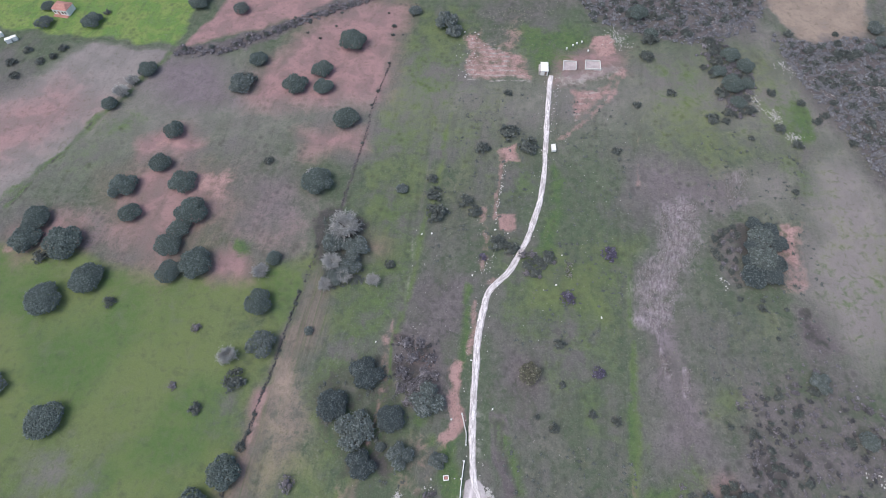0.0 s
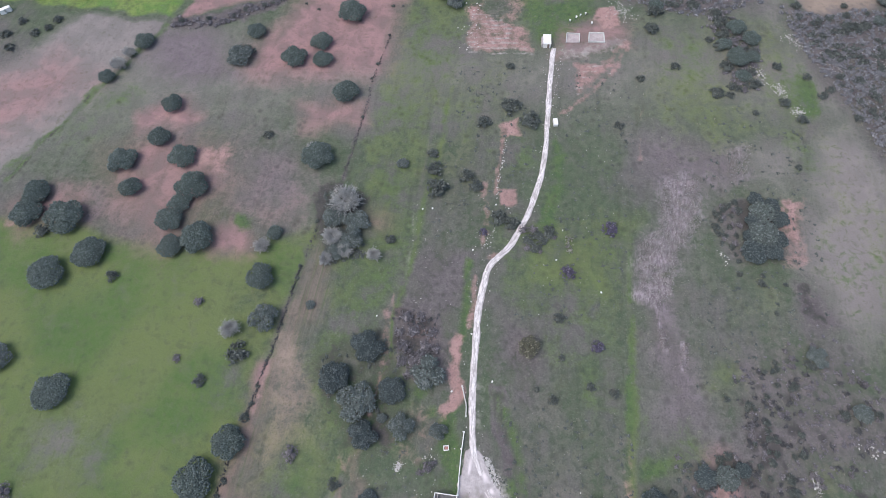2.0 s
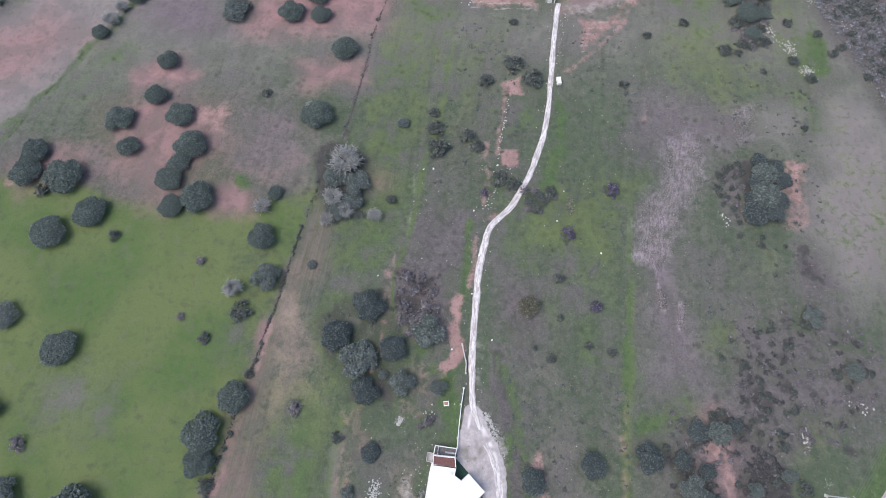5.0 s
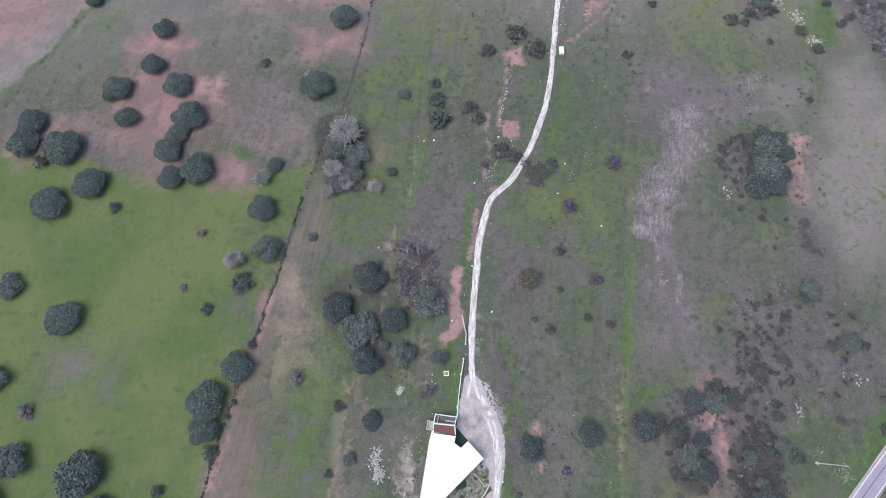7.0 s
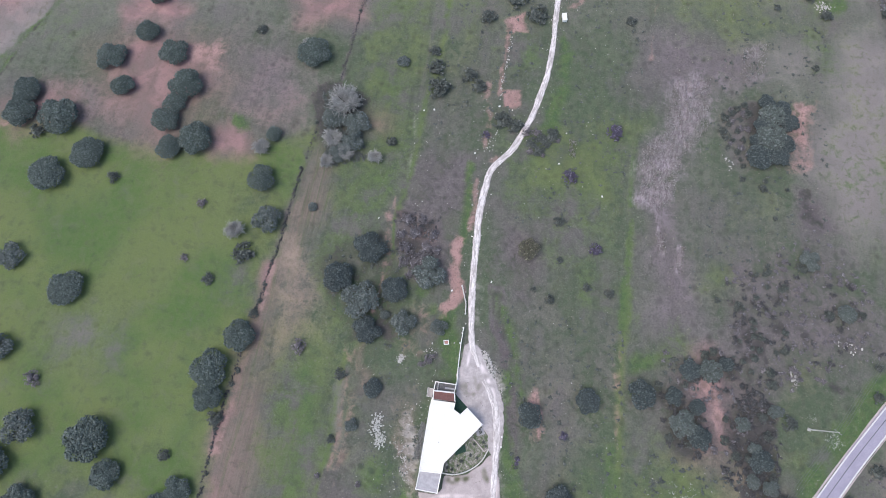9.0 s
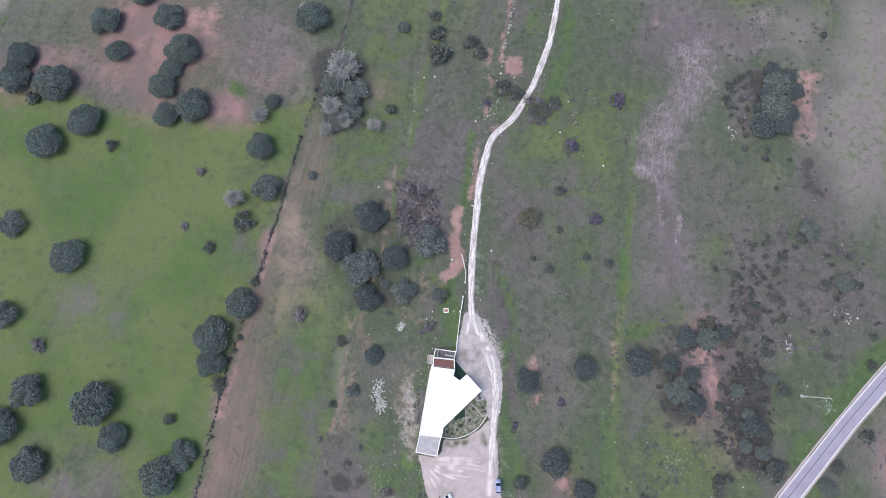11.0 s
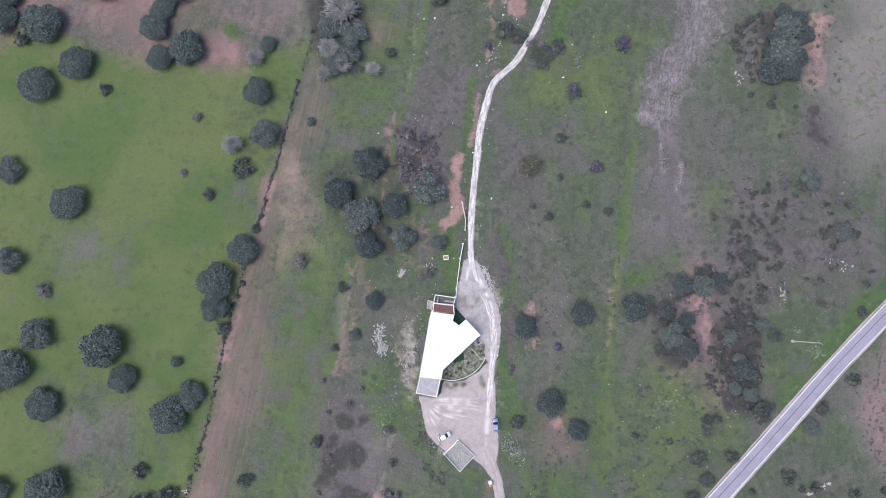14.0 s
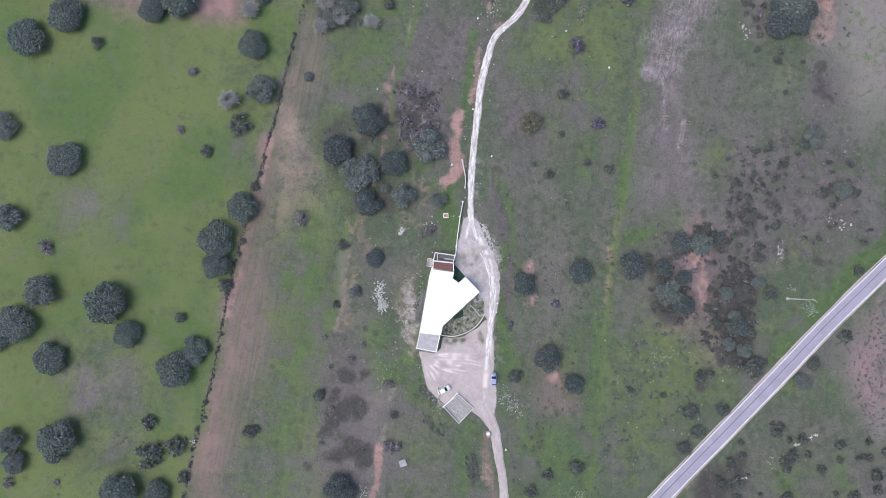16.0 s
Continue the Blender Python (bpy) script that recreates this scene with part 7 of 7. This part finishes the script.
# ---- parked cars ----
def car(at, turn, paint, label, length=4.1, width=1.72):
    c = thing("car", (at[0], at[1], 0.06), label, "car", "parked cars", "", turn)
    half = length / 2

    def loft(sections):
        """A body from cross sections (x, half width, z low, z high)."""
        bm = bmesh.new()
        rows = []
        for x, w, lo, hi in sections:
            r = min(0.12, (hi - lo) * .3)
            rows.append([bm.verts.new(q) for q in ((x, -w, lo), (x, -w, hi - r), (x, -w + r, hi), (x, w - r, hi), (x, w, hi - r), (x, w, lo))])
        for a, b in zip(rows, rows[1:]):
            for k in range(6):
                bm.faces.new((a[k], a[(k + 1) % 6], b[(k + 1) % 6], b[k]))
        bm.faces.new(rows[0])
        bm.faces.new(rows[-1])
        bmesh.ops.recalc_face_normals(bm, faces=bm.faces)
        return bm
    w = width / 2
    part("body", loft([(-half, w * .80, .42, .80), (-half + .12, w * .92, .28, .90), (-half + .6, w, .22, .95), (-.1, w, .22, .97), (half - 1.1, w, .22, .93), (half - .35, w * .95, .26, .80), (half - .08, w * .84, .32, .70), (half, w * .72, .38, .60)]), paint, c, "", True)
    part("cabin", loft([(-half + .30, w * .80, .90, 1.0), (-half + .72, w * .80, .90, 1.40), (-.2, w * .80, .90, 1.46), (.25, w * .78, .90, 1.42), (half - 1.05, w * .82, .90, .95)]), M_GLASS, c, "dark tinted windows")
    part("roof", loft([(-half + .62, w * .72, 1.36, 1.425), (-.2, w * .75, 1.40, 1.485), (.32, w * .70, 1.34, 1.43)]), paint, c)
    for x in (-half + .78, half - .78):
        for s in (-1, 1):
            t = part("tyre", rod((x, s * (w - .19), .30), (x, s * (w + .01), .30), .30, .30, 16), M_RUBBER, c)
            part("rim", rod((x, s * (w - .02), .30), (x, s * (w + .02), .30), .19, .18, 12), M_ALLOY, t)
    for s in (-1, 1):
        part("headlight", block(half - .14, s * w * .66, .62, .14, .30, .12, .03), M_LAMP, c)
        part("tail_light", block(-half + .06, s * w * .70, .76, .10, .22, .16, .03), M_TAIL, c)
        part("mirror", block(.62, s * (w + .06), .98, .16, .16, .12, .03), paint, c)


car((-1.68, -43.57), 28, M_CAR_WHITE, "small white hatchback parked on the gravel yard", 4.1)
car((13.90, -40.00), 92, M_CAR_BLUE, "blue-grey hatchback parked at the yard's edge", 4.0)


# ---- utility poles and wires ----
POLE = (106.41, -13.11)
WAY = Vector((-230.0, -257.0)).normalized()
SPANS = [(POLE[0] + WAY.x * d, POLE[1] + WAY.y * d) for d in (-92.0, 0.0, 96.0)]
TOP = 12.6
for x, y in SPANS:
    p = thing("utility_pole", (x, y), "tall pale concrete utility pole with a crossarm", "utility pole", "utility poles", "", math.degrees(math.atan2(WAY.y, WAY.x)))
    part("shaft", rod((0, 0, -0.4), (0, 0, TOP), 0.20, 0.11, 12), M_POLE, p)
    part("crossarm", block(0, 0, TOP - 0.5, 0.12, 2.2, 0.14, 0.02), M_CONC, p)
    part("footing", block(0, 0, 0.05, 0.9, 0.9, 0.3, 0.06, 20), M_STONE, p)
    for s in (-0.95, -0.35, 0.35, 0.95):
        part("insulator", rod((0, s, TOP - 0.43), (0, s, TOP - 0.18), 0.06, 0.05, 8), M_LAMP, p)
side = Vector((-WAY.y, WAY.x))
for (ax, ay), (bx, by) in zip(SPANS, SPANS[1:]):
    for s in (-0.95, -0.35, 0.35, 0.95):
        verts, faces = [], []
        pts = []
        for i in range(17):
            t = i / 16
            pts.append(Vector((ax + (bx - ax) * t + side.x * s, ay + (by - ay) * t + side.y * s, TOP - 0.18 - 5.2 * t * (1 - t))))
        for a, b in zip(pts, pts[1:]):
            tube(verts, faces, a, b, 0.028, 0.028, 4)
        tagged(new("overhead_wire", mesh_from("overhead_wire", verts, faces, M_WIRE)), "thin sagging overhead wire between concrete poles", "wire", "overhead wires")


# ---- far farm ----
def hut():
    at = (41.65, 176.50)
    h = thing("hut", at, "small white hut with a pale flat roof", "hut", "", "", -4)
    for a, b in (((-1.5, -2.6), (1.5, -2.6)), ((1.5, -2.6), (1.5, 2.6)), ((1.5, 2.6), (-1.5, 2.6)), ((-1.5, 2.6), (-1.5, -2.6))):
        part("wall", run([a, b], 0.2, -0.15, 2.3), M_WHITE, h)
    part("roof", block(0, 0, 2.4, 3.4, 5.7, 0.16, 0.03), M_WHITE, h, "pale sheet roof")
    part("door", block(0.6, -2.72, 1.0, 0.9, 0.06, 2.0, 0.01), M_WOOD, h)
    part("lean_to", block(-1.95, -0.3, 1.0, 0.7, 4.4, 1.9, 0.03), M_DECK, h)


hut()
for x, y in [(53.2, 190.0), (56.3, 192.1), (58.2, 193.2), (60.6, 194.2), (62.7, 188.3)]:
    b = thing("beehive", (x, y), "small white wooden box on the farm grass", "box", "white boxes")
    part("body", block(0, 0, 0.35, 0.6, 0.6, 0.7, 0.03), M_WHITE, b)
    part("lid", block(0, 0, 0.73, 0.72, 0.72, 0.08, 0.02), M_WHITE, b)


def red_house():
    at = (-187.73, 221.38)
    h = thing("farmhouse", at, "white farmhouse with a red tiled hipped roof", "house", "", "", -12)
    lx, ly, z = 3.9, 2.8, 2.9
    for a, b in (((-lx, -ly), (lx, -ly)), ((lx, -ly), (lx, ly)), ((lx, ly), (-lx, ly)), ((-lx, ly), (-lx, -ly))):
        part("wall", run([a, b], 0.3, -0.2, z), M_WHITE, h)
    bm = bmesh.new()
    e, top = 0.35, 1.5
    v = [bm.verts.new(q) for q in ((-lx - e, -ly - e, z), (lx + e, -ly - e, z), (lx + e, ly + e, z), (-lx - e, ly + e, z), (-lx + 1.6, 0, z + top), (lx - 1.6, 0, z + top))]
    for f in ((0, 1, 5, 4), (1, 2, 5), (2, 3, 4, 5), (3, 0, 4), (3, 2, 1, 0)):
        bm.faces.new([v[i] for i in f])
    bmesh.ops.recalc_face_normals(bm, faces=bm.faces)
    part("roof", bm, M_TILE_ROOF, h, "faded red tiled roof")
    part("door", block(-0.8, -ly - 0.17, 1.0, 1.0, 0.06, 2.0), M_TILE_ROOF, h)
    for x in (-2.8, 1.2, 2.8):
        part("window", block(x, -ly - 0.17, 1.5, 0.9, 0.06, 1.0), M_GLASS, h)
    part("terrace", block(0, -ly - 1.0, 0.0, 2 * lx, 1.6, 0.3, 0.03), M_TILE_ROOF, h, "reddish tiled terrace")


red_house()
for (x, y), s in zip([(-206.6, 199.9), (-204.5, 201.4), (-212.2, 204.2)], (2.4, 2.2, 1.8)):
    b = thing("shed", (x, y), "small whitewashed shed on rough ground", "shed", "white sheds", "", 25)
    part("wall", block(0, 0, 0.9, s, s * .7, 2.0, 0.05), M_WHITE, b)
    part("roof", block(0, 0, 1.95, s + .3, s * .7 + .3, 0.12, 0.03), M_WHITE, b)


# ---- small things by the track ----
def box_on_post(at, label):
    b = thing("marker_post", at, label, "post", "marker posts")
    part("post", rod((0, 0, -0.2), (0, 0, 0.9), 0.14, 0.12, 8), M_WHITE, b)
    part("cap", block(0, 0, 0.95, 0.42, 0.42, 0.14, 0.03), M_WHITE, b)


for q in [(2.3, -44.6), (17.9, -61.6), (14.8, -16.2), (12.9, -18.9), (2.3, 11.4), (14.5, -19.0)]:
    box_on_post(q, "short white marker post beside the gravel")
kiosk = thing("meter_box", (12.39, -57.03), "white and reddish meter box beside the track", "box", "", "", 20)
part("body", block(0, 0, 0.6, 1.1, 1.6, 1.3, 0.04), M_WHITE, kiosk)
part("lid", block(0, -0.5, 1.29, 1.2, 0.6, 0.08, 0.02), M_TILE_ROOF, kiosk, "reddish cover")
well = thing("well_box", (-2.03, 11.68), "small white-rimmed well box on red earth", "well", "", "", 5)
part("rim", run([(-.7, -.6), (.7, -.6), (.7, .6), (-.7, .6)], 0.25, -0.1, 0.6, True), M_WHITE, well)
part("cover", block(0.05, 0, 0.35, 1.0, 0.8, 0.08), M_TILE_ROOF, well, "rusty cover")
farm_box = thing("trailer", (41.43, 132.61), "small white trailer parked beside the far track", "trailer", "", "", 2)
part("body", block(0, 0, 0.95, 1.7, 3.2, 1.3, 0.08), M_WHITE, farm_box)
for s in (-1, 1):
    part("wheel", rod((s * .8, 0, .32), (s * .95, 0, .32), .32, .32, 14), M_RUBBER, farm_box)
part("drawbar", rod((0, 1.5, .45), (0, 2.6, .4), .05, .05, 6), M_WIRE, farm_box)
for (x, y), turn in zip([(103.8, 2.7), (105.0, 3.1)], (86, 82)):
    log = thing("bleached_log", (x, y), "bleached bare timber lying in thin grass", "log", "bleached logs", "", turn)
    part("log", rod((-2.1, 0, 0.1), (2.1, 0.1, 0.16), 0.2, 0.13, 8), M_POLE, log)
rng = random.Random(5)
for x, y in [(16.1, 73.1), (11.7, 68.8), (9.0, 60.4), (6.3, 46.7), (12.5, 31.2), (-0.3, 28.3), (-25.1, 53.1), (7.5, 77.2), (36.5, 73.2), (50.5, 61.0), (-10.7, 94.0), (-7.0, 94.3), (16.4, 95.6), (21.0, 94.0), (39.7, 84.8)]:
    rock = thing("boundary_stone", (x, y), "whitewashed rough stone in the grass near the track", "stone", "white stones", "", rng.uniform(0, 90))
    verts, faces = [], []
    lump(verts, faces, Vector((0, 0, .12)), Vector((rng.uniform(.34, .5), rng.uniform(.26, .36), .3)), rng)
    stone = new("stone", mesh_from("stone", verts, faces, M_WHITE))
    stone.parent = rock
slab = thing("concrete_slab", (-14.26, -66.65), "pale square concrete slab lying in grass", "slab", "", "", 20)
part("slab", block(0, 0, 0.05, 2.2, 2.0, 0.3, 0.04), M_CONC, slab)


# ---- loose stones, dry weeds and tufts ----
def stones(name, spots, label, material=None, category="stones"):
    """Many loose stones as one object."""
    rng = random.Random(len(spots))
    verts, faces = [], []
    for x, y, r in spots:
        lump(verts, faces, Vector((x, y, r * .25 - 0.05)), Vector((r * rng.uniform(.6, 1.5), r * rng.uniform(.6, 1.5), r * .5)), rng)
    tagged(new(name, mesh_from(name, verts, faces, material or M_STONE)), label, category, "", "stuff")


edge_w = [(x - 2.3, y) for x, y in TRACK[1:]]
edge_e = [(x + 2.3, y) for x, y in TRACK[1:]]
stones("track_stones", near(edge_w, 110, 1.0, 0.05, 0.22, 1) + near(edge_e, 90, 1.0, 0.05, 0.20, 2), "loose pale stones along the gravel track")
stones("bank_stones", near([(9.1, 7.6), (11.3, 4.0), (13.2, 0.4), (14.7, -4.1)], 150, 0.8, 0.05, 0.2, 3) + near([(46.5, 168.2), (43.6, 152.0), (41.9, 139.9)], 40, 0.8, 0.08, 0.25, 4) + near([(10.0, 8.6), (11.3, 5.3), (12.8, 1.7)], 130, 0.55, 0.1, 0.34, 5) + near([(-1.1, -32.1), (9.6, -27.5), (14.6, -27.4)], 60, 1.5, 0.05, 0.16, 6) + near([(-9.2, -35.0), (-6.3, -43.8), (-0.9, -48.0)], 60, 0.9, 0.05, 0.18, 7), "pale rubble bank beside the track")
stones("limestone_outcrop", near([(128.1, 160.2), (128.2, 153.8)], 99, 1.6, 0.07, 0.3, 5) + near([(133.8, 150.6), (135.7, 146.0)], 135, 1.6, 0.07, 0.3, 6) + near([(137.9, 138.5), (140.1, 136.1)], 135, 1.5, 0.07, 0.3, 7) + near([(145.8, 179.3), (151.2, 173.0)], 99, 2, 0.07, 0.3, 8) + near([(155.6, 167.9), (161.1, 159.6)], 81, 2, 0.07, 0.3, 9) + near([(120.1, 206.4), (132.3, 203.0)], 117, 2, 0.07, 0.3, 10) + near([(74.4, 199.7), (79.7, 192.1)], 180, 2.5, 0.07, 0.3, 11) + near([(178.3, 167.5), (185.4, 162.4)], 135, 2.5, 0.07, 0.3, 21), "whitish limestone outcrops on the hillside")
stones("scattered_stones", near([(121.4, 12.9), (124.9, 10.2)], 24, 1.2, 0.07, 0.5, 12) + near([(93.9, 75.9), (95.4, 71.6)], 24, 0.8, 0.07, 0.4, 16) + near([(105.0, 4.9), (104.8, 0.0)], 26, 0.35, 0.07, 0.32, 29) + near([(-16.2, -17.2), (-14.2, -24.4), (-13.2, -29.7)], 90, 1.1, 0.06, 0.26, 30) + near([(-16.7, 6.0), (-16.0, 6.9)], 46, 0.5, 0.1, 0.34, 96) + near([(-8.2, 9.2), (-5.4, 8.0), (-9.9, 4.6)], 30, 1.0, 0.06, 0.24, 97) + near([(21.6, 125.5), (19.6, 114.1), (17.7, 105.2), (16.4, 98.4)], 70, 0.35, 0.08, 0.26, 94) + near([(11.2, 95.1), (15.6, 91.6), (19.7, 92.8), (13.4, 82.7), (11.3, 76.1)], 70, 1.4, 0.06, 0.26, 95) + near([(-3.6, 4.7), (-19.0, -38.7)], 90, 3, 0.07, 0.2, 18) + near([(-81.3, -61.1), (-80.3, -62.9)], 12, 0.6, 0.07, 0.3, 19) + near([(11.8, 201.0), (8.6, 175.6)], 60, 3, 0.07, 0.4, 20), "scattered pale stones in rough grass")


def tufts(name, spots, material, label, category, blades=7, lean=0.5):
    """Tufts of stalks as one object; a spot is x, y and height."""
    rng = random.Random(len(spots) + 3)
    verts, faces = [], []
    for x, y, h in spots:
        for _ in range(blades):
            a = Vector((x + rng.gauss(0, h * .25), y + rng.gauss(0, h * .25), -0.12))
            b = a + Vector((rng.gauss(0, lean) * h, rng.gauss(0, lean) * h, h * rng.uniform(.6, 1.1)))
            w = Vector((rng.uniform(-1, 1), rng.uniform(-1, 1), 0)).normalized() * h * .07
            i = len(verts)
            verts += [a - w, a + w, b + w * .5, b - w * .5]
            faces.append((i, i + 1, i + 2, i + 3))
    tagged(new(name, mesh_from(name, verts, faces, material)), label, category, "", "stuff")


stones("garden_stones", scatter([(1.5, -21.5), (8.0, -15.0), (10.3, -17.5), (8.0, -22.3), (3.0, -25.5)], 60, 0.07, 0.22, 141) + near([(3.0, -22.5), (6.5, -19.5), (9.0, -17.0)], 40, 0.5, 0.08, 0.24, 142), "pale stones laid between the garden plants")


tufts("dry_weeds", scatter([(79.5, 105.1), (92.8, 106.7), (89.2, 85.8), (79.1, 75.9), (74.8, 61.1), (68.0, 55.0), (63.4, 61.1), (65.9, 79.8), (74.0, 84.7)], 3600, 0.25, 0.6, 31) + scatter([(105.9, 119.3), (116.4, 121.8), (111.7, 108.7), (104.0, 103.7)], 500, 0.25, 0.6, 32)
      + scatter([(67.2, 49.0), (69.4, 49.0), (69.9, 41.6), (67.5, 41.5)], 90, 0.4, 1.0, 33) + scatter([(74.4, 43.5), (76.3, 43.5), (74.4, 36.1), (72.2, 36.0)], 90, 0.4, 1.0, 34) + scatter([(40.7, 83.0), (43.0, 81.9), (42.2, 75.2), (40.3, 75.9)], 60, 0.6, 1.3, 35)
      + scatter([(104.0, 5.4), (105.8, 5.5), (105.3, -0.9), (103.5, -0.9)], 50, 0.5, 1.2, 36) + scatter([(16.2, -43.3), (20.8, -44.1), (21.5, -50.2), (17.8, -49.9)], 60, 0.4, 0.9, 37), M_STRAW, "pale dead weed stalks in patches", "weeds", 4, 0.28)
thicket("flowering_bushes", near([(-22.9, -11.0), (-23.0, -13.7), (-22.2, -16.4), (-22.0, -19.1)], 240, 1.0, 0.14, 0.34, 38), lambda v: shrub_mesh(v + 170, M_BLOSSOM, 16, 6, 0.16), 3, "white flowering bushes in a row beside the house", "bushes")
tufts("white_flowers", near([(16.9, -44.2), (20.8, -49.3)], 230, 1.3, 0.15, 0.34, 17) + near([(63.0, -33.6), (68.3, -31.7)], 70, 2.5, 0.15, 0.34, 14) + near([(111.8, -15.0), (114.4, -16.8)], 60, 0.9, 0.15, 0.34, 13) + near([(-25.4, -35.3), (-17.1, -44.0)], 60, 2.2, 0.15, 0.34, 18) + near([(-17.3, 6.3), (-15.4, 7.3)], 45, 0.7, 0.15, 0.34, 15) + near([(107.6, -9.8), (108.2, -10.6)], 25, 0.6, 0.15, 0.34, 23) + near([(-8.1, -43.8), (-2.6, -49.8)], 70, 1.0, 0.15, 0.3, 24) + near([(-27.1, -73.9), (-25.2, -77.3)], 40, 1.0, 0.15, 0.34, 25) + near([(40.0, -74.1), (43.5, -75.7)], 40, 1.2, 0.15, 0.34, 26) + near([(100.2, -64.1), (103.7, -63.7)], 40, 1.2, 0.15, 0.34, 27), M_BLOSSOM, "patches of small white wild flowers in grass", "flowers", 7, 0.9)
tufts("lavender_row", scatter([(-9.2, -12.1), (-8.3, -13.1), (-9.9, -22.9), (-11.4, -22.5)], 240, 0.5, 0.9, 39), M_PALE, "grey lavender bushes along the house wall", "lavender", 9, 0.6)
stones("stone_row", near([(107.8, -58.4), (110.8, -57.0), (114.3, -55.2)], 70, 0.25, 0.12, 0.32, 92) + near([(88.8, -70.4), (92.0, -68.6)], 30, 0.4, 0.12, 0.3, 93), "low row of pale stones from an old wall")
stones("pen_rubble", scatter([(3.0, -46.0), (6.6, -49.5), (3.1, -53.0), (-0.9, -48.9)], 90, 0.08, 0.26, 91) + near([(2.6, -48.4), (3.4, -50.2)], 60, 0.8, 0.1, 0.32, 90), "broken pale rubble on the pen floor")
stones("field_stones", scatter([(14.4, 23.3), (54.4, 22.0), (47.0, -75.6), (18.9, -76.3)], 60, 0.06, 0.18, 71) + scatter([(54.2, -19.6), (89.6, -26.0), (68.1, -57.9), (47.0, -75.6)], 70, 0.06, 0.2, 72) + scatter([(49.4, 161.5), (77.6, 157.8), (57.9, 53.6), (18.4, 46.3), (39.1, 97.1)], 70, 0.06, 0.2, 73) + scatter([(-29.3, 11.7), (-1.8, 8.4), (-13.7, -35.0), (-31.9, -28.3)], 40, 0.06, 0.2, 74) + scatter([(-12.2, 102.5), (17.4, 99.7), (9.8, 61.8), (-18.3, 46.5)], 60, 0.06, 0.18, 75) + scatter([(95.0, -18.9), (114.2, -25.6), (89.1, -54.0), (62.7, -71.8)], 60, 0.06, 0.2, 76), "small pale stones dotted over thin pasture")
tufts("pale_grass", scatter([(14.4, 23.3), (54.4, 22.0), (47.0, -75.6), (18.9, -76.3)], 260, 0.25, 0.6, 81) + scatter([(77.6, 157.8), (125.5, 150.7), (123.2, 45.8), (71.6, 9.5), (59.7, 53.6)], 420, 0.25, 0.6, 82) + scatter([(87.0, 35.3), (133.7, 35.9), (121.6, -11.3), (93.2, -18.9)], 110, 0.25, 0.6, 83) + scatter([(-26.3, -35.3), (-10.0, -38.5), (-2.6, -50.7), (-16.8, -56.3)], 120, 0.3, 0.6, 84) + scatter([(163.1, 186.8), (178.5, 149.9), (164.1, 113.2), (156.9, 141.1)], 260, 0.4, 0.9, 85) + scatter([(13.7, 216.8), (56.3, 224.0), (43.9, 208.1), (19.5, 197.1)], 120, 0.3, 0.8, 86) + scatter([(-19.6, -10.1), (-11.5, -6.3), (-10.3, -24.3), (-12.8, -35.0), (-17.4, -28.0)], 120, 0.2, 0.5, 87), M_HAY, "pale dry grass tufts in the pasture", "grass")
